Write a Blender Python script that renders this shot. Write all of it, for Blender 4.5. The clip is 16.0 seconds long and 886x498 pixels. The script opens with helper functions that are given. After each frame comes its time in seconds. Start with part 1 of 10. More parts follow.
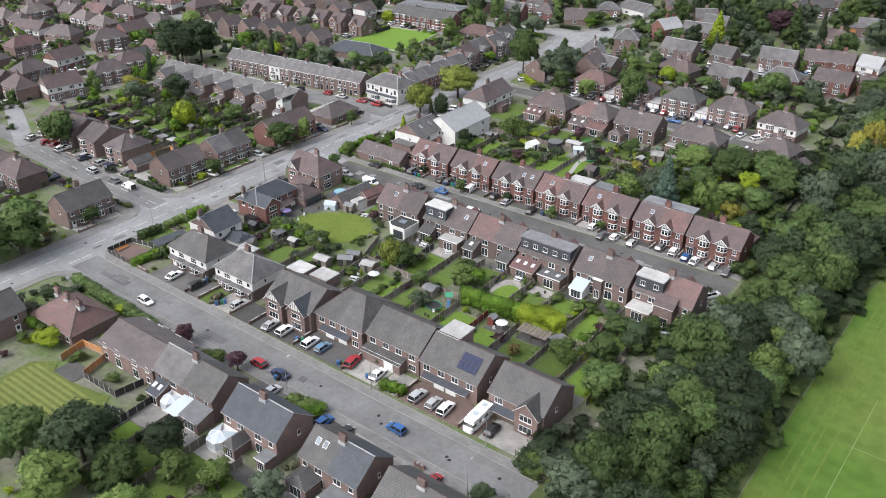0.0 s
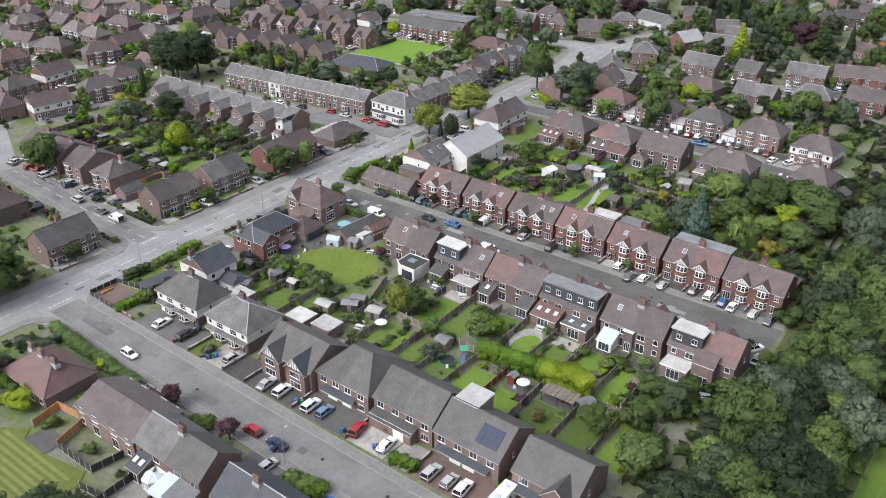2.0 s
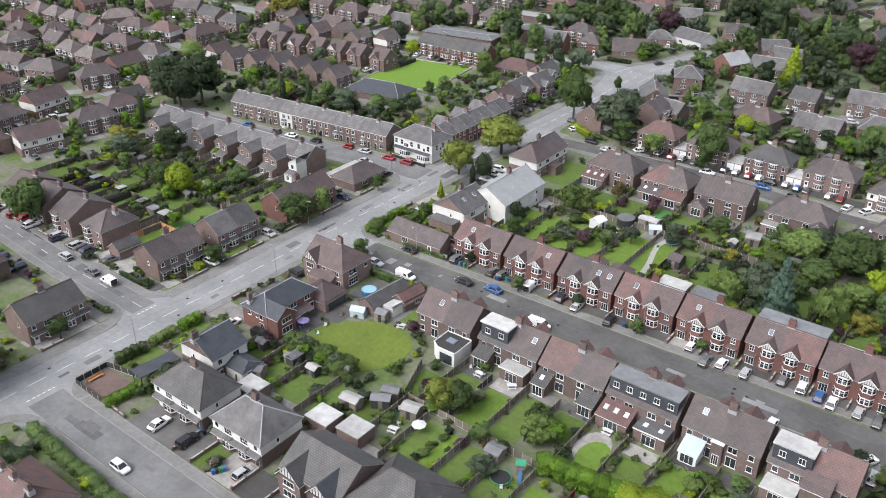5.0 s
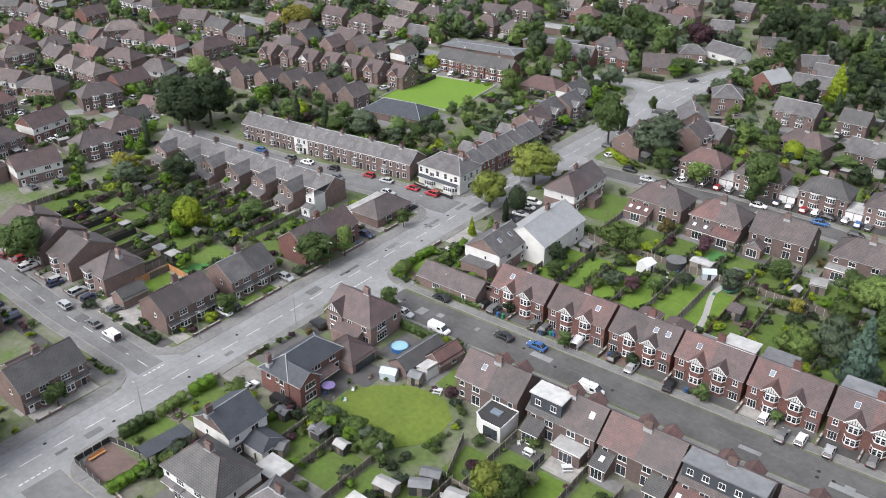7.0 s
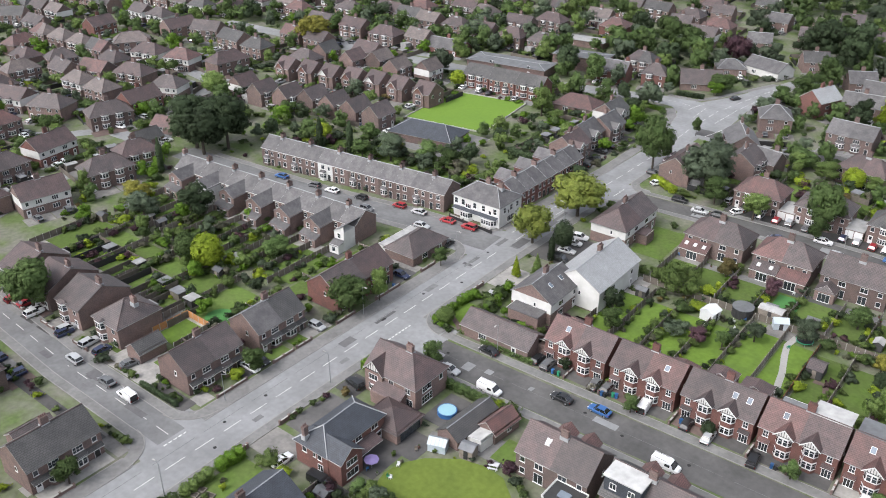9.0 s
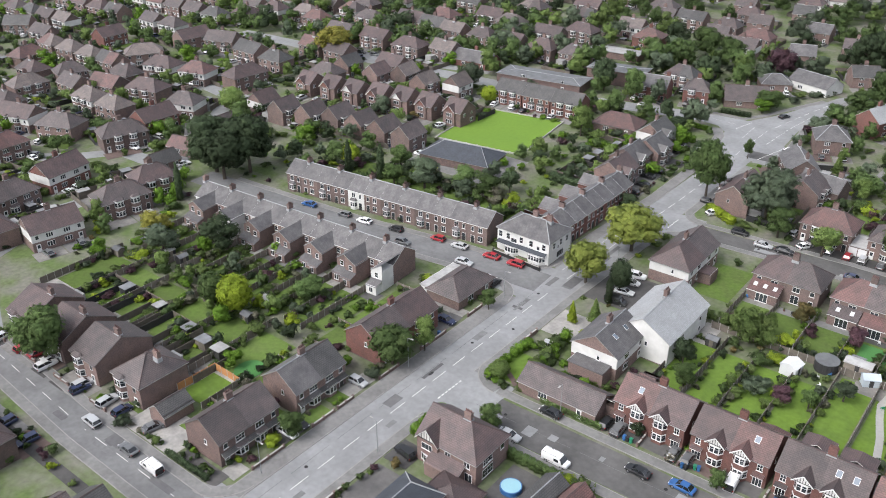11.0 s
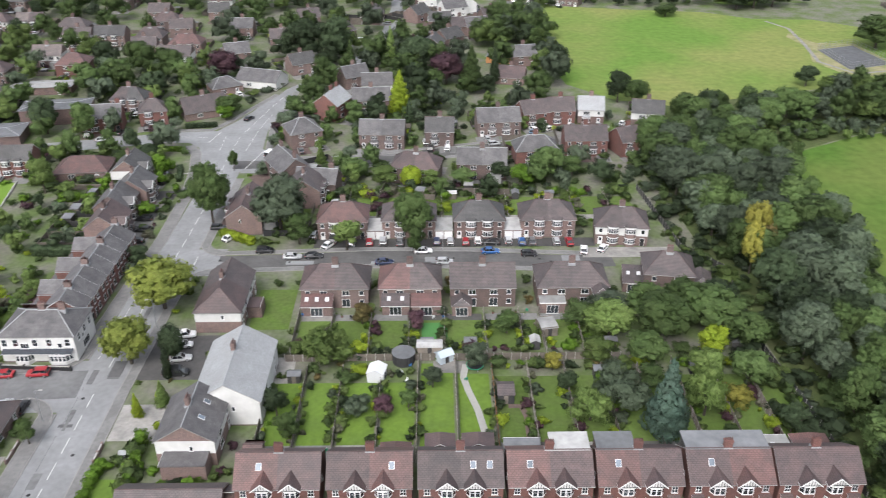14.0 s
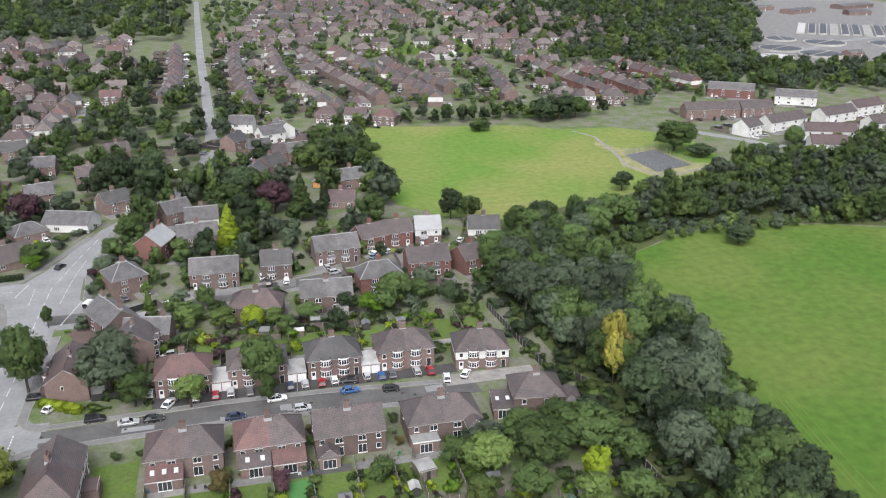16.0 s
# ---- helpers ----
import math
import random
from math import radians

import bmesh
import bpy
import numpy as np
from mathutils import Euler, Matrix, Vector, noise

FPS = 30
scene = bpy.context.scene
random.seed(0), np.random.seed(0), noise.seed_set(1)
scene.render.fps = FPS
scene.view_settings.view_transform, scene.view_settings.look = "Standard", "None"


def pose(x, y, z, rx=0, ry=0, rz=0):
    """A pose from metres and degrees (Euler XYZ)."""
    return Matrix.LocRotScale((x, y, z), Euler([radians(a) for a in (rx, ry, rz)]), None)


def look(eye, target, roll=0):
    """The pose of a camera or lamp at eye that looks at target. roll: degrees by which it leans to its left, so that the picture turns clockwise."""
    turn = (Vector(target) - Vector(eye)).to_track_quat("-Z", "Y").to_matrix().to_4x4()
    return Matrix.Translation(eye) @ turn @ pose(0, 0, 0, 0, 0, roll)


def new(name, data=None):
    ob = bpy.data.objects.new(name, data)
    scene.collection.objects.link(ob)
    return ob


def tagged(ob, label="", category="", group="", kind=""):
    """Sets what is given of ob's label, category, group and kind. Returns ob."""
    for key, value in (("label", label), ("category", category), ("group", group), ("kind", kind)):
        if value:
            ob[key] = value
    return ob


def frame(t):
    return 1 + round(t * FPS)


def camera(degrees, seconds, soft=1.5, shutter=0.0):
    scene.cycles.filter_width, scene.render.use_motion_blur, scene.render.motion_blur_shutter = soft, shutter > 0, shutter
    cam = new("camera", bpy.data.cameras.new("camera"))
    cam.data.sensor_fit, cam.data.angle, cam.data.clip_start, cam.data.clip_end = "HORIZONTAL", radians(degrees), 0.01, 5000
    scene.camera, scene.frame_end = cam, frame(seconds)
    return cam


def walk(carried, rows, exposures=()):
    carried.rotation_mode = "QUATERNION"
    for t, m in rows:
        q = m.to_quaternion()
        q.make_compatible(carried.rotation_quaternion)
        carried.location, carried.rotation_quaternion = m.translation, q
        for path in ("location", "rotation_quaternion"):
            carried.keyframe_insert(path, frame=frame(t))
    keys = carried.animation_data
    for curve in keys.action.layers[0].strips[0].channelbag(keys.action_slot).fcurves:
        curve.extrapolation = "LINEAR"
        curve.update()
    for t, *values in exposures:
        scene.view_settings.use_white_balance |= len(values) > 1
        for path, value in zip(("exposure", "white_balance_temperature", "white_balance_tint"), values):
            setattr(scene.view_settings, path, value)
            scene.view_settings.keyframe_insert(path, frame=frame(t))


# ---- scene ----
# The camera flies north-west over the streets, then swings to the north-east.
cam = camera(54.3, 16.0, soft=1.0, shutter=0.2)
METRES, EYE, TILT, LEAN, TURN = 161.0, 101.5, 0.0, 0.0, 37.5
ROWS = [
    (0.0, 0.0, 0.0, 0.0, -0.07, -28.48, 0.13),
    (0.5, -0.0023, 0.0304, -0.0002, -0.02, -28.47, 0.13),
    (1.0, -0.0054, 0.0617, -0.0007, 0.04, -28.46, 0.12),
    (1.5, -0.0097, 0.0935, -0.0011, 0.08, -28.44, 0.12),
    (2.0, -0.015, 0.1257, -0.0011, 0.12, -28.43, 0.12),
    (2.5, -0.0215, 0.1585, -0.0013, 0.15, -28.42, 0.11),
    (3.0, -0.0287, 0.1919, -0.0012, 0.21, -28.43, 0.11),
    (3.5, -0.0371, 0.2256, -0.001, 0.24, -28.43, 0.12),
    (4.0, -0.0465, 0.2595, -0.0003, 0.27, -28.45, 0.11),
    (6.5, -0.1011, 0.4293, 0.0033, 0.46, -28.5, 0.13),
    (7.0, -0.1137, 0.4621, 0.004, 0.5, -28.5, 0.12),
    (7.5, -0.127, 0.494, 0.0049, 0.55, -28.5, 0.12),
    (8.0, -0.1413, 0.5252, 0.0058, 0.58, -28.52, 0.11),
    (8.5, -0.1565, 0.556, 0.0059, 0.62, -28.52, 0.11),
    (9.0, -0.1725, 0.5865, 0.0057, 0.66, -28.51, 0.1),
    (9.5, -0.189, 0.6167, 0.0059, 0.71, -28.52, 0.08),
    (11.0, -0.2364, 0.7071, 0.0054, 0.82, -28.53, 0.1),
    (11.4, -0.2477, 0.7303, 0.0052, -0.1, -28.53, 0.12),
    (11.8, -0.2579, 0.7524, 0.005, -2.95, -28.53, 0.13),
    (12.0, -0.2625, 0.7631, 0.005, -5.14, -28.54, 0.13),
    (12.5, -0.2699, 0.7885, 0.0063, -12.73, -28.63, 0.18),
    (13.0, -0.2764, 0.8113, 0.0081, -20.71, -28.73, 0.16),
    (13.5, -0.2806, 0.835, 0.0076, -29.37, -28.75, 0.14),
    (14.0, -0.2811, 0.8571, 0.008, -38.19, -28.81, 0.13),
    (14.5, -0.2821, 0.8784, 0.009, -46.48, -28.84, 0.0),
    (15.0, -0.2808, 0.9025, 0.0128, -50.08, -28.12, -0.1),
    (15.5, -0.2752, 0.924, 0.0132, -51.26, -24.85, -0.05),
    (16.0, -0.2687, 0.9443, 0.0103, -51.32, -21.49, -0.06),
]
walk(cam, [(t, pose(0, 0, EYE, TILT, LEAN, TURN) @ pose(METRES * x, METRES * y, METRES * z, 90 + pitch, roll, yaw)) for t, x, y, z, yaw, pitch, roll in ROWS],
     exposures=[(0.0, 1.11, 6390, 11), (16.0, 1.11, 6390, 11)])

# ---- light: an overcast noon, wide weak sun ----
world = bpy.data.worlds.new("overcast_sky")
scene.world = world
world.use_nodes = True
wn, wl = world.node_tree.nodes, world.node_tree.links
sky = wn.new("ShaderNodeTexSky")
sky.sky_type, sky.sun_disc, sky.sun_elevation, sky.sun_rotation = "NISHITA", False, radians(48), radians(200)
sky.air_density, sky.dust_density, sky.ozone_density = 1.0, 4.0, 1.0
grey = wn.new("ShaderNodeHueSaturation")
grey.inputs["Saturation"].default_value = 0.36
wl.new(sky.outputs[0], grey.inputs["Color"])
wl.new(grey.outputs[0], wn["Background"].inputs["Color"])
wn["Background"].inputs["Strength"].default_value = 0.148
sun = new("sun", bpy.data.lights.new("sun", "SUN"))
sun.data.energy, sun.data.angle, sun.data.color = 0.75, radians(28), (1.0, 0.99, 0.98)
sun.matrix_world = look((0, 0, 300), (100 * 0.34, 100 * 0.94, 300 - 111))


# ---- materials ----
def surf(name, c, c2=None, rough=0.85, fine=2.5, coarse=0.12, amp=0.3, rnd=0.0, island=0.0, metal=0.0, spec=0.3, bump=0.0, tiles=None, contrast=1.0):
    m = bpy.data.materials.new(name)
    m.use_nodes = True
    n, k = m.node_tree.nodes, m.node_tree.links
    b = n["Principled BSDF"]
    b.inputs["Roughness"].default_value, b.inputs["Metallic"].default_value = rough, metal
    b.inputs["Specular IOR Level"].default_value = spec
    geo = n.new("ShaderNodeNewGeometry")

    def nz(scale, detail):
        t = n.new("ShaderNodeTexNoise")
        t.inputs["Scale"].default_value, t.inputs["Detail"].default_value = scale, detail
        k.new(geo.outputs["Position"], t.inputs["Vector"])
        return t.outputs["Fac"]

    def math_node(op, a, v, v2=None):
        t = n.new("ShaderNodeMath")
        t.operation = op
        k.new(a, t.inputs[0])
        t.inputs[1].default_value = v
        if v2 is not None:
            t.inputs[2].default_value = v2
        return t.outputs[0]

    ramp = n.new("ShaderNodeMapRange")
    ramp.inputs[1].default_value, ramp.inputs[2].default_value = 0.5 - 0.22 / contrast, 0.5 + 0.22 / contrast
    k.new(nz(coarse, 4), ramp.inputs[0])
    mix = n.new("ShaderNodeMixRGB")
    mix.inputs[1].default_value, mix.inputs[2].default_value = (*c, 1), (*(c2 or [v * 0.75 for v in c]), 1)
    k.new(ramp.outputs[0], mix.inputs[0])
    colour = mix.outputs[0]
    grain = nz(fine, 3)
    value = math_node("MULTIPLY_ADD", grain, amp * 2, 1 - amp)
    if tiles:
        uv = n.new("ShaderNodeUVMap")
        br = n.new("ShaderNodeTexBrick")
        br.inputs["Scale"].default_value = 1.0
        br.inputs["Brick Width"].default_value, br.inputs["Row Height"].default_value = tiles[0], tiles[1]
        br.inputs["Mortar Size"].default_value, br.inputs["Mortar Smooth"].default_value = tiles[2], 0.3
        br.inputs["Color1"].default_value, br.inputs["Color2"].default_value, br.inputs["Mortar"].default_value = (1.05, 1.05, 1.05, 1), (0.92, 0.92, 0.92, 1), (tiles[3], tiles[3], tiles[3], 1)
        k.new(uv.outputs[0], br.inputs["Vector"])
        mul = n.new("ShaderNodeMixRGB")
        mul.blend_type = "MULTIPLY"
        mul.inputs[0].default_value = 1.0
        k.new(colour, mul.inputs[1])
        k.new(br.outputs["Color"], mul.inputs[2])
        colour = mul.outputs[0]
    if rnd:
        info = n.new("ShaderNodeObjectInfo")
        r = math_node("MULTIPLY_ADD", info.outputs["Random"], rnd * 2, 1 - rnd)
        t = n.new("ShaderNodeMath")
        t.operation = "MULTIPLY"
        k.new(value, t.inputs[0]), k.new(r, t.inputs[1])
        value = t.outputs[0]
    if island:
        r = math_node("MULTIPLY_ADD", geo.outputs["Random Per Island"], island * 2, 1 - island)
        t = n.new("ShaderNodeMath")
        t.operation = "MULTIPLY"
        k.new(value, t.inputs[0]), k.new(r, t.inputs[1])
        value = t.outputs[0]
    hsv = n.new("ShaderNodeHueSaturation")
    k.new(colour, hsv.inputs["Color"])
    k.new(value, hsv.inputs["Value"])
    k.new(hsv.outputs[0], b.inputs["Base Color"])
    if bump:
        bp = n.new("ShaderNodeBump")
        bp.inputs["Strength"].default_value, bp.inputs["Distance"].default_value = bump, 0.12
        k.new(grain, bp.inputs["Height"])
        k.new(bp.outputs[0], b.inputs["Normal"])
    return m


def leafy(name, c, c2, rnd=0.4, island=0.24):
    m = surf(name, c, c2, rough=0.75, fine=6.0, coarse=0.3, amp=0.55, rnd=rnd, island=island, spec=0.15, bump=0.5)
    n, k = m.node_tree.nodes, m.node_tree.links
    b = n["Principled BSDF"]
    thin = n.new("ShaderNodeBsdfTranslucent")
    k.new(b.inputs["Base Color"].links[0].from_socket, thin.inputs["Color"])
    both = n.new("ShaderNodeMixShader")
    both.inputs[0].default_value = 0.27
    k.new(b.outputs[0], both.inputs[1]), k.new(thin.outputs[0], both.inputs[2])
    # ragged gaps between the leaves of a clump
    geo, ragged, cut, gap, hole = n.new("ShaderNodeNewGeometry"), n.new("ShaderNodeTexNoise"), n.new("ShaderNodeMath"), n.new("ShaderNodeBsdfTransparent"), n.new("ShaderNodeMixShader")
    ragged.inputs["Scale"].default_value, ragged.inputs["Detail"].default_value = 5.5, 3.0
    k.new(geo.outputs["Position"], ragged.inputs["Vector"])
    cut.operation, cut.inputs[1].default_value = "LESS_THAN", 0.46
    k.new(ragged.outputs["Fac"], cut.inputs[0]), k.new(cut.outputs[0], hole.inputs[0])
    k.new(both.outputs[0], hole.inputs[1]), k.new(gap.outputs[0], hole.inputs[2])
    k.new(hole.outputs[0], n["Material Output"].inputs["Surface"])
    return m


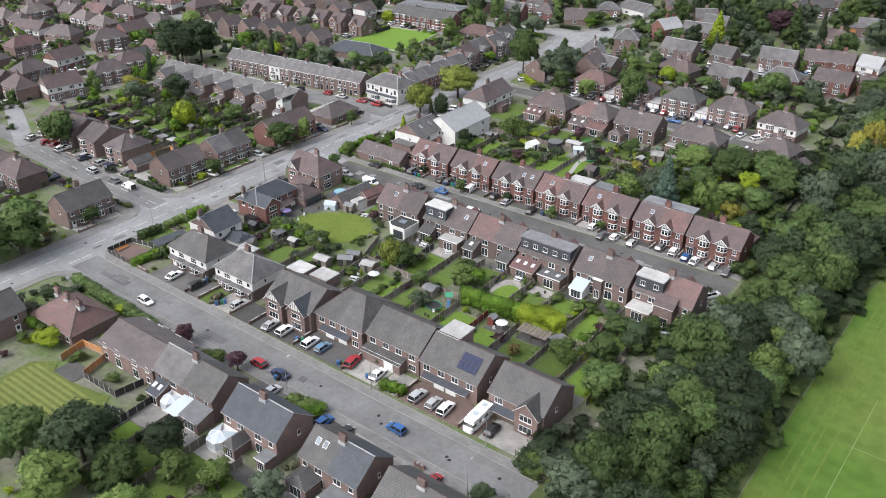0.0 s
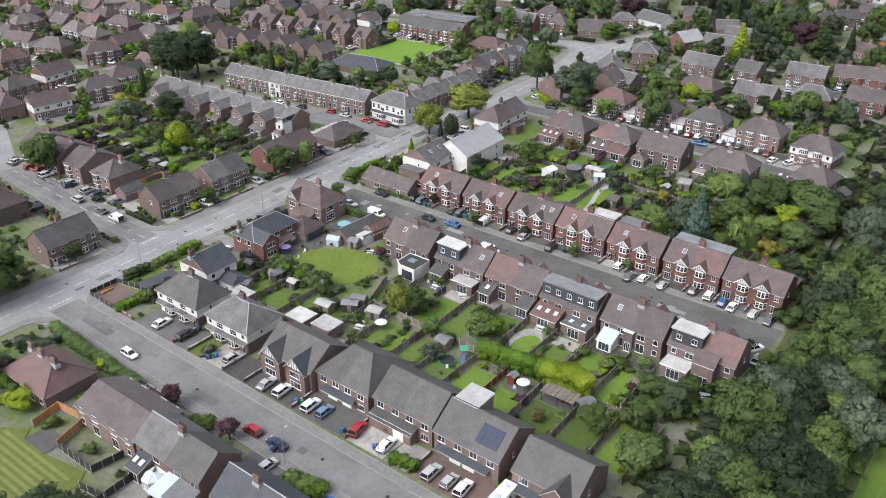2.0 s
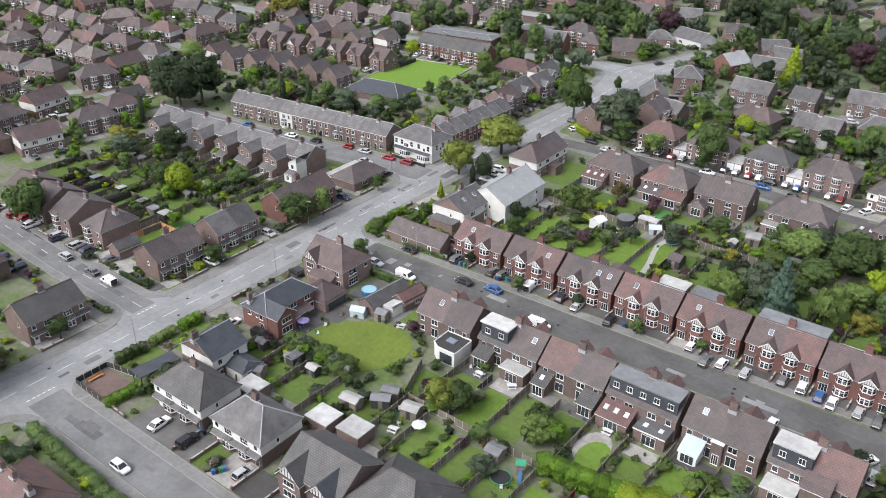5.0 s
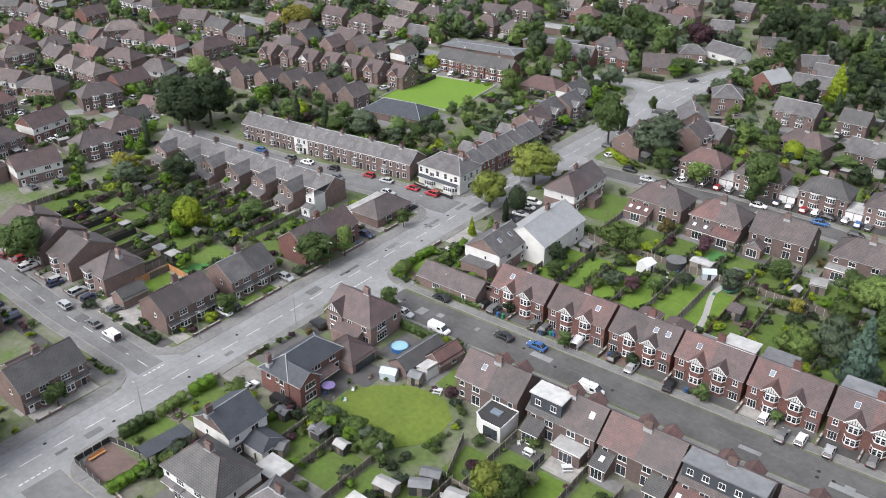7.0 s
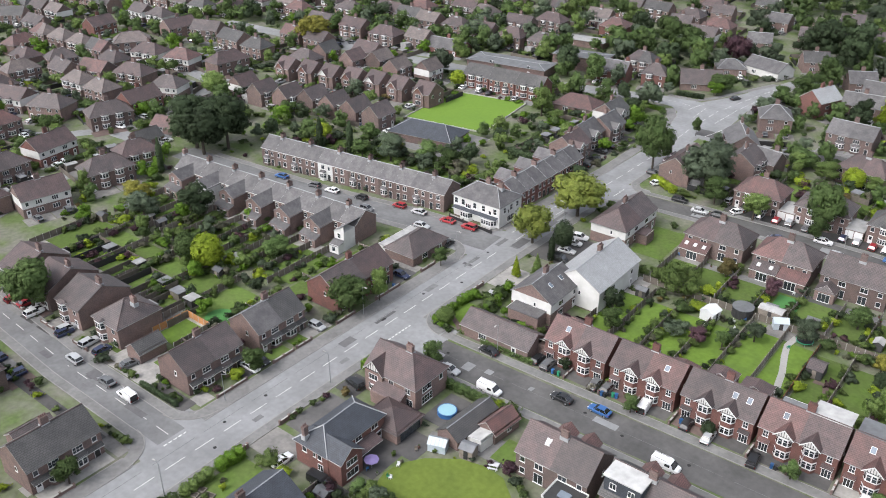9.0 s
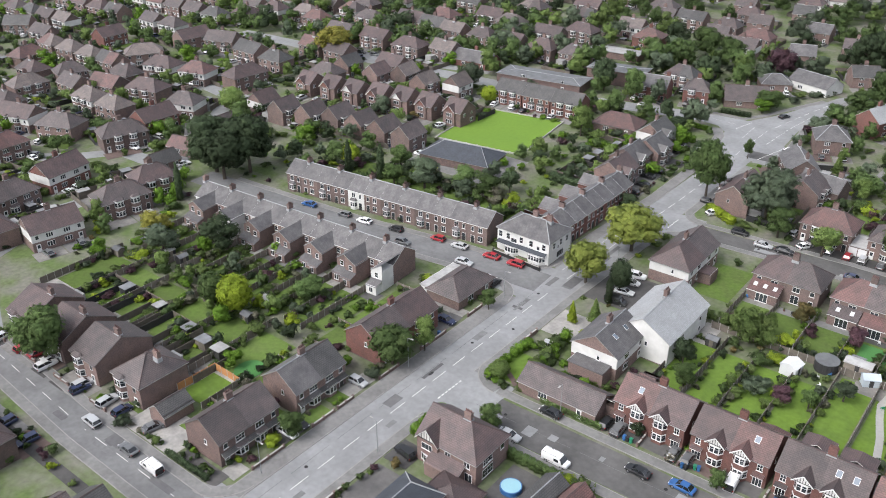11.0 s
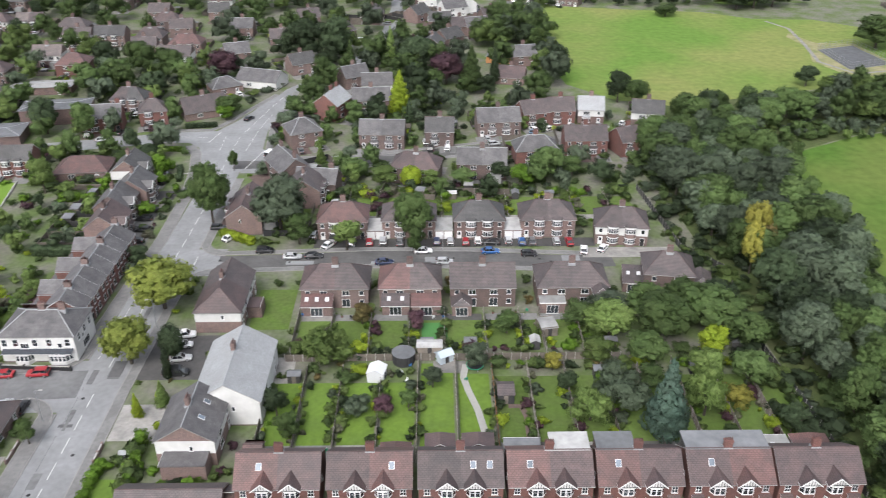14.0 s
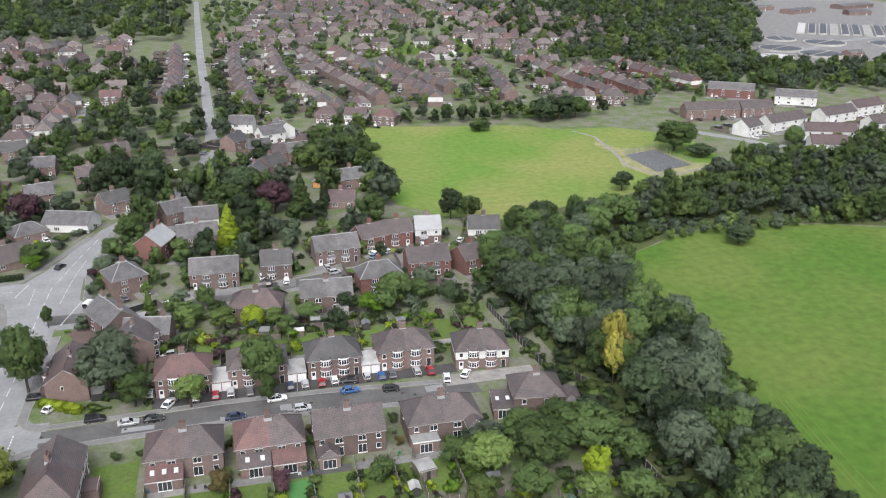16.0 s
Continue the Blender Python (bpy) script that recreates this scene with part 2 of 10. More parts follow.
M = dict(
    brick=surf("brick", (0.165, 0.114, 0.102), (0.115, 0.087, 0.082), fine=3.5, coarse=0.5, amp=0.35, rnd=0.18, tiles=(0.45, 0.15, 0.02, 1.3)),
    brick_dark=surf("dark_brick", (0.132, 0.094, 0.085), (0.09, 0.072, 0.068), fine=3.5, coarse=0.5, amp=0.35, rnd=0.2, tiles=(0.45, 0.15, 0.02, 1.3)),
    brick_red=surf("red_brick", (0.145, 0.068, 0.057), (0.105, 0.058, 0.052), fine=3.5, coarse=0.5, amp=0.3, rnd=0.12, tiles=(0.45, 0.15, 0.02, 1.25)),
    render_white=surf("white_render", (0.58, 0.58, 0.57), (0.44, 0.44, 0.43), fine=1.5, coarse=0.3, amp=0.08),
    fascia=surf("painted_fascia", (0.3, 0.295, 0.29), (0.2, 0.197, 0.195), rough=0.6, fine=1.5, coarse=0.5, amp=0.2, rnd=0.4),
    upvc=surf("white_plastic", (0.66, 0.66, 0.66), (0.58, 0.58, 0.58), rough=0.4, amp=0.05),
    black=surf("black_paint", (0.02, 0.02, 0.022), (0.03, 0.03, 0.03), rough=0.5, amp=0.2),
    glass=surf("window_glass", (0.035, 0.042, 0.05), (0.02, 0.025, 0.03), rough=0.06, amp=0.3, rnd=0.3, spec=0.9),
    glass_light=surf("conservatory_glass", (0.45, 0.5, 0.54), (0.34, 0.4, 0.45), rough=0.15, amp=0.1, spec=0.8),
    tile_brown=surf("brown_roof_tile", (0.094, 0.074, 0.073), (0.065, 0.055, 0.056), rough=0.6, spec=0.5, fine=1.6, coarse=0.45, amp=0.3, rnd=0.16, contrast=1.6, tiles=(0.6, 0.34, 0.05, 0.55)),
    tile_dark=surf("dark_brown_roof_tile", (0.074, 0.055, 0.054), (0.048, 0.039, 0.040), rough=0.6, spec=0.5, fine=1.6, coarse=0.45, amp=0.3, rnd=0.15, contrast=1.6, tiles=(0.6, 0.34, 0.05, 0.65)),
    tile_red=surf("red_roof_tile", (0.132, 0.069, 0.063), (0.09, 0.054, 0.051), rough=0.6, spec=0.5, fine=1.6, coarse=0.45, amp=0.3, rnd=0.15, contrast=1.6, tiles=(0.6, 0.34, 0.05, 0.6)),
    tile_plum=surf("plum_roof_tile", (0.094, 0.063, 0.061), (0.066, 0.048, 0.049), rough=0.6, spec=0.5, fine=1.6, coarse=0.45, amp=0.3, rnd=0.15, contrast=1.6, tiles=(0.6, 0.34, 0.05, 0.6)),
    tile_grey=surf("grey_roof_tile", (0.071, 0.069, 0.068), (0.05, 0.049, 0.05), rough=0.6, spec=0.5, fine=1.6, coarse=0.45, amp=0.28, rnd=0.15, contrast=1.6, tiles=(0.6, 0.36, 0.05, 0.5)),
    slate=surf("slate", (0.111, 0.106, 0.108), (0.071, 0.068, 0.071), rough=0.6, spec=0.5, fine=1.6, coarse=0.45, amp=0.3, rnd=0.18, contrast=1.6, tiles=(0.5, 0.3, 0.03, 0.7)),
    slate_dark=surf("dark_slate", (0.055, 0.062, 0.075), (0.045, 0.05, 0.06), rough=0.6, fine=1.6, coarse=0.45, amp=0.2, contrast=1.6, tiles=(0.5, 0.3, 0.03, 0.7)),
    slate_pale=surf("pale_slate", (0.3, 0.31, 0.32), (0.24, 0.245, 0.25), rough=0.6, spec=0.5, fine=1.6, coarse=0.3, amp=0.15, tiles=(0.5, 0.3, 0.03, 0.8)),
    felt=surf("roofing_felt", (0.142, 0.147, 0.155), (0.1, 0.104, 0.11), fine=1.0, coarse=0.4, amp=0.25, rnd=0.35),
    felt_pale=surf("pale_roof_membrane", (0.37, 0.37, 0.365), (0.24, 0.24, 0.235), fine=1.0, coarse=0.4, amp=0.22, rnd=0.3),
    # base colour raised from dark glass to paint in the reflected sky
    roof_glass=surf("sky_tinted_roof_glass", (0.17, 0.2, 0.24), (0.12, 0.15, 0.18), rough=0.1, amp=0.1, rnd=0.4, spec=0.8),
    lead=surf("lead", (0.32, 0.33, 0.34), (0.24, 0.25, 0.26), rough=0.6, amp=0.15),
    solar=surf("solar_cells", (0.008, 0.014, 0.045), (0.01, 0.018, 0.055), rough=0.3, amp=0.1, spec=0.3),
    asphalt=surf("asphalt", (0.232, 0.237, 0.242), (0.175, 0.178, 0.182), rough=0.95, fine=0.9, coarse=0.1, amp=0.22, contrast=1.2),
    asphalt_worn=surf("worn_asphalt", (0.106, 0.104, 0.102), (0.072, 0.071, 0.070), rough=0.95, fine=1.0, coarse=0.14, amp=0.26, contrast=1.4),
    asphalt_side=surf("side_street_asphalt", (0.165, 0.166, 0.168), (0.118, 0.119, 0.121), rough=0.95, fine=1.0, coarse=0.14, amp=0.24, contrast=1.3),
    tarmac_patch=surf("fresh_tarmac", (0.105, 0.105, 0.108), (0.13, 0.13, 0.132), rough=0.95, fine=1.2, coarse=0.4, amp=0.25, rnd=0.3),
    pavement=surf("paving", (0.185, 0.183, 0.18), (0.135, 0.133, 0.131), rough=0.95, fine=1.2, coarse=0.2, amp=0.28, contrast=1.3),
    kerb=surf("kerb_stone", (0.25, 0.245, 0.235), (0.19, 0.187, 0.18), rough=0.95, fine=1.5, coarse=0.3, amp=0.25),
    drive_grey=surf("grey_drive", (0.098, 0.094, 0.092), (0.062, 0.061, 0.061), rough=0.95, fine=1.0, coarse=0.2, amp=0.25, rnd=0.3),
    drive_pale=surf("pale_paving", (0.28, 0.268, 0.25), (0.175, 0.17, 0.164), rough=0.95, fine=1.4, coarse=0.3, amp=0.3, rnd=0.25, contrast=1.3),
    drive_red=surf("red_block_paving", (0.15, 0.105, 0.093), (0.108, 0.08, 0.073), rough=0.95, fine=1.2, coarse=0.25, amp=0.25, rnd=0.2),
    paint=surf("road_paint", (0.55, 0.55, 0.53), (0.38, 0.38, 0.37), rough=0.8, fine=2.0, coarse=0.6, amp=0.2),
    worn_grass=surf("worn_grass", (0.26, 0.235, 0.14), (0.16, 0.18, 0.075), rough=1.0, fine=0.6, coarse=0.12, amp=0.35, spec=0.1, contrast=1.4),
    paint_faded=surf("faded_pitch_line", (0.2, 0.235, 0.13), (0.12, 0.16, 0.06), rough=0.9, fine=0.8, coarse=0.3),
    mown=surf("mown_grass_track", (0.078, 0.128, 0.024), (0.1, 0.138, 0.033), rough=1.0, fine=0.6, coarse=0.1, amp=0.3, spec=0.1),
    # paler, greyer tile for distant roofs: haze put into the base colour
    tile_hazed=surf("haze_paled_roof_tile", (0.144, 0.118, 0.109), (0.104, 0.087, 0.084), rough=0.6, spec=0.5, fine=1.6, coarse=0.45, amp=0.3, rnd=0.25, contrast=1.6, tiles=(0.6, 0.34, 0.05, 0.65)),
    paint_yellow=surf("yellow_road_paint", (0.4, 0.32, 0.12), (0.3, 0.25, 0.12), rough=0.8),
    grass=surf("garden_ground", (0.09, 0.125, 0.046), (0.15, 0.146, 0.122), rough=1.0, fine=0.9, coarse=0.13, amp=0.4, contrast=1.5, spec=0.1),
    lawn=surf("lawn", (0.085, 0.136, 0.03), (0.082, 0.112, 0.036), rough=1.0, fine=1.1, coarse=0.25, amp=0.32, rnd=0.22, spec=0.1),
    lawn_olive=surf("olive_lawn", (0.12, 0.16, 0.033), (0.1, 0.135, 0.03), rough=1.0, fine=1.0, coarse=0.15, amp=0.28, spec=0.1),
    lawn_fresh=surf("fresh_lawn", (0.112, 0.182, 0.03), (0.092, 0.145, 0.032), rough=1.0, fine=1.0, coarse=0.2, amp=0.28, rnd=0.1, spec=0.1),
    lawn_dry=surf("dry_lawn", (0.1, 0.125, 0.036), (0.088, 0.115, 0.034), rough=1.0, fine=1.0, coarse=0.2, amp=0.25, spec=0.1),
    lawn_pale=surf("pale_mown_stripe", (0.15, 0.165, 0.055), (0.135, 0.15, 0.05), rough=1.0, fine=1.0, coarse=0.2, amp=0.25, spec=0.1),
    lawn_bright=surf("bowling_turf", (0.13, 0.215, 0.035), (0.115, 0.195, 0.035), rough=1.0, fine=0.8, coarse=0.05, amp=0.1, spec=0.1),
    field=surf("field_grass", (0.062, 0.122, 0.021), (0.1, 0.138, 0.034), rough=1.0, fine=0.35, coarse=0.025, amp=0.36, spec=0.1, contrast=1.7),
    # lighter than the near field: grazing-view brightness put into the colour
    park=surf("park_grass_grazing_bright", (0.1, 0.175, 0.034), (0.17, 0.192, 0.062), rough=1.0, fine=0.35, coarse=0.018, amp=0.36, spec=0.1, contrast=1.7),
    rough_grass=surf("rough_grass", (0.055, 0.082, 0.026), (0.075, 0.085, 0.04), rough=1.0, fine=0.7, coarse=0.1, amp=0.45, spec=0.1),
    turf=surf("artificial_turf", (0.07, 0.19, 0.06), (0.065, 0.17, 0.055), rough=1.0, amp=0.1, spec=0.1),
    wood=surf("weathered_timber", (0.185, 0.16, 0.135), (0.125, 0.11, 0.095), fine=2.0, coarse=0.6, amp=0.3, rnd=0.3),
    wood_orange=surf("new_timber", (0.42, 0.2, 0.08), (0.34, 0.17, 0.075), fine=2.0, coarse=0.6, amp=0.2, rnd=0.1),
    wood_red=surf("red_stained_timber", (0.16, 0.042, 0.032), (0.115, 0.034, 0.028), fine=2.0, amp=0.2),
    wood_dark=surf("dark_stained_timber", (0.03, 0.032, 0.035), (0.045, 0.042, 0.04), fine=2.0, amp=0.25, rnd=0.3),
    concrete=surf("concrete", (0.36, 0.35, 0.33), (0.27, 0.265, 0.255), fine=2.0, amp=0.15, rnd=0.1),
    metal=surf("galvanised_metal", (0.3, 0.31, 0.32), (0.25, 0.26, 0.27), rough=0.5, metal=0.5, amp=0.1),
    rubber=surf("tyre_rubber", (0.015, 0.015, 0.016), (0.02, 0.02, 0.02), rough=0.8),
    alloy=surf("wheel_rim", (0.4, 0.4, 0.42), (0.3, 0.3, 0.32), rough=0.35, metal=0.7),
    car_glass=surf("car_glass", (0.012, 0.014, 0.017), (0.02, 0.022, 0.025), rough=0.05, spec=0.9),
    lamp_red=surf("red_lens", (0.3, 0.02, 0.02), rough=0.2),
    lamp_clear=surf("clear_lens", (0.7, 0.7, 0.7), rough=0.1),
    bark=surf("bark", (0.075, 0.062, 0.05), (0.05, 0.042, 0.035), fine=4, amp=0.3),
    leaf_dark=leafy("dark_foliage", (0.041, 0.062, 0.031), (0.055, 0.079, 0.040)),
    leaf_mid=leafy("green_foliage", (0.071, 0.115, 0.038), (0.094, 0.137, 0.048)),
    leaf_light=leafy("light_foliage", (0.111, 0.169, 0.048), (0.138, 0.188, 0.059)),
    leaf_lime=leafy("lime_foliage", (0.25, 0.32, 0.028), (0.2, 0.275, 0.028), rnd=0.12),
    leaf_hedge=leafy("hedge_foliage", (0.115, 0.205, 0.024), (0.092, 0.17, 0.022), rnd=0.15),
    # silvery trees' own colour; in the distant mixes it also paints in haze
    leaf_silver=leafy("silver_and_haze_foliage", (0.096, 0.124, 0.083), (0.081, 0.109, 0.065)),
    leaf_blue=leafy("blue_green_needles", (0.055, 0.095, 0.072), (0.078, 0.116, 0.088)),
    leaf_yellow=leafy("yellowing_foliage", (0.3, 0.275, 0.056), (0.213, 0.213, 0.05)),
    leaf_gold=leafy("golden_green_foliage", (0.2, 0.23, 0.05), (0.15, 0.19, 0.045), rnd=0.12),
    leaf_plum=leafy("plum_foliage", (0.077, 0.042, 0.058), (0.106, 0.058, 0.066)),
    leaf_rust=leafy("rusty_foliage", (0.192, 0.136, 0.056), (0.136, 0.128, 0.051)),
    blossom=leafy("pale_blossom", (0.22, 0.2, 0.16), (0.1, 0.12, 0.06)),
    pool=surf("pool_water", (0.22, 0.4, 0.46), (0.26, 0.44, 0.5), rough=0.05, amp=0.05, spec=0.8),
    blue=surf("blue_plastic", (0.03, 0.11, 0.27), (0.03, 0.09, 0.22), rough=0.5, rnd=0.3),
    parasol_violet=surf("violet_cloth", (0.25, 0.2, 0.4), (0.22, 0.17, 0.35), rough=0.9, amp=0.1),
    green_plastic=surf("green_plastic", (0.03, 0.22, 0.12), rough=0.5),
    cloth=surf("white_cloth", (0.55, 0.56, 0.57), (0.45, 0.46, 0.47), rough=0.9, amp=0.1),
)
CAR_PAINT = {k: surf(k + "_car_paint", c, c, rough=0.28, amp=0.03, spec=0.7, metal=0.15) for k, c in dict(
    white=(0.72, 0.72, 0.73), silver=(0.38, 0.39, 0.4), grey=(0.12, 0.125, 0.13), black=(0.016, 0.017, 0.019), blue=(0.025, 0.1, 0.28),
    pale_blue=(0.12, 0.22, 0.32), red=(0.3, 0.018, 0.025), yellow=(0.5, 0.33, 0.05), navy=(0.02, 0.03, 0.075)).items()}


# ---- mesh helpers ----
class Build:
    """Collects flat faces with a slot and metre-sized texture coordinates."""

    def __init__(self):
        self.v, self.f, self.m, self.uv = [], [], [], []

    def face(self, pts, slot=0):
        pts = [Vector(p) for p in pts]
        i = len(self.v)
        self.v += [tuple(p) for p in pts]
        self.f.append(tuple(range(i, i + len(pts))))
        self.m.append(slot)
        nrm = (pts[1] - pts[0]).cross(pts[2] - pts[0])
        nrm = nrm.normalized() if nrm.length > 1e-9 else Vector((0, 0, 1))
        u = Vector((0, 0, 1)).cross(nrm)
        u = u.normalized() if u.length > 1e-3 else Vector((1, 0, 0))
        w = nrm.cross(u)
        self.uv += [(p.dot(u), p.dot(w)) for p in pts]

    def box(self, x0, x1, y0, y1, z0, z1, slot=0, bottom=False):
        a, b, c, d = (x0, y0), (x1, y0), (x1, y1), (x0, y1)
        self.prism([a, b, c, d], z0, z1, slot, bottom)

    def prism(self, ring, z0, z1, slot=0, bottom=False, top=True):
        for p, q in zip(ring, ring[1:] + ring[:1]):
            self.face([(*p, z0), (*q, z0), (*q, z1), (*p, z1)], slot)
        if top:
            self.face([(*p, z1) for p in ring], slot)
        if bottom:
            self.face([(*p, z0) for p in ring[::-1]], slot)

    def tube(self, x, y, z0, z1, r0, r1, slot=0, n=8):
        ring = [(math.cos(6.2832 * i / n), math.sin(6.2832 * i / n)) for i in range(n)]
        for (a, b), (c, d) in zip(ring, ring[1:] + ring[:1]):
            self.face([(x + a * r0, y + b * r0, z0), (x + c * r0, y + d * r0, z0), (x + c * r1, y + d * r1, z1), (x + a * r1, y + b * r1, z1)], slot)
        self.face([(x + a * r1, y + b * r1, z1) for a, b in ring], slot)

    def beam(self, p, q, r, slot=0, n=6):
        p, q = Vector(p), Vector(q)
        turn = (q - p).to_track_quat("Z", "Y")
        ring = [turn @ Vector((math.cos(6.2832 * i / n) * r, math.sin(6.2832 * i / n) * r, 0)) for i in range(n)]
        for a, b in zip(ring, ring[1:] + ring[:1]):
            self.face([p + a, p + b, q + b, q + a], slot)
        self.face([q + a for a in ring], slot), self.face([p + a for a in ring[::-1]], slot)

    def shell(self, polys, thick, slot=0, edge=None):
        """Sheets of roof with a thickness below them and closed edges."""
        edge = slot if edge is None else edge
        seen = {}
        for poly in polys:
            self.face(poly, slot)
            self.face([(x, y, z - thick) for x, y, z in poly[::-1]], edge)
            for p, q in zip(poly, poly[1:] + poly[:1]):
                key = frozenset((tuple(round(c, 3) for c in p), tuple(round(c, 3) for c in q)))
                seen[key] = None if key in seen else (p, q)
        for pair in seen.values():
            if pair:
                p, q = pair
                self.face([(p[0], p[1], p[2] - thick), (q[0], q[1], q[2] - thick), q, p], edge)

    def mesh(self, name, mats):
        me = bpy.data.meshes.new(name)
        me.from_pydata(self.v, [], self.f)
        me.polygons.foreach_set("material_index", self.m)
        layer = me.uv_layers.new(name="UVMap")
        layer.data.foreach_set("uv", [c for p in self.uv for c in p])
        for m in mats:
            me.materials.append(m)
        me.update()
        return me


def part(name, mesh, parent, m=None, label=""):
    ob = new(name, mesh)
    ob.parent = parent
    if m is not None:
        ob.matrix_basis = m
    if label:
        ob["label"] = label
    return ob


def thing(name, x, y, rot=0.0, label="", category="", group="", kind="", z=0.0, mesh=None):
    ob = new(name, mesh)
    ob.matrix_basis = pose(x, y, z, 0, 0, rot)
    return tagged(ob, label, category, group, kind)


STORE = {}


def stored(key, make):
    if key not in STORE:
        STORE[key] = make()
    return STORE[key]


# ---- houses ----
SIZE = {}
BUILT = []
FACES = {"front": 0, "right": 90, "back": 180, "left": -90}


def window_mesh(w, h, nx, ny, glazing):
    def make():
        fr = Build()
        t = 0.07
        fr.box(-w / 2, w / 2, -0.06, 0.02, 0, h)
        fr.box(-w / 2 - 0.08, w / 2 + 0.08, -0.14, 0.02, -0.09, 0)
        pw, ph = (w - t) / nx, (h - t) / ny
        for i in range(nx):
            for j in range(ny):
                x0, z0 = -w / 2 + t / 2 + i * pw + t / 2, t / 2 + j * ph + t / 2
                fr.box(x0, x0 + pw - t, -0.066, -0.05, z0, z0 + ph - t, 1)
        return fr.mesh("window", [M["upvc"], M[glazing]])
    return stored(("win", round(w, 2), round(h, 2), nx, ny, glazing), make)


def on_wall(house, face, along, z):
    """A pose on one of the house's four outer walls, looking outwards."""
    w, d = SIZE[house.name]
    off = d / 2 if face in ("front", "back") else w / 2
    return pose(0, 0, 0, 0, 0, FACES[face]) @ pose(along, -off, z)


LITE = [False]
PLOTS = []


def window(house, face, along, z, w, h, nx=2, ny=1, glazing="glass", m=None):
    if LITE[0]:
        def make():
            b = Build()
            b.box(-w / 2, w / 2, -0.06, 0.02, 0, h)
            for i in range(nx):
                b.box(-w / 2 + i * w / nx + 0.07, -w / 2 + (i + 1) * w / nx - 0.07, -0.07, -0.05, 0.08, h - 0.08, 1)
            return b.mesh("window", [M["upvc"], M["glass"]])
        return part("window", stored(("lite", w, h, nx), make), house, m if m is not None else on_wall(house, face, along, z))
    return part("window", window_mesh(w, h, nx, ny, glazing), house, m if m is not None else on_wall(house, face, along, z))


def door(house, face, along, mat="upvc", w=0.95, h=2.05, glazed=True, m=None, name="door"):
    def make():
        b = Build()
        b.box(-w / 2 - 0.07, w / 2 + 0.07, -0.06, 0.02, 0, h + 0.07, 0)
        b.box(-w / 2, w / 2, -0.09, -0.05, 0.02, h, 1)
        if glazed:
            b.box(-w / 2 + 0.15, w / 2 - 0.15, -0.1, -0.08, h * 0.5, h - 0.15, 2)
        return b.mesh("door", [M["upvc"], M[mat], M["glass"]])
    return part(name, stored(("door", mat, w, h, glazed), make), house, m if m is not None else on_wall(house, face, along, 0.05))


def garage_door(house, along, y=None, w=2.3):
    def make():
        b = Build()
        b.box(-w / 2, w / 2, -0.05, 0.02, 0, 2.1)
        for i in range(4):
            b.box(-w / 2 + 0.08, w / 2 - 0.08, -0.075, -0.04, 0.1 + i * 0.5, 0.5 + i * 0.5)
        return b.mesh("garage_door", [M["upvc"]])
    m = on_wall(house, "front", along, 0.05) if y is None else pose(along, y, 0.05)
    return part("garage_door", stored(("garage", w), make), house, m)


def roof_piece(b, x0, x1, d, e, r, hl, hr, over=0.35, slot=0):
    """One stretch of pitched roof along x; hl and hr are the insets of hipped ends, None for a cut end and 0 for a gable."""
    dd = d / 2 + over
    slope = r / (d / 2)
    e0, top = e - slope * over, e + r
    xl = x0 - (over if hl else (0.2 if hl == 0 else 0))
    xr = x1 + (over if hr else (0.2 if hr == 0 else 0))
    a, c = xl + ((hl or 0) + (over if hl else 0)), xr - ((hr or 0) + (over if hr else 0))
    polys = [[(xl, -dd, e0), (xr, -dd, e0), (c, 0, top), (a, 0, top)], [(xr, dd, e0), (xl, dd, e0), (a, 0, top), (c, 0, top)]]
    if hl:
        polys.append([(xl, dd, e0), (xl, -dd, e0), (a, 0, top)])
    if hr:
        polys.append([(xr, -dd, e0), (xr, dd, e0), (c, 0, top)])
    b.shell(polys, 0.16, slot, slot + 1)
    # ridge and hip tiles
    for p, q in [((a, 0, top), (c, 0, top))] + ([((a, 0, top), (xl, -dd, e0)), ((a, 0, top), (xl, dd, e0))] if hl else []) + ([((c, 0, top), (xr, -dd, e0)), ((c, 0, top), (xr, dd, e0))] if hr else []):
        if (Vector(p) - Vector(q)).length > 0.3:
            b.beam(p, q, 0.11, slot + 2, 5)


def chimney(house, x, y, z0, z1, w=1.1, d=0.6, wall="brick", pots=3):
    def make():
        b = Build()
        b.box(-w / 2, w / 2, -d / 2, d / 2, z0, z1 - 0.3)
        b.box(-w / 2 - 0.07, w / 2 + 0.07, -d / 2 - 0.07, d / 2 + 0.07, z1 - 0.3, z1 - 0.12, bottom=True)
        b.box(-w / 2, w / 2, -d / 2, d / 2, z1 - 0.12, z1)
        for i in range(pots):
            b.tube((i - (pots - 1) / 2) * w / pots, 0, z1, z1 + 0.45, 0.13, 0.1, 1, 7)
        b.box(-w / 2 - 0.1, w / 2 + 0.1, -d / 2 - 0.15, d / 2 + 0.15, z0, z0 + 0.9, 2)
        return b.mesh("chimney", [M[wall], M["tile_red"], M["lead"]])
    return part("chimney", stored(("chim", z0, z1, w, d, wall, pots), make), house, pose(x, y, 0))


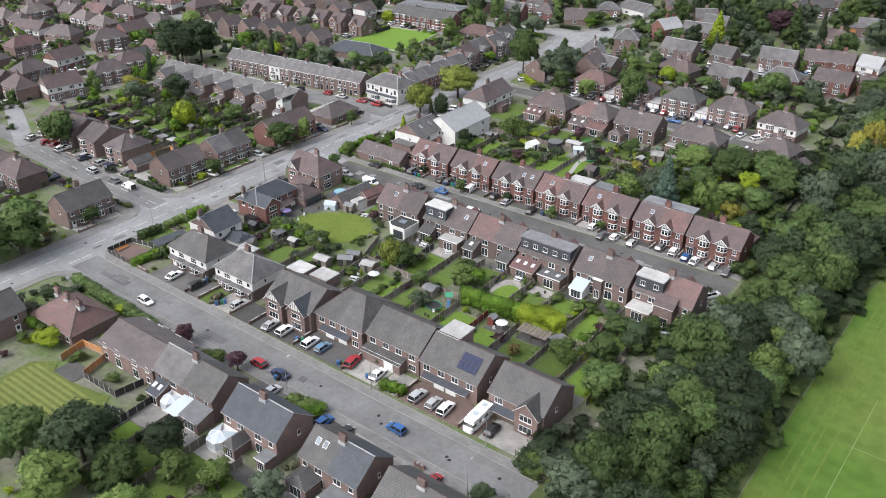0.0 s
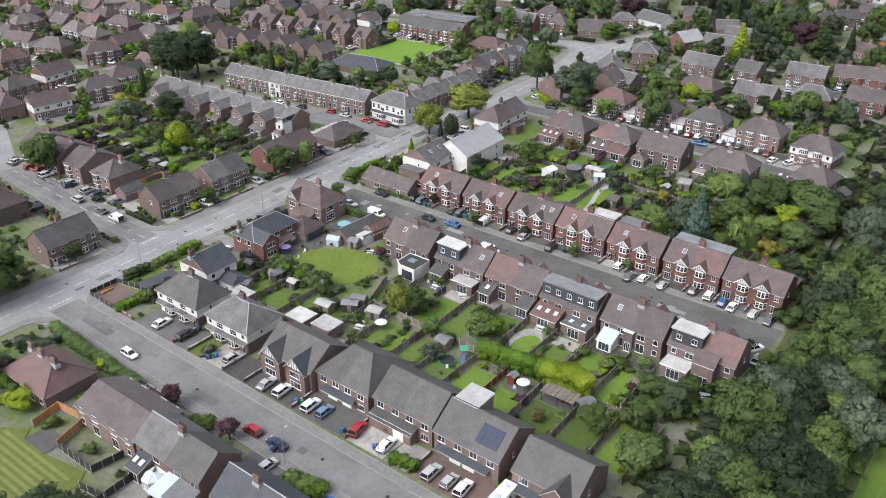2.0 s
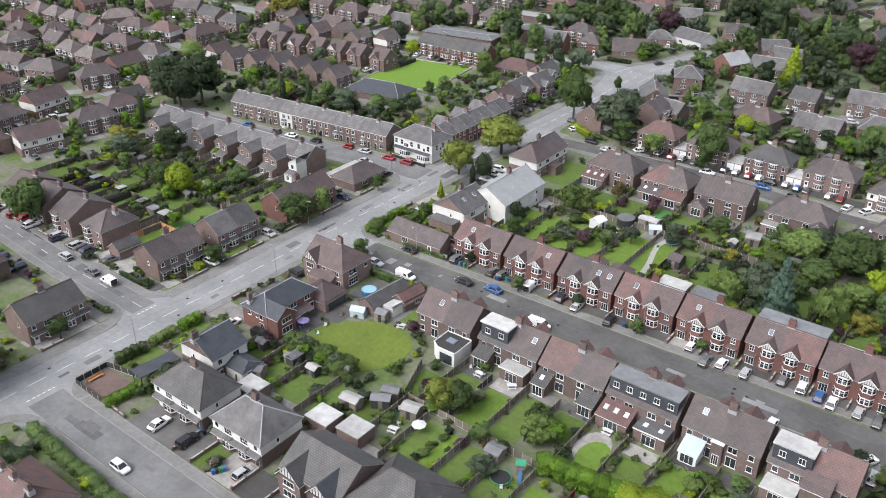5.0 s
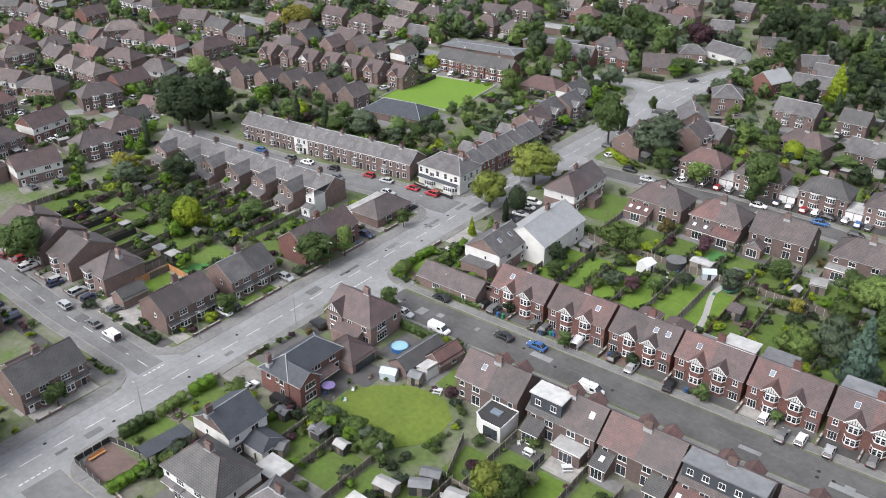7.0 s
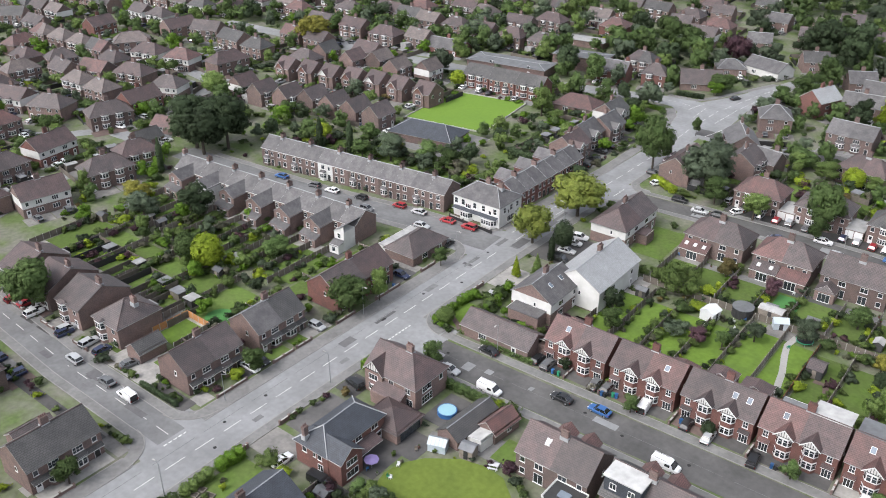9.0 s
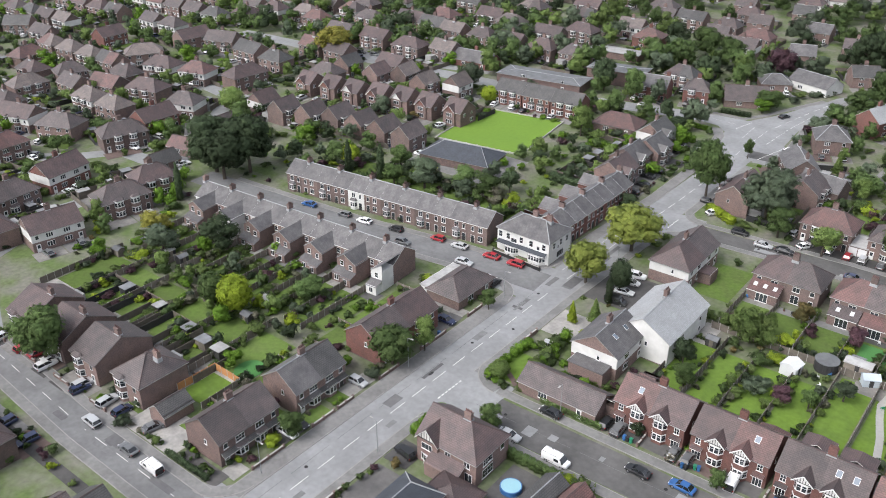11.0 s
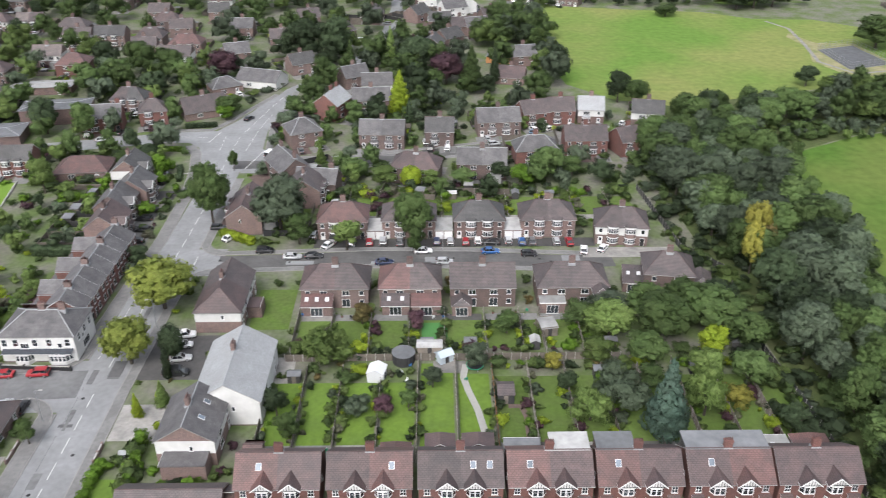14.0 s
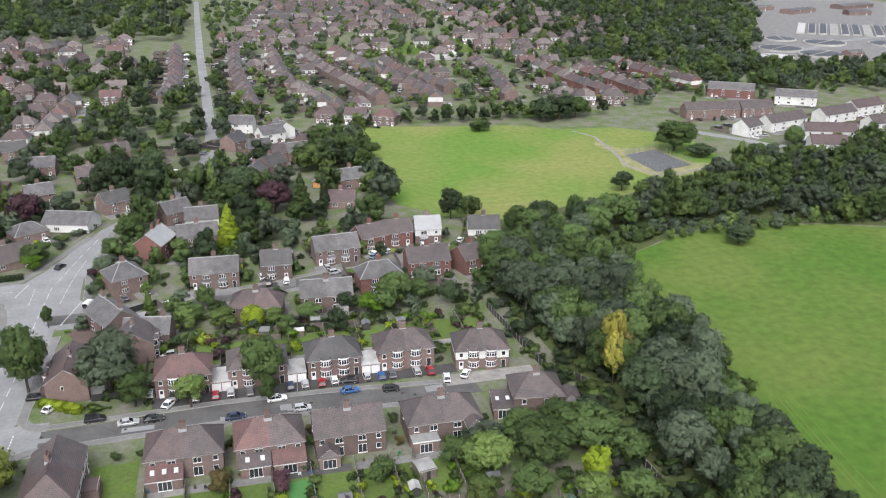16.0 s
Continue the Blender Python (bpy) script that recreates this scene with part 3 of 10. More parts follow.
def bay(house, x, storeys, wall, w=2.7, out=0.85, roof="lean", tile="tile_red", e=5.2, curved=False, trim="upvc"):
    """A bay window of one or two storeys with its own small roof on the front wall."""
    d = SIZE[house.name][1]

    def ring(g, wd=w):
        if curved:
            return [(-wd / 2 - g, 0), (-wd * 0.42 - g, -out * 0.55 - g), (-wd * 0.22, -out - g), (wd * 0.22, -out - g), (wd * 0.42 + g, -out * 0.55 - g), (wd / 2 + g, 0)]
        return [(-wd / 2 - g, 0), (-wd * 0.3 - g, -out - g), (wd * 0.3 + g, -out - g), (wd / 2 + g, 0)]

    def make():
        b = Build()
        for s in range(storeys):
            z = s * 2.65
            b.prism(ring(0), z, z + 0.75, 0)
            b.prism(ring(0.05), z + 0.75, z + 0.87, 1)
            b.prism(ring(0), z + 0.87, z + 2.15, 1)
            b.prism(ring(0.04), z + 2.15, z + 2.35, 1)
            b.prism(ring(0), z + 2.35, z + 2.65, 0 if s == 0 else 1)
            for p, q in zip(ring(0.02)[:-1], ring(0.02)[1:]):
                p, q = Vector((*p, 0)), Vector((*q, 0))
                u = (q - p)
                n = Vector((u.y, -u.x, 0)).normalized()
                k = max(1, round(u.length / 0.75))
                for i in range(k):
                    a0, a1 = p + u * ((i + 0.12) / k), p + u * ((i + 0.88) / k)
                    for z0, z1 in ((0.95, 1.65), (1.72, 2.1)):
                        b.face([(*(a0 + n * 0.012)[:2], z + z0), (*(a1 + n * 0.012)[:2], z + z0), (*(a1 + n * 0.012)[:2], z + z1), (*(a0 + n * 0.012)[:2], z + z1)], 2)
        return b.mesh("bay_window", [M[wall], M["upvc"], M["glass"]])
    body = part("bay_window", stored(("bay", storeys, wall, w, out, curved), make), house, pose(x, -d / 2, 0))
    top = storeys * 2.65
    if roof == "gable":
        def make_g():
            b, t, f = Build(), Build(), Build()
            gw, rise, back = w / 2 + 0.25, 1.55, 3.1
            lo = top - 0.05
            b.shell([[(-gw - 0.15, -out - 0.3, lo), (0, -out - 0.3, lo + rise), (0, back, lo + rise), (-gw - 0.15, back * 0.2, lo)][::-1], [(gw + 0.15, -out - 0.3, lo), (0, -out - 0.3, lo + rise), (0, back, lo + rise), (gw + 0.15, back * 0.2, lo)]], 0.12, 0, 1)
            t.face([(-gw, -out - 0.12, lo), (gw, -out - 0.12, lo), (0, -out - 0.12, lo + rise - 0.1)], 0)
            t.box(-gw, gw, -out - 0.1, 0.2, lo - 0.12, lo, 0, True)
            for i in range(-3, 4):
                xx = i * gw / 3.8
                hh = (rise - 0.25) * (1 - abs(xx) / gw)
                t.box(xx - 0.05, xx + 0.05, -out - 0.15, -out - 0.11, lo, lo + hh, 1)
            t.box(-gw * 0.96, gw * 0.96, -out - 0.15, -out - 0.11, lo, lo + 0.12, 1)
            for s in (-1, 1):
                f.beam((s * (gw + 0.15), -out - 0.32, lo - 0.02), (0, -out - 0.32, lo + rise - 0.03), 0.09, 0, 4)
            return b.mesh("bay_roof", [M[tile], M[trim]]), t.mesh("tudor_gable", [M["render_white"], M["black"]]), f.mesh("bargeboard", [M[trim]])
        r, t, f = stored(("bayg", w, out, tile, storeys, trim), make_g)
        part("bay_roof", r, body), part("tudor_gable", t, body, label="white gable with black timber strips"), part("bargeboard", f, body)
    else:
        def make_l():
            b = Build()
            g = ring(0.18)
            for p, q in zip(g[:-1], g[1:]):
                b.face([(*p, top), (*q, top), (q[0] * 0.6, 0, top + 0.55), (p[0] * 0.6, 0, top + 0.55)], 0)
            b.prism(g, top - 0.06, top, 1, True)
            return b.mesh("bay_roof", [M[tile], M["upvc"]])
        part("bay_roof", stored(("bayl", w, out, tile, storeys, curved), make_l), body)
    return body


def lean(house, x0, x1, face_y, out, z_low, z_high, mat, name="canopy", sign=-1):
    """A lean-to strip of roof that falls away from the wall at face_y."""
    b = Build()
    y1 = face_y + sign * out
    poly = [(x0, y1, z_low), (x1, y1, z_low), (x1, face_y, z_high), (x0, face_y, z_high)]
    b.shell([poly if sign < 0 else poly[::-1]], 0.1, 0, 1)
    return part(name, b.mesh(name, [M[mat], M["upvc"]]), house)


def extension(house, x0, x1, y0, y1, h, roof="flat", wall="brick", tile="felt", doors=True, skylights=0, rise=1.3):
    """A single-storey addition, given in the house's own metres; its garden side is +y."""
    b = Build()
    b.box(x0, x1, y0, y1, 0, h, 0)
    ob = part("extension", b.mesh("extension", [M[wall]]), house)
    r = Build()
    if roof == "flat":
        r.box(x0 - 0.15, x1 + 0.15, y0 + 0.02, y1 + 0.2, h, h + 0.22, 0, True)
        r.box(x0 - 0.17, x1 + 0.17, y1 + 0.2, y1 + 0.24, h, h + 0.27, 1, True)
    elif roof == "lean":
        s = 1 if y1 > 0 else -1
        r.shell([[(x1 + 0.2, y1 + 0.25, h - 0.05), (x0 - 0.2, y1 + 0.25, h - 0.05), (x0 - 0.2, y0 + 0.02, h + rise), (x1 + 0.2, y0 + 0.02, h + rise)]], 0.14, 0, 1)
        for xa in (x0, x1):
            r.face([(xa, y0 + 0.02, h), (xa, y1, h), (xa, y0 + 0.02, h + rise - 0.2)], 2)
    else:
        cx = (x0 + x1) / 2
        r.shell([[(x0 - 0.2, y0, h), (x0 - 0.2, y1 + 0.25, h), (cx, y1 + 0.25 - (1.2 if roof == "hip" else 0), h + rise), (cx, y0, h + rise)][::-1],
                 [(x1 + 0.2, y0, h), (x1 + 0.2, y1 + 0.25, h), (cx, y1 + 0.25 - (1.2 if roof == "hip" else 0), h + rise), (cx, y0, h + rise)]], 0.13, 0, 1)
        r.face([(x1 + 0.2, y1 + 0.22, h), (x0 - 0.2, y1 + 0.22, h), (cx, y1 + 0.22 - (1.2 if roof == "hip" else 0), h + rise)], 0 if roof == "hip" else 2)
    part("extension_roof", r.mesh("extension_roof", [M[tile], M["upvc"], M[wall]]), ob)
    if doors:
        cx, w = (x0 + x1) / 2, min(2.6, (x1 - x0) - 0.8)
        window(house, "back", 0, 0, w, 2.05, 3, 1, m=pose(cx, y1, 0.1, 0, 0, 180))
    for i in range(skylights):
        xx = x0 + (i + 0.5) * (x1 - x0) / skylights
        k = Build()
        k.box(-0.4, 0.4, -0.55, 0.55, 0, 0.12)
        tilt = math.degrees(math.atan2(rise, y1 - y0)) if roof == "lean" else 0
        zz = h + (rise * 0.5 + 0.1 if roof == "lean" else 0.2)
        part("skylight", stored("skl", lambda: k.mesh("skylight", [M["cloth"]])), ob, pose(xx, (y0 + y1) / 2, zz, -tilt))
    return ob


def roof_light(house, x, v, side, pitch_d, e, r, mat="roof_glass", w=0.8, h=1.1):
    """A roof window or panel lying on the main slope; v runs from eaves 0 to ridge 1."""
    k = Build()
    k.box(-w / 2 - 0.06, w / 2 + 0.06, -h / 2 - 0.06, h / 2 + 0.06, 0, 0.07, 0)
    k.box(-w / 2, w / 2, -h / 2, h / 2, 0.06, 0.1, 1)
    s = -1 if side == "front" else 1
    ang = math.degrees(math.atan2(r, pitch_d / 2))
    return part("roof_window", stored(("rl", w, h, mat), lambda: k.mesh("roof_window", [M["upvc" if mat != "solar" else "black"], M[mat]])), house, pose(x, s * (pitch_d / 2) * (1 - v), e + r * v, -ang * s))


def dormer(house, x0, x1, d, e, r, tile="felt_pale", wall="tile_grey", side="back", wins=2):
    """A flat-topped box dormer across a stretch of the rear slope."""
    s = 1 if side == "back" else -1
    b, t = Build(), Build()
    top, y1 = e + r - 0.15, d / 2 - 0.5
    ys = sorted((0, s * y1))
    b.box(x0, x1, ys[0], ys[1], e - 0.1, top - 0.15, 0)
    t.box(x0 - 0.2, x1 + 0.2, ys[0] - 0.2, ys[1] + 0.25, top - 0.15, top + 0.12, 0, True)
    ob = part("dormer", b.mesh("dormer", [M[wall]]), house)
    part("dormer_roof", t.mesh("dormer_roof", [M[tile]]), ob)
    for i in range(wins):
        xx = x0 + (i + 0.5) * (x1 - x0) / wins
        window(house, side, 0, 0, 1.1, 1.15, 2, 1, m=pose(xx, s * y1, e + r * 0.33, 0, 0, 180 if s > 0 else 0))
    return ob


def conservatory(house, x, y, w=3.6, d=3.4, white=True):
    """A glazed room with a faceted roof on the garden side."""
    b, r = Build(), Build()
    ring = [(x - w / 2, y), (x + w / 2, y), (x + w / 2, y + d * 0.6), (x + w * 0.25, y + d), (x - w * 0.25, y + d), (x - w / 2, y + d * 0.6)]
    b.prism(ring, 0, 0.6, 0), b.prism(ring, 0.6, 2.1, 1), b.prism([(x + (p - x) * 1.02, y + (q - y) * 1.02) for p, q in ring], 2.1, 2.25, 0)
    apex = (x, y + d * 0.5, 3.1)
    for p, q in zip(ring[1:], ring[2:] + ring[:1]):
        r.face([(*p, 2.25), (*q, 2.25), apex], 0)
        r.beam((*p, 2.25), apex, 0.06, 1, 4)
    for p, q in zip(ring, ring[1:]):
        for i in range(3):
            t = i / 3
            b.box(p[0] + (q[0] - p[0]) * t - 0.05, p[0] + (q[0] - p[0]) * t + 0.05, p[1] + (q[1] - p[1]) * t - 0.05, p[1] + (q[1] - p[1]) * t + 0.05, 0.6, 2.1, 0)
    ob = part("conservatory", b.mesh("conservatory", [M["upvc"], M["glass_light"]]), house)
    part("conservatory_roof", r.mesh("conservatory_roof", [M["glass_light"] if white else M["felt"], M["upvc"]]), ob)
    return ob


def shell_walls(w, d, e, r, gl, gr, wall, upper, split=2.7):
    """The four outer walls with their gables; gl, gr: whether that end is a gable."""
    def make():
        b = Build()
        ring = [(-w / 2, -d / 2), (w / 2, -d / 2), (w / 2, d / 2), (-w / 2, d / 2)]
        b.prism(ring, 0, 0.25, 2, top=False)
        b.prism(ring, 0.25, split, 0, top=False)
        b.prism(ring, split, e - 0.02, 1, top=True)
        k = r * 0.97
        if gl:
            b.face([(-w / 2, d / 2, e - 0.02), (-w / 2, -d / 2, e - 0.02), (-w / 2, 0, e + k)], 0)
        if gr:
            b.face([(w / 2, -d / 2, e - 0.02), (w / 2, d / 2, e - 0.02), (w / 2, 0, e + k)], 0)
        return b.mesh("wall", [M[wall], M[upper or wall], M["brick_dark"]])
    return stored(("walls", w, d, e, r, gl, gr, wall, upper, split), make)


def house(x, y, rot, w, d, e=5.2, r=3.2, roof="hip", tiles=("tile_brown", "tile_brown"), wall="brick", upper=None, units=2, front="bay", back="plain", chim=(0,), label="", ends=None, fine=True, name="house", group="", canopy=None, bay_tile=None):
    """A dwelling or a pair of them, front towards its own -y."""
    hl, hr = ends or ((d * 0.42, d * 0.42) if roof == "hip" else (0, 0))
    words = label or "%s brick house with %s roof" % ("semi-detached" if units == 2 else "detached", M[tiles[0]].name.replace("_", " "))
    h = thing(name, x, y, rot, words, "house", group)
    SIZE[h.name] = (w, d)
    BUILT.append((x, y, max(w, d) / 2))
    if LITE[0] and name == "house":
        PLOTS.append((x, y, rot, w, d))
    part("wall", shell_walls(w, d, e, r, not hl, not hr, wall, upper), h)
    if units == 2:
        for i, (xa, xb, a, c) in enumerate(((-w / 2, 0, hl, None), (0, w / 2, None, hr))):
            def make(xa=xa, xb=xb, a=a, c=c, i=i):
                b = Build()
                roof_piece(b, xa, xb, d, e, r, a, c)
                return b.mesh("roof", [M[tiles[i]], M["fascia"], M["tile_plum" if "tile" in tiles[i] else "lead"]])
            part("roof", stored(("roof", w, d, e, r, a, c, tiles[i], i), make), h)
    else:
        def make():
            b = Build()
            roof_piece(b, -w / 2, w / 2, d, e, r, hl, hr)
            return b.mesh("roof", [M[tiles[0]], M["fascia"], M["tile_plum" if "tile" in tiles[0] else "lead"]])
        part("roof", stored(("roof1", w, d, e, r, hl, hr, tiles[0]), make), h)
    for cx in chim:
        chimney(h, cx, 0.3 if abs(cx) < w / 2 - 0.5 else 0, e + r - 0.9, e + r + 1.45, 1.35, 0.75, pots=4, wall=wall if "brick" in wall else "brick")
    uw = w / units
    for u in range(units):
        cx = -w / 2 + uw * (u + 0.5)
        s = (-1 if u == 0 else 1) if units == 2 else 1
        inner = cx - s * uw * 0.17
        outer = cx + s * uw * 0.3
        if front in ("bay", "curved"):
            bay(h, inner, 2, wall, roof="lean", tile=bay_tile or tiles[min(u, 1)], curved=front == "curved")
            door(h, "front", outer, "black" if u else "upvc")
            window(h, "front", outer, 3.3, 0.9, 1.15, 1, 1)
        elif front == "bay_gable":
            bay(h, inner, 2, wall, roof="gable", tile=bay_tile or tiles[min(u, 1)], trim="tile_plum" if bay_tile else "upvc")
            window(h, "front", outer, 0.1, 1.6, 2.3, 3, 1)
            window(h, "front", outer, 3.25, 0.95, 1.3, 2, 2)
            lean(h, min(outer - 1.0, outer + 1.0), outer + 1.0, -d / 2, 0.9, 2.45, 2.8, tiles[min(u, 1)])
        elif front == "low_bay":
            bay(h, inner, 1, wall, roof="lean", tile=bay_tile or tiles[min(u, 1)])
            door(h, "front", outer, "black" if u else "upvc")
            window(h, "front", inner, 3.2, 1.9, 1.25, 3, 2)
            window(h, "front", outer, 3.4, 0.9, 1.05, 1, 1)
        elif front == "flat":
            window(h, "front", inner, 0.9, 1.9, 1.3, 3, 1)
            door(h, "front", outer)
            window(h, "front", inner, 3.3, 1.7, 1.2, 3, 1)
            window(h, "front", outer, 3.4, 0.9, 1.1, 1, 1)
        elif front == "low":
            window(h, "front", inner, 0.9, 1.9, 1.3, 3, 1)
            door(h, "front", outer)
        if back in ("plain", "ext"):
            if back == "plain":
                window(h, "back", -inner, 0.3, 1.8, 2.0, 2, 1)
                window(h, "back", -outer, 0.9, 1.0, 1.2, 1, 1)
            if e > 4:
                window(h, "back", -inner, 3.2, 1.6, 1.2, 2, 1)
                window(h, "back", -outer, 3.3, 1.0, 1.1, 1, 1)
    if fine and e > 4:
        window(h, "left", d * 0.1, 3.3, 0.6, 1.0, 1, 1)
        window(h, "right", -d * 0.1, 3.3, 0.6, 1.0, 1, 1)
    if canopy:
        lean(h, -w / 2 + 0.2, w / 2 - 0.2, -d / 2, 1.0, 2.4, 2.85, canopy)
    return h


def front_gable(h, x, w, out, e, rise, tile, wall="brick", face="render_white", tudor=False, z0=0.0, back=4.0):
    """A wing towards the street with its own gabled roof."""
    d = SIZE[h.name][1]
    b, r = Build(), Build()
    if out > 0.05:
        b.box(x - w / 2, x + w / 2, -d / 2 - out, -d / 2 + 0.05, z0, e)
    yf = -d / 2 - out
    b.face([(x - w / 2, yf, e), (x + w / 2, yf, e), (x, yf, e + rise * 0.95)], 1)
    if tudor:
        for i in range(-3, 4):
            xx = i * w / 7.5
            b.box(x + xx - 0.07, x + xx + 0.07, yf - 0.04, yf + 0.01, e, e + rise * 0.9 * (1 - abs(xx) / (w / 2)), 2)
        b.box(x - w / 2, x + w / 2, yf - 0.04, yf + 0.01, e - 0.1, e + 0.08, 2)
    k = rise / (w / 2) * 0.3
    r.shell([[(x - w / 2 - 0.3, yf - 0.35, e - k), (x, yf - 0.35, e + rise), (x, yf + out + back, e + rise), (x - w / 2 - 0.3, yf + out + back, e - k)][::-1],
             [(x + w / 2 + 0.3, yf - 0.35, e - k), (x, yf - 0.35, e + rise), (x, yf + out + back, e + rise), (x + w / 2 + 0.3, yf + out + back, e - k)]], 0.14, 0, 1)
    ob = part("front_wing", b.mesh("front_wing", [M[wall], M[face], M["black"]]), h)
    part("wing_roof", r.mesh("wing_roof", [M[tile], M["upvc"]]), ob)
    window(h, "front", 0, 0, w * 0.5, 1.25, 3, 1, m=pose(x, yf, 3.2))
    if z0 < 1:
        window(h, "front", 0, 0, w * 0.55, 1.4, 3, 1, m=pose(x, yf, 0.8))
    return ob


def terrace_house(x, y, rot, w, d=8.6, e=5.4, r=2.7, tile="slate", wall="brick_dark", outrigger=0, mirror=1, rear_wall=None, group="", bay_front=False, end=0):
    """One house of a terrace; outrigger: length of its two-storey rear wing."""
    h = thing("terraced_house", x, y, rot, "narrow %s terraced house with a %s roof" % ("white-rendered" if wall == "render_white" else "dark brick", tile.replace("_", " ")), "house", group)
    SIZE[h.name] = (w, d)
    BUILT.append((x, y, max(w, d) / 2 + outrigger * 0.4))
    part("wall", shell_walls(w, d, e, r, True, True, wall, None), h)

    def make():
        b = Build()
        roof_piece(b, -w / 2, w / 2, d, e, r, 0 if end < 0 else None, 0 if end > 0 else None, over=0.25)
        return b.mesh("roof", [M[tile], M["upvc"], M["lead"]])
    part("roof", stored(("troof", w, d, e, r, tile, end), make), h)
    chimney(h, -w / 2 * mirror + 0.01 * mirror, 0, e + r - 0.8, e + r + 1.35, 0.8, 1.4, "brick", 2)
    if bay_front:
        bay(h, 0.8 * mirror, 1, wall, w=2.2, out=0.7, tile="slate")
    else:
        window(h, "front", 0.8 * mirror, 0.8, 1.3, 1.5, 2, 1)
    door(h, "front", -1.4 * mirror, "black")
    window(h, "front", 0.8 * mirror, 3.3, 1.2, 1.4, 2, 1)
    window(h, "front", -1.4 * mirror, 3.3, 0.8, 1.3, 1, 1)
    window(h, "back", 1.4 * mirror, 0.9, 1.0, 1.4, 1, 2)
    window(h, "back", 1.4 * mirror, 3.3, 1.0, 1.3, 1, 2)
    if outrigger:
        b, t = Build(), Build()
        ow = w * 0.62
        x0, x1 = sorted((mirror * (w / 2 - 0.05), mirror * (w / 2 - ow)))
        y0, y1 = d / 2, d / 2 + outrigger
        b.box(x0, x1, y0 - 0.05, y1, 0, 5.1), b.box(x0 + 0.1, x1 - 0.1, y1 - 0.02, y1 + 2.2, 0, 2.3)
        cx = (x0 + x1) / 2
        party, inner = mirror * w / 2, mirror * (w / 2 - ow - 0.15)
        b.face([(x1, y1, 5.1), (x0, y1, 5.1), (party, y1, 6.9)])
        t.shell([[(x0, y1 + 2.35, 2.2), (x1, y1 + 2.35, 2.2), (x1, y1, 3.0), (x0, y1, 3.0)]], 0.1, 0, 1)
        slope = [(inner, y0 - 3.2, 4.95), (inner, y1 + 0.2, 4.95), (party, y1 + 0.2, 7.05), (party, y0 - 3.2, 7.05)]
        t.shell([slope if mirror < 0 else slope[::-1]], 0.13, 0, 1)
        wing = part("rear_wing", b.mesh("rear_wing", [M[rear_wall or wall]]), h)
        part("wing_roof", t.mesh("wing_roof", [M[tile], M["lead"]]), wing)
        window(h, "back", 0, 0, 1.0, 1.3, 1, 2, m=pose(cx, y1, 3.3, 0, 0, 180))
        window(h, "back", 0, 0, 1.1, 1.3, 2, 1, m=pose(cx, y1 + 2.2, 0.6, 0, 0, 180))
    return h


# ---- plants, vehicles, garden things ----
def quads_mesh(name, pieces):
    """One mesh out of many sets of quads: rows of (corners, quads, soft normals, material)."""
    mats = sorted({p[-1] for p in pieces})
    verts, faces, slots, normals, base = [], [], [], [], 0
    for v, f, nv, m in pieces:
        verts.append(v), faces.append(f + base), slots.append(np.full(len(f), mats.index(m))), normals.append(nv)
        base += len(v)
    verts, faces, slots, normals = np.vstack(verts), np.vstack(faces), np.concatenate(slots), np.vstack(normals)
    me = bpy.data.meshes.new(name)
    me.vertices.add(len(verts)), me.loops.add(faces.size), me.polygons.add(len(faces))
    me.vertices.foreach_set("co", verts.ravel().astype(np.float32))
    me.loops.foreach_set("vertex_index", faces.ravel().astype(np.int32))
    me.polygons.foreach_set("loop_start", np.arange(0, faces.size, 4, dtype=np.int32))
    me.polygons.foreach_set("material_index", slots.astype(np.int32))
    for m in mats:
        me.materials.append(M[m])
    me.update(calc_edges=True)
    me.normals_split_custom_set_from_vertices(normals.tolist())
    return me


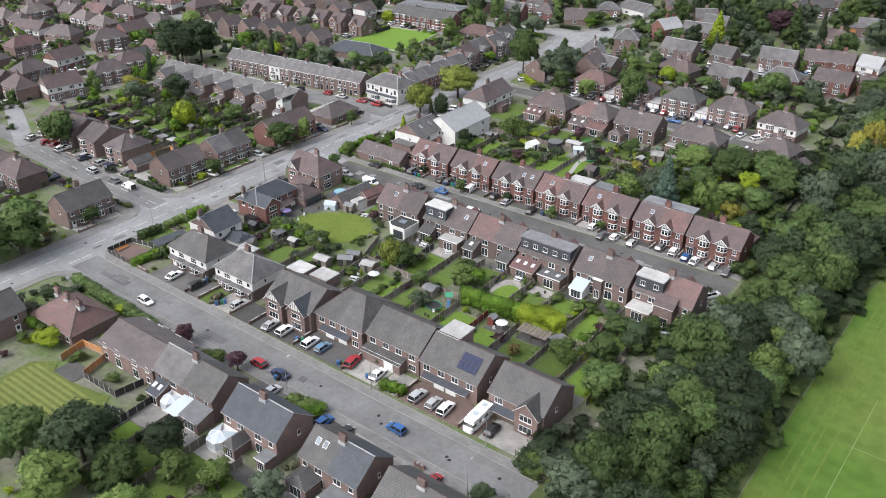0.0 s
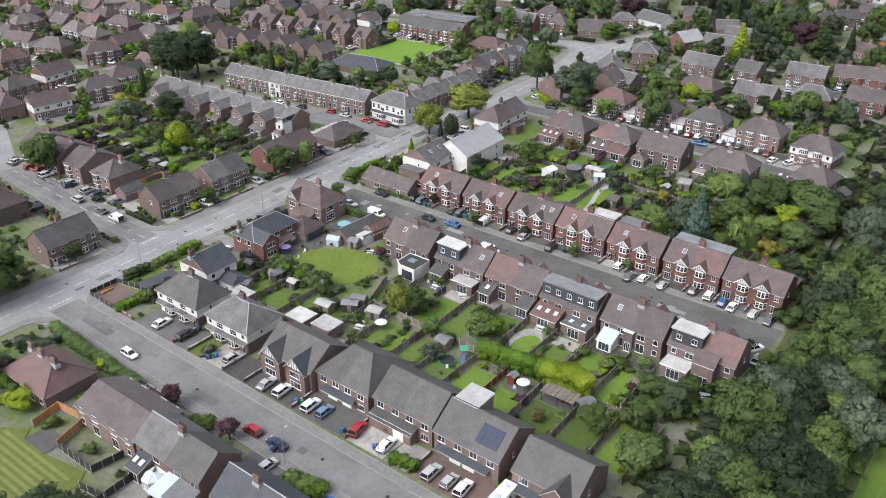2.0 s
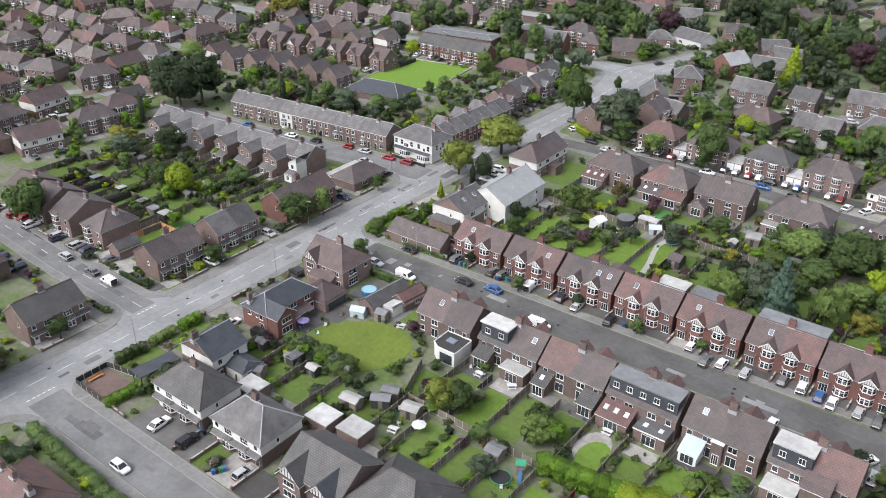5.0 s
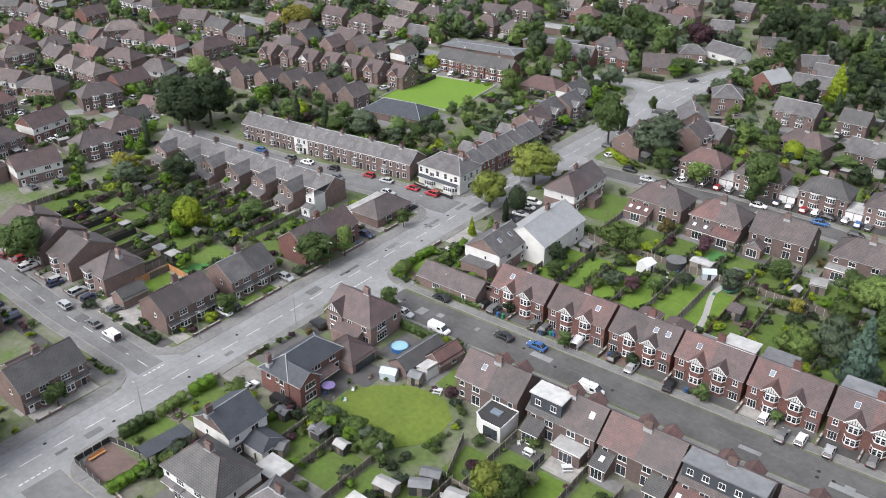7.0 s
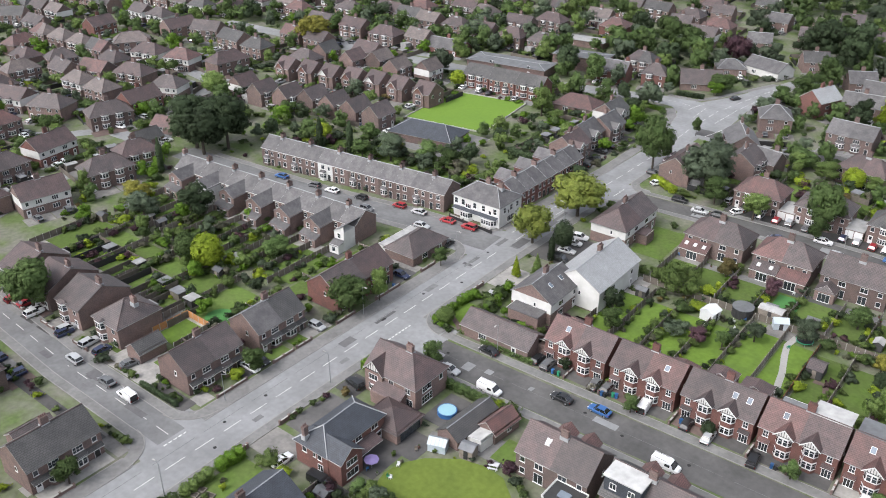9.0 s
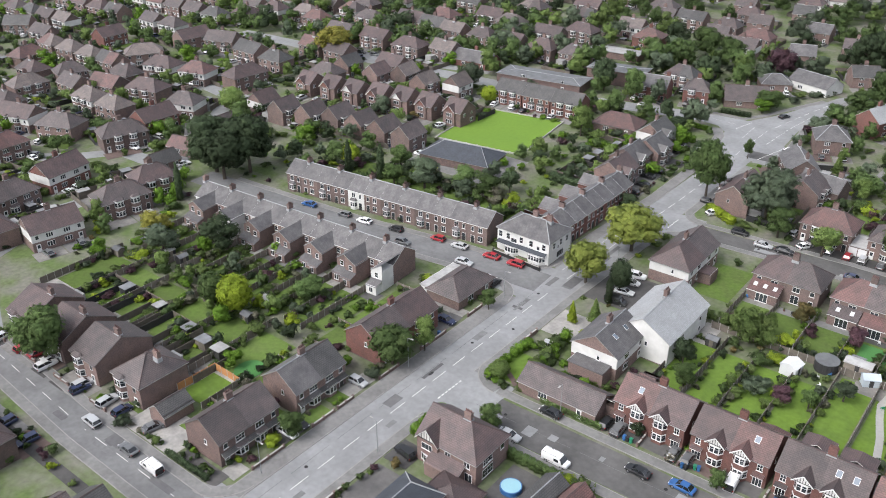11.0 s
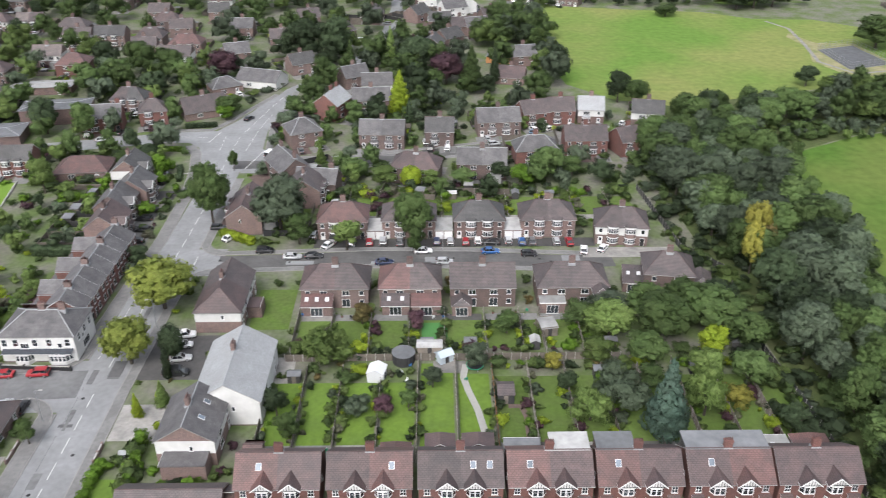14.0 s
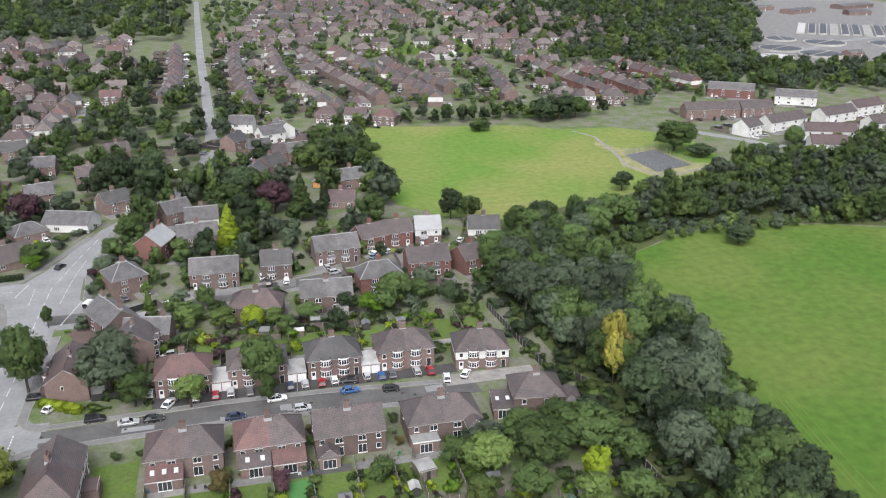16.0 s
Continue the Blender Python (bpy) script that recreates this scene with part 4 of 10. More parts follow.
def leaf_mesh(name, lobes, count, size, seed, core=0.8, low=-0.45, droop=0.0, raw=False, fluff=0.24):
    """A crown: many small folded leaf clumps over the lobes, each lobe with a leafy heart."""
    rng = np.random.default_rng(seed)
    lobes = np.array(lobes, float)
    area = lobes[:, 3] * lobes[:, 4]
    pick = rng.choice(len(lobes), count, p=area / area.sum())
    d = rng.normal(size=(count * 3, 3))
    d /= np.linalg.norm(d, axis=1)[:, None]
    d = d[d[:, 2] > low][:count]
    while len(d) < count:
        d = np.vstack([d, np.abs(d[: count - len(d)])])
    L = lobes[pick]
    p = L[:, :3] + d * np.stack([L[:, 3], L[:, 3], L[:, 4]], 1) * rng.uniform(0.98 - fluff, 0.98 + fluff, count)[:, None]
    nrm = d + rng.normal(size=(count, 3)) * 0.5 + np.array([0, 0, 0.25])
    nrm[:, 2] -= droop
    nrm /= np.linalg.norm(nrm, axis=1)[:, None]
    a = np.cross(nrm, rng.normal(size=(count, 3)))
    a /= np.linalg.norm(a, axis=1)[:, None]
    b = np.cross(nrm, a)
    s = (size * rng.uniform(0.6, 1.3, count))[:, None]
    if droop:
        b[:, 2] -= droop * 2
    lift = nrm * s * 0.25
    quad = np.stack([p - a * s * 0.55, p - b * s * 0.8 - lift, p + a * s * 0.55, p + b * s * 0.8 - lift], 1)
    verts = quad.reshape(-1, 3)
    faces = np.arange(count * 4).reshape(-1, 4)
    # leaves are shaded by the swell of the crown more than by their own tilt
    heart = np.average(lobes[:, :3], axis=0, weights=area)
    away = p - heart
    away /= np.linalg.norm(away, axis=1)[:, None] + 1e-6
    soft = d * 0.42 + away * 0.58 + nrm * 0.32
    soft /= np.linalg.norm(soft, axis=1)[:, None]
    soft = np.repeat(soft, 4, axis=0)
    cube = np.array([(x, y, z) for x in (-1, 1) for y in (-1, 1) for z in (-1, 1)], float) * core / 1.42
    sides = np.array([(0, 1, 3, 2), (4, 6, 7, 5), (0, 4, 5, 1), (2, 3, 7, 6), (0, 2, 6, 4), (1, 5, 7, 3)])
    turn = rng.uniform(0, 1.5, len(lobes))
    hearts, hf = [], []
    for i, (cx, cy, cz, r, rz) in enumerate(lobes):
        c, q = math.cos(turn[i]), math.sin(turn[i])
        hearts.append(np.stack([cx + r * (cube[:, 0] * c - cube[:, 1] * q), cy + r * (cube[:, 0] * q + cube[:, 1] * c), cz + rz * cube[:, 2]], 1))
        hf.append(sides + len(verts) + 8 * i)
    out = np.tile(cube / np.linalg.norm(cube, axis=1)[:, None], (len(lobes), 1))
    verts, faces, soft = np.vstack([verts] + hearts), np.vstack([faces] + hf), np.vstack([soft, out])
    return (verts, faces, soft) if raw else quads_mesh(name, [(verts, faces, soft, "leaf_mid")])


def trunk_mesh(h, r, seed, limbs=6, spread=2.2):
    rng = random.Random(seed)
    b = Build()
    b.tube(0, 0, 0, h, r, r * 0.6, 0, 8)
    for i in range(limbs):
        a = 6.2832 * i / limbs + rng.uniform(-0.3, 0.3)
        z = h * rng.uniform(0.6, 0.95)
        b.beam((0, 0, z), (math.cos(a) * spread, math.sin(a) * spread, z + spread * rng.uniform(0.5, 1.1)), r * 0.35, 0, 5)
    return b.mesh("trunk", [M["bark"]])


def broad_lobes(seed, n, rad, mid, tall, lump):
    rng = random.Random(seed)
    out = [(0, 0, mid, rad * 0.6, tall * 0.6)]
    for i in range(n):
        z = rng.uniform(-0.75, 1.0)
        a = i * 2.39996 + rng.uniform(-0.4, 0.4)
        q = math.sqrt(max(0.05, 1 - z * z)) * rng.uniform(0.62, 1.08)
        k = lump * rng.uniform(0.6, 1.3)
        out.append((math.cos(a) * rad * q * 0.8, math.sin(a) * rad * q * 0.8, mid + z * tall * 0.8, k, k * 0.85))
    return out


def cone_lobes(seed, h, r, n):
    rng = random.Random(seed)
    out = []
    for i in range(n):
        t = (i + 0.5) / n
        k = r * (1 - t) * 0.75 + 0.25
        a = i * 2.39996
        out.append((math.cos(a) * k * 0.5, math.sin(a) * k * 0.5, 1.0 + t * (h - 1.2), k * rng.uniform(0.7, 0.9), h / n * 1.6))
    return out


# crowns are drawn ten metres tall and scaled to each tree
KINDS = {
    "broad": [lambda s=s: leaf_mesh("crown", broad_lobes(s, 30, 4.3, 6.0, 3.9, 1.65), 1500, 0.56, s) for s in range(5)],
    "fine": [lambda s=s: leaf_mesh("crown", broad_lobes(s + 7, 32, 4.3, 6.0, 3.9, 1.6), 2600, 0.43, s) for s in range(5)],
    "far": [lambda s=s: leaf_mesh("crown", broad_lobes(s + 20, 14, 4.2, 5.8, 3.9, 1.9), 520, 1.0, s) for s in range(4)],
    "small": [lambda s=s: leaf_mesh("crown", broad_lobes(s + 40, 14, 3.7, 6.0, 3.9, 1.6), 1400, 0.5, s) for s in range(4)],
    "round": [lambda s=s: leaf_mesh("crown", [(0, 0, 5.2, 4.2, 4.9)] + broad_lobes(s + 60, 14, 3.7, 5.2, 4.3, 1.3), 1500, 0.6, s, core=0.86, fluff=0.1) for s in range(2)],
    "conifer": [lambda s=s: leaf_mesh("crown", cone_lobes(s, 10, 3.0, 26), 3200, 0.32, s, droop=0.2, fluff=0.1) for s in range(2)],
    "column": [lambda s=s: leaf_mesh("crown", [(0, 0, z, 1.5 * min(1, (10.2 - z) / 3.0), 1.3) for z in (1.2, 2.4, 3.6, 4.8, 6.0, 7.2, 8.3, 9.2)], 1300, 0.42, s, core=0.85, fluff=0.1) for s in range(2)],
    "willow": [lambda s=s: leaf_mesh("crown", broad_lobes(s + 80, 18, 4.6, 5.0, 3.9, 1.5), 3000, 0.34, s, core=0.75, droop=0.5) for s in range(2)],
    "shrub": [lambda s=s: leaf_mesh("crown", broad_lobes(s + 90, 8, 4.2, 4.2, 4.4, 2.4), 210, 1.4, s) for s in range(5)],
}
TREE_WORDS = {"fine": "broad leafy tree with a dense crown", "broad": "broad leafy tree with a lumpy crown", "far": "leafy tree in a wood", "small": "small garden tree", "round": "dense rounded tree", "conifer": "tall pointed conifer", "column": "slim clipped cypress", "willow": "weeping tree with drooping shoots", "shrub": "leafy shrub in a garden border"}
FOLIAGE_WORDS = {"leaf_dark": "dark green", "leaf_mid": "green", "leaf_light": "light green", "leaf_lime": "lime green", "leaf_hedge": "fresh green", "leaf_silver": "silvery green", "leaf_blue": "blue-green", "leaf_yellow": "yellowing", "leaf_gold": "golden green", "leaf_plum": "plum-coloured", "leaf_rust": "rust-tinged", "blossom": "pale flowering"}
plant_rng = random.Random(11)


def tree(kind, x, y, h, spread=None, mat="leaf_mid", group="", z=0.0):
    i = plant_rng.randrange(len(KINDS[kind]))
    crown = stored(("crown", kind, i), KINDS[kind][i])
    s = h / 10.0
    sx = (spread / 8.4) if spread else s
    word = FOLIAGE_WORDS[mat] + " " + TREE_WORDS[kind]
    if kind == "shrub":
        ob = thing("shrub", x, y, plant_rng.uniform(0, 360), word, "shrub", group, z=z - 0.06 * h, mesh=crown)
        leafs = ob
    else:
        ob = thing("tree", x, y, plant_rng.uniform(0, 360), word, "tree", group, z=z)
        th, tr = {"column": (1.2, 0.18), "conifer": (2.0, 0.22), "round": (2.0, 0.25)}.get(kind, (4.4, 0.32))
        part("trunk", stored(("trunk", kind), lambda: trunk_mesh(th, tr, 3, 0 if kind in ("column", "conifer") else 6)), ob)
        leafs = part("crown", crown, ob)
    ob.scale = (sx, sx, s)
    leafs.material_slots[0].link = "OBJECT"
    leafs.material_slots[0].material = M[mat]
    return ob


def hedge(x0, y0, x1, y1, wd, h, mat="leaf_hedge"):
    """A clipped hedge between two points."""
    L = math.hypot(x1 - x0, y1 - y0)
    k = max(2, round(L / (wd * 0.8)))
    rng = random.Random(int(x0 * 7 + y0 * 13))
    lobes = []
    for i in range(k):
        for zz in (0.3, 0.72):
            lobes.append(((i + 0.5) / k * L, rng.uniform(-0.08, 0.08) * wd, h * zz * rng.uniform(0.93, 1.07), wd * 0.62, h * 0.33))
    me = leaf_mesh("hedge", lobes, int(150 + L * (wd + 2 * h) * 18), 0.2, k, core=0.88, low=-0.6, fluff=0.1)
    ob = thing("hedge", x0, y0, math.degrees(math.atan2(y1 - y0, x1 - x0)), "dense clipped %s garden hedge" % FOLIAGE_WORDS[mat], "hedge", mesh=me)
    ob.material_slots[0].link = "OBJECT"
    ob.material_slots[0].material = M[mat]
    return ob


def fence(x0, y0, x1, y1, mat="wood", h=1.7, pieces=True, posts="concrete", label=""):
    L = math.hypot(x1 - x0, y1 - y0)
    n = max(1, round(L / 1.83))
    step = L / n
    ob = thing("fence", x0, y0, math.degrees(math.atan2(y1 - y0, x1 - x0)), label or "%s panel fence between %s posts" % (M[mat].name.replace("_", " "), posts), "fence")

    def panel():
        b = Build()
        for i in range(3):
            b.box(0.06, step - 0.06, -0.03 + 0.012 * (i % 2), 0.03 - 0.012 * (i % 2), 0.15 + i * (h - 0.2) / 3, 0.15 + (i + 1) * (h - 0.2) / 3)
        b.box(0.06, step - 0.06, -0.045, 0.045, 0.0, 0.15, 1)
        b.box(0.04, step - 0.04, -0.05, 0.05, h - 0.05, h, 0, True)
        return b

    def post():
        b = Build()
        b.box(-0.06, 0.06, -0.06, 0.06, 0, h + 0.1)
        b.box(-0.03, 0.03, -0.03, 0.03, h + 0.1, h + 0.14)
        return b
    if pieces:
        pm = stored(("panel", round(step, 2), mat, h), lambda: panel().mesh("panel", [M[mat], M["concrete"]]))
        qm = stored(("post", h, posts), lambda: post().mesh("post", [M[posts]]))
        for i in range(n):
            part("panel", pm, ob, pose(i * step, 0, 0))
        for i in range(n + 1):
            part("post", qm, ob, pose(i * step, 0, 0))
    else:
        b = Build()
        b.box(0, L, -0.03, 0.03, 0, h)
        for i in range(n + 1):
            b.box(i * step - 0.06, i * step + 0.06, -0.06, 0.06, 0, h + 0.1, 1)
        part("boarding", b.mesh("boarding", [M[mat], M[posts]]), ob)
    return ob


def garden_wall(x0, y0, x1, y1, h=0.7, mat="brick", t=0.22):
    L = math.hypot(x1 - x0, y1 - y0)
    b = Build()
    b.box(0, L, -t / 2, t / 2, 0, h)
    b.box(0, L, -t / 2 - 0.04, t / 2 + 0.04, h, h + 0.07, 1, True)
    for i in range(max(2, round(L / 4)) + 1):
        xx = i * L / max(2, round(L / 4))
        b.box(xx - 0.18, xx + 0.18, -0.18, 0.18, 0, h + 0.25, 0)
    return thing("garden_wall", x0, y0, math.degrees(math.atan2(y1 - y0, x1 - x0)), "low brick garden wall with piers and coping", "garden wall", mesh=b.mesh("garden_wall", [M[mat], M["concrete"]]))


CAR_SHAPES = {
    # rows: x, bottom, top, half width of the hull; then the glasshouse and roof
    "hatchback": dict(hull=[(-2.0, 0.4, 0.8, 0.72), (-1.92, 0.28, 0.93, 0.84), (-1.0, 0.24, 0.95, 0.88), (0.6, 0.24, 0.93, 0.88), (1.5, 0.26, 0.84, 0.86), (1.88, 0.28, 0.72, 0.8), (2.0, 0.38, 0.58, 0.66)], base=(-1.9, 1.1, 0.8), top=(-1.55, 0.3, 0.62), z=(0.93, 1.46)),
    "saloon": dict(hull=[(-2.25, 0.42, 0.82, 0.7), (-2.15, 0.28, 0.95, 0.84), (-1.2, 0.24, 0.94, 0.9), (0.6, 0.24, 0.92, 0.9), (1.7, 0.26, 0.82, 0.88), (2.15, 0.28, 0.7, 0.8), (2.28, 0.38, 0.58, 0.66)], base=(-1.75, 1.05, 0.82), top=(-1.1, 0.25, 0.62), z=(0.92, 1.43)),
    "suv": dict(hull=[(-2.2, 0.45, 0.95, 0.76), (-2.12, 0.34, 1.08, 0.88), (-1.0, 0.3, 1.1, 0.93), (0.6, 0.3, 1.08, 0.93), (1.6, 0.32, 1.0, 0.92), (2.1, 0.34, 0.88, 0.85), (2.22, 0.42, 0.72, 0.72)], base=(-2.1, 1.1, 0.86), top=(-1.8, 0.35, 0.68), z=(1.08, 1.66)),
    "van": dict(hull=[(-2.5, 0.4, 1.85, 0.82), (-2.45, 0.3, 1.92, 0.92), (0.7, 0.28, 1.92, 0.95), (1.25, 0.3, 1.55, 0.94), (1.75, 0.3, 1.02, 0.92), (2.35, 0.32, 0.88, 0.86), (2.5, 0.42, 0.7, 0.72)], base=(0.72, 1.78, 0.9), top=(0.75, 1.2, 0.8), z=(1.05, 1.68)),
}


def car_meshes(shape, paint):
    S = CAR_SHAPES[shape]

    def make():
        b, g = Build(), Build()
        rings = []
        for x, z0, z1, hw in S["hull"]:
            rings.append([(x, -hw * 0.9, z0), (x, -hw, z0 + (z1 - z0) * 0.35), (x, -hw * 0.98, z0 + (z1 - z0) * 0.75), (x, -hw * 0.88, z1), (x, hw * 0.88, z1), (x, hw * 0.98, z0 + (z1 - z0) * 0.75), (x, hw, z0 + (z1 - z0) * 0.35), (x, hw * 0.9, z0)])
        for p, q in zip(rings, rings[1:]):
            for i in range(8):
                j = (i + 1) % 8
                b.face([p[i], p[j], q[j], q[i]][::-1], 0)
        b.face(rings[0], 1), b.face(rings[-1][::-1], 0)
        (xa, xb, hb), (xc, xd, ht), (z0, z1) = S["base"], S["top"], S["z"]
        lo = [(xa, -hb, z0), (xb, -hb, z0), (xb, hb, z0), (xa, hb, z0)]
        hi = [(xc, -ht, z1), (xd, -ht, z1), (xd, ht, z1), (xc, ht, z1)]
        for i in range(4):
            j = (i + 1) % 4
            g.face([lo[i], lo[j], hi[j], hi[i]], 0)
        g.face(hi, 0)
        if shape == "van":
            for s in (-1, 1):
                g.box(0.05, 0.95, min(s * 0.93, s * 0.965), max(s * 0.93, s * 0.965), 1.1, 1.62)
            g.box(-2.56, -2.49, -0.7, 0.7, 1.2, 1.65), b.box(-2.3, 0.5, -0.7, -0.66, 1.9, 1.95, 1), b.box(-2.3, 0.5, 0.66, 0.7, 1.9, 1.95, 1)
            for s in (-1, 1):
                b.box(-2.0, 0.0, min(s * 0.945, s * 0.96), max(s * 0.945, s * 0.96), 0.62, 0.68, 1)
        else:
            b.box(xc - 0.03, xd + 0.03, -ht - 0.02, ht + 0.02, z1 - 0.02, z1 + 0.04, 0, True)
            for i in range(4):
                b.beam(lo[i], hi[i], 0.045, 0, 4)
            xm = (xa + xb) / 2
            for s in (-1, 1):
                b.beam((xm, s * hb, z0), ((xc + xd) / 2, s * ht, z1), 0.05, 0, 4)
        xf, hw = S["hull"][-2][0], S["hull"][-2][3]
        for s in (-1, 1):
            b.box(xf - 0.1, xf + 0.06, min(s * hw * 0.55, s * hw * 0.95), max(s * hw * 0.55, s * hw * 0.95), 0.58, 0.72, 2)
            xr = S["hull"][1][0]
            b.box(xr - 0.07, xr + 0.1, min(s * hw * 0.7, s * hw * 1.0), max(s * hw * 0.7, s * hw * 1.0), 0.7, 0.9, 3)
        b.box(xf - 0.02, xf + 0.1, -0.4, 0.4, 0.35, 0.5, 1)
        return b.mesh("body", [CAR_PAINT[paint], M["black"], M["lamp_clear"], M["lamp_red"]]), g.mesh("glazing", [M["car_glass"]])
    return stored(("car", shape, paint), make)


def wheel_mesh():
    b = Build()
    n = 12
    for i in range(n):
        a0, a1 = 6.2832 * i / n, 6.2832 * (i + 1) / n
        p = [(0.33 * math.cos(a), -0.11, 0.33 * math.sin(a)) for a in (a0, a1)]
        q = [(x, 0.11, z) for x, _, z in p]
        b.face([p[0], p[1], q[1], q[0]], 0)
        for y in (-0.11, 0.11):
            b.face([(0, y * 1.05, 0), (p[0][0] * 0.65, y * 1.05, p[0][2] * 0.65), (p[1][0] * 0.65, y * 1.05, p[1][2] * 0.65)], 1)
            b.face([(p[0][0] * 0.65, y, p[0][2] * 0.65), (p[1][0] * 0.65, y, p[1][2] * 0.65), (p[1][0], y, p[1][2]), (p[0][0], y, p[0][2])], 0)
    return b.mesh("wheel", [M["rubber"], M["alloy"]])


def car(x, y, rot, paint="grey", shape="hatchback"):
    ob = thing("van" if shape == "van" else "car", x, y, rot, "parked %s %s on the hard standing" % (paint.replace("_", " "), {"suv": "tall estate car", "van": "panel van"}.get(shape, shape + " car")), "van" if shape == "van" else "car", "parked vehicles", z=0.035)
    body, glass = car_meshes(shape, paint)
    part("body", body, ob), part("glazing", glass, ob)
    L = CAR_SHAPES[shape]["hull"][-1][0]
    if not LITE[0]:
        for sx in (-0.6, 0.62):
            for sy in (-0.78, 0.78):
                part("wheel", stored("wheel", wheel_mesh), ob, pose(L * sx, sy, 0.33))
    return ob


def shed(x, y, rot, w=2.4, d=1.9, h=1.9, wall="wood", roof="felt", rise=0.5, label=""):
    ob = thing("garden_shed", x, y, rot, label or "%s garden shed with a felt roof" % M[wall].name.replace("_", " "), "shed")
    b, r = Build(), Build()
    b.box(-w / 2, w / 2, -d / 2, d / 2, 0, h)
    if rise:
        for s in (-1, 1):
            b.face([(s * w / 2, -s * -d / 2 * -1, h), (s * w / 2, s * d / 2, h), (s * w / 2, 0, h + rise)])
        r.shell([[(-w / 2 - 0.15, -d / 2 - 0.15, h - 0.05), (w / 2 + 0.15, -d / 2 - 0.15, h - 0.05), (w / 2 + 0.15, 0, h + rise), (-w / 2 - 0.15, 0, h + rise)],
                 [(w / 2 + 0.15, d / 2 + 0.15, h - 0.05), (-w / 2 - 0.15, d / 2 + 0.15, h - 0.05), (-w / 2 - 0.15, 0, h + rise), (w / 2 + 0.15, 0, h + rise)]], 0.07)
    else:
        r.box(-w / 2 - 0.15, w / 2 + 0.15, -d / 2 - 0.15, d / 2 + 0.15, h, h + 0.1, 0, True)
    part("wall", b.mesh("shed_wall", [M[wall]]), ob)
    part("roof", r.mesh("shed_roof", [M[roof]]), ob)
    k = Build()
    k.box(-0.4, 0.4, -d / 2 - 0.04, -d / 2, 0.05, h - 0.15)
    part("door", k.mesh("shed_door", [M["wood_dark" if wall != "wood_dark" else "wood"]]), ob)
    return ob


def bins(x, y, rot, n=3):
    for i in range(n):
        def make():
            b = Build()
            b.prism([(-0.24, -0.28), (0.24, -0.28), (0.24, 0.28), (-0.24, 0.28)], 0.06, 0.95)
            b.box(-0.28, 0.28, -0.34, 0.3, 0.95, 1.04, 0, True)
            b.box(-0.26, 0.26, 0.26, 0.34, 0.9, 1.0, 0, True)
            b.box(-0.3, 0.3, 0.18, 0.3, 0.0, 0.16, 1, True)
            return b
        mat = ("blue", "black", "green_plastic", "blue")[i % 4]
        me = stored(("bin", mat), lambda: make().mesh("wheelie_bin", [M[mat], M["rubber"]]))
        c, s = math.cos(radians(rot)), math.sin(radians(rot))
        thing("wheelie_bin", x + c * 0.65 * i, y + s * 0.65 * i, rot, "%s lidded wheelie bin" % mat.split("_")[0], "bin", "wheelie bins", mesh=me)


def street_lamp(x, y, rot, h=7.0):
    ob = thing("street_lamp", x, y, rot, "slim grey steel street lamp with a short arm", "street lamp", "street lamps")

    def make():
        b = Build()
        b.tube(0, 0, 0, 1.3, 0.1, 0.1, 0, 8)
        b.tube(0, 0, 1.3, h, 0.07, 0.045, 0, 8)
        b.beam((0, 0, h), (0.9, 0, h + 0.12), 0.035, 0, 6)
        return b.mesh("pole", [M["metal"]])

    def head():
        b = Build()
        b.box(0.75, 1.4, -0.13, 0.13, h + 0.08, h + 0.2, 0, True)
        b.box(0.85, 1.35, -0.1, 0.1, h + 0.05, h + 0.08, 1, True)
        return b.mesh("lantern", [M["concrete"], M["lamp_clear"]])
    part("pole", stored(("pole", h), make), ob), part("lantern", stored(("lantern", h), head), ob)
    return ob


def trampoline(x, y, r=1.8):
    ob = thing("trampoline", x, y, 0, "round black garden trampoline", "trampoline")
    b = Build()
    b.tube(0, 0, 0.6, 0.66, r * 0.9, r * 0.9, 0, 20)
    part("mat", b.mesh("mat", [M["black"]]), ob)
    f = Build()
    pts = [(math.cos(6.2832 * i / 20) * r, math.sin(6.2832 * i / 20) * r, 0.66) for i in range(20)]
    for p, q in zip(pts, pts[1:] + pts[:1]):
        f.beam(p, q, 0.09, 0, 5)
    part("rim", f.mesh("rim", [M["green_plastic"]]), ob)
    k = Build()
    for i in range(0, 20, 4):
        k.beam((pts[i][0], pts[i][1], 0), pts[i], 0.035, 0, 5)
    part("legs", k.mesh("legs", [M["metal"]]), ob)


TAKEN = []


def sheet(name, pts, z, mat, label="", kind="structure", category="", thick=0.04, group=""):
    """A flat piece of ground with a real edge."""
    b = Build()
    b.prism(list(pts), max(0.0, z - thick), z, 0)
    TAKEN.append((min(p[0] for p in pts), max(p[0] for p in pts), min(p[1] for p in pts), max(p[1] for p in pts)))
    ob = new(name, b.mesh(name, [M[mat]]))
    return tagged(ob, label, category or name.split("_")[0], group, kind)


def rect(name, x0, x1, y0, y1, z, mat, **kw):
    return sheet(name, [(x0, y0), (x1, y0), (x1, y1), (x0, y1)], z, mat, **kw)


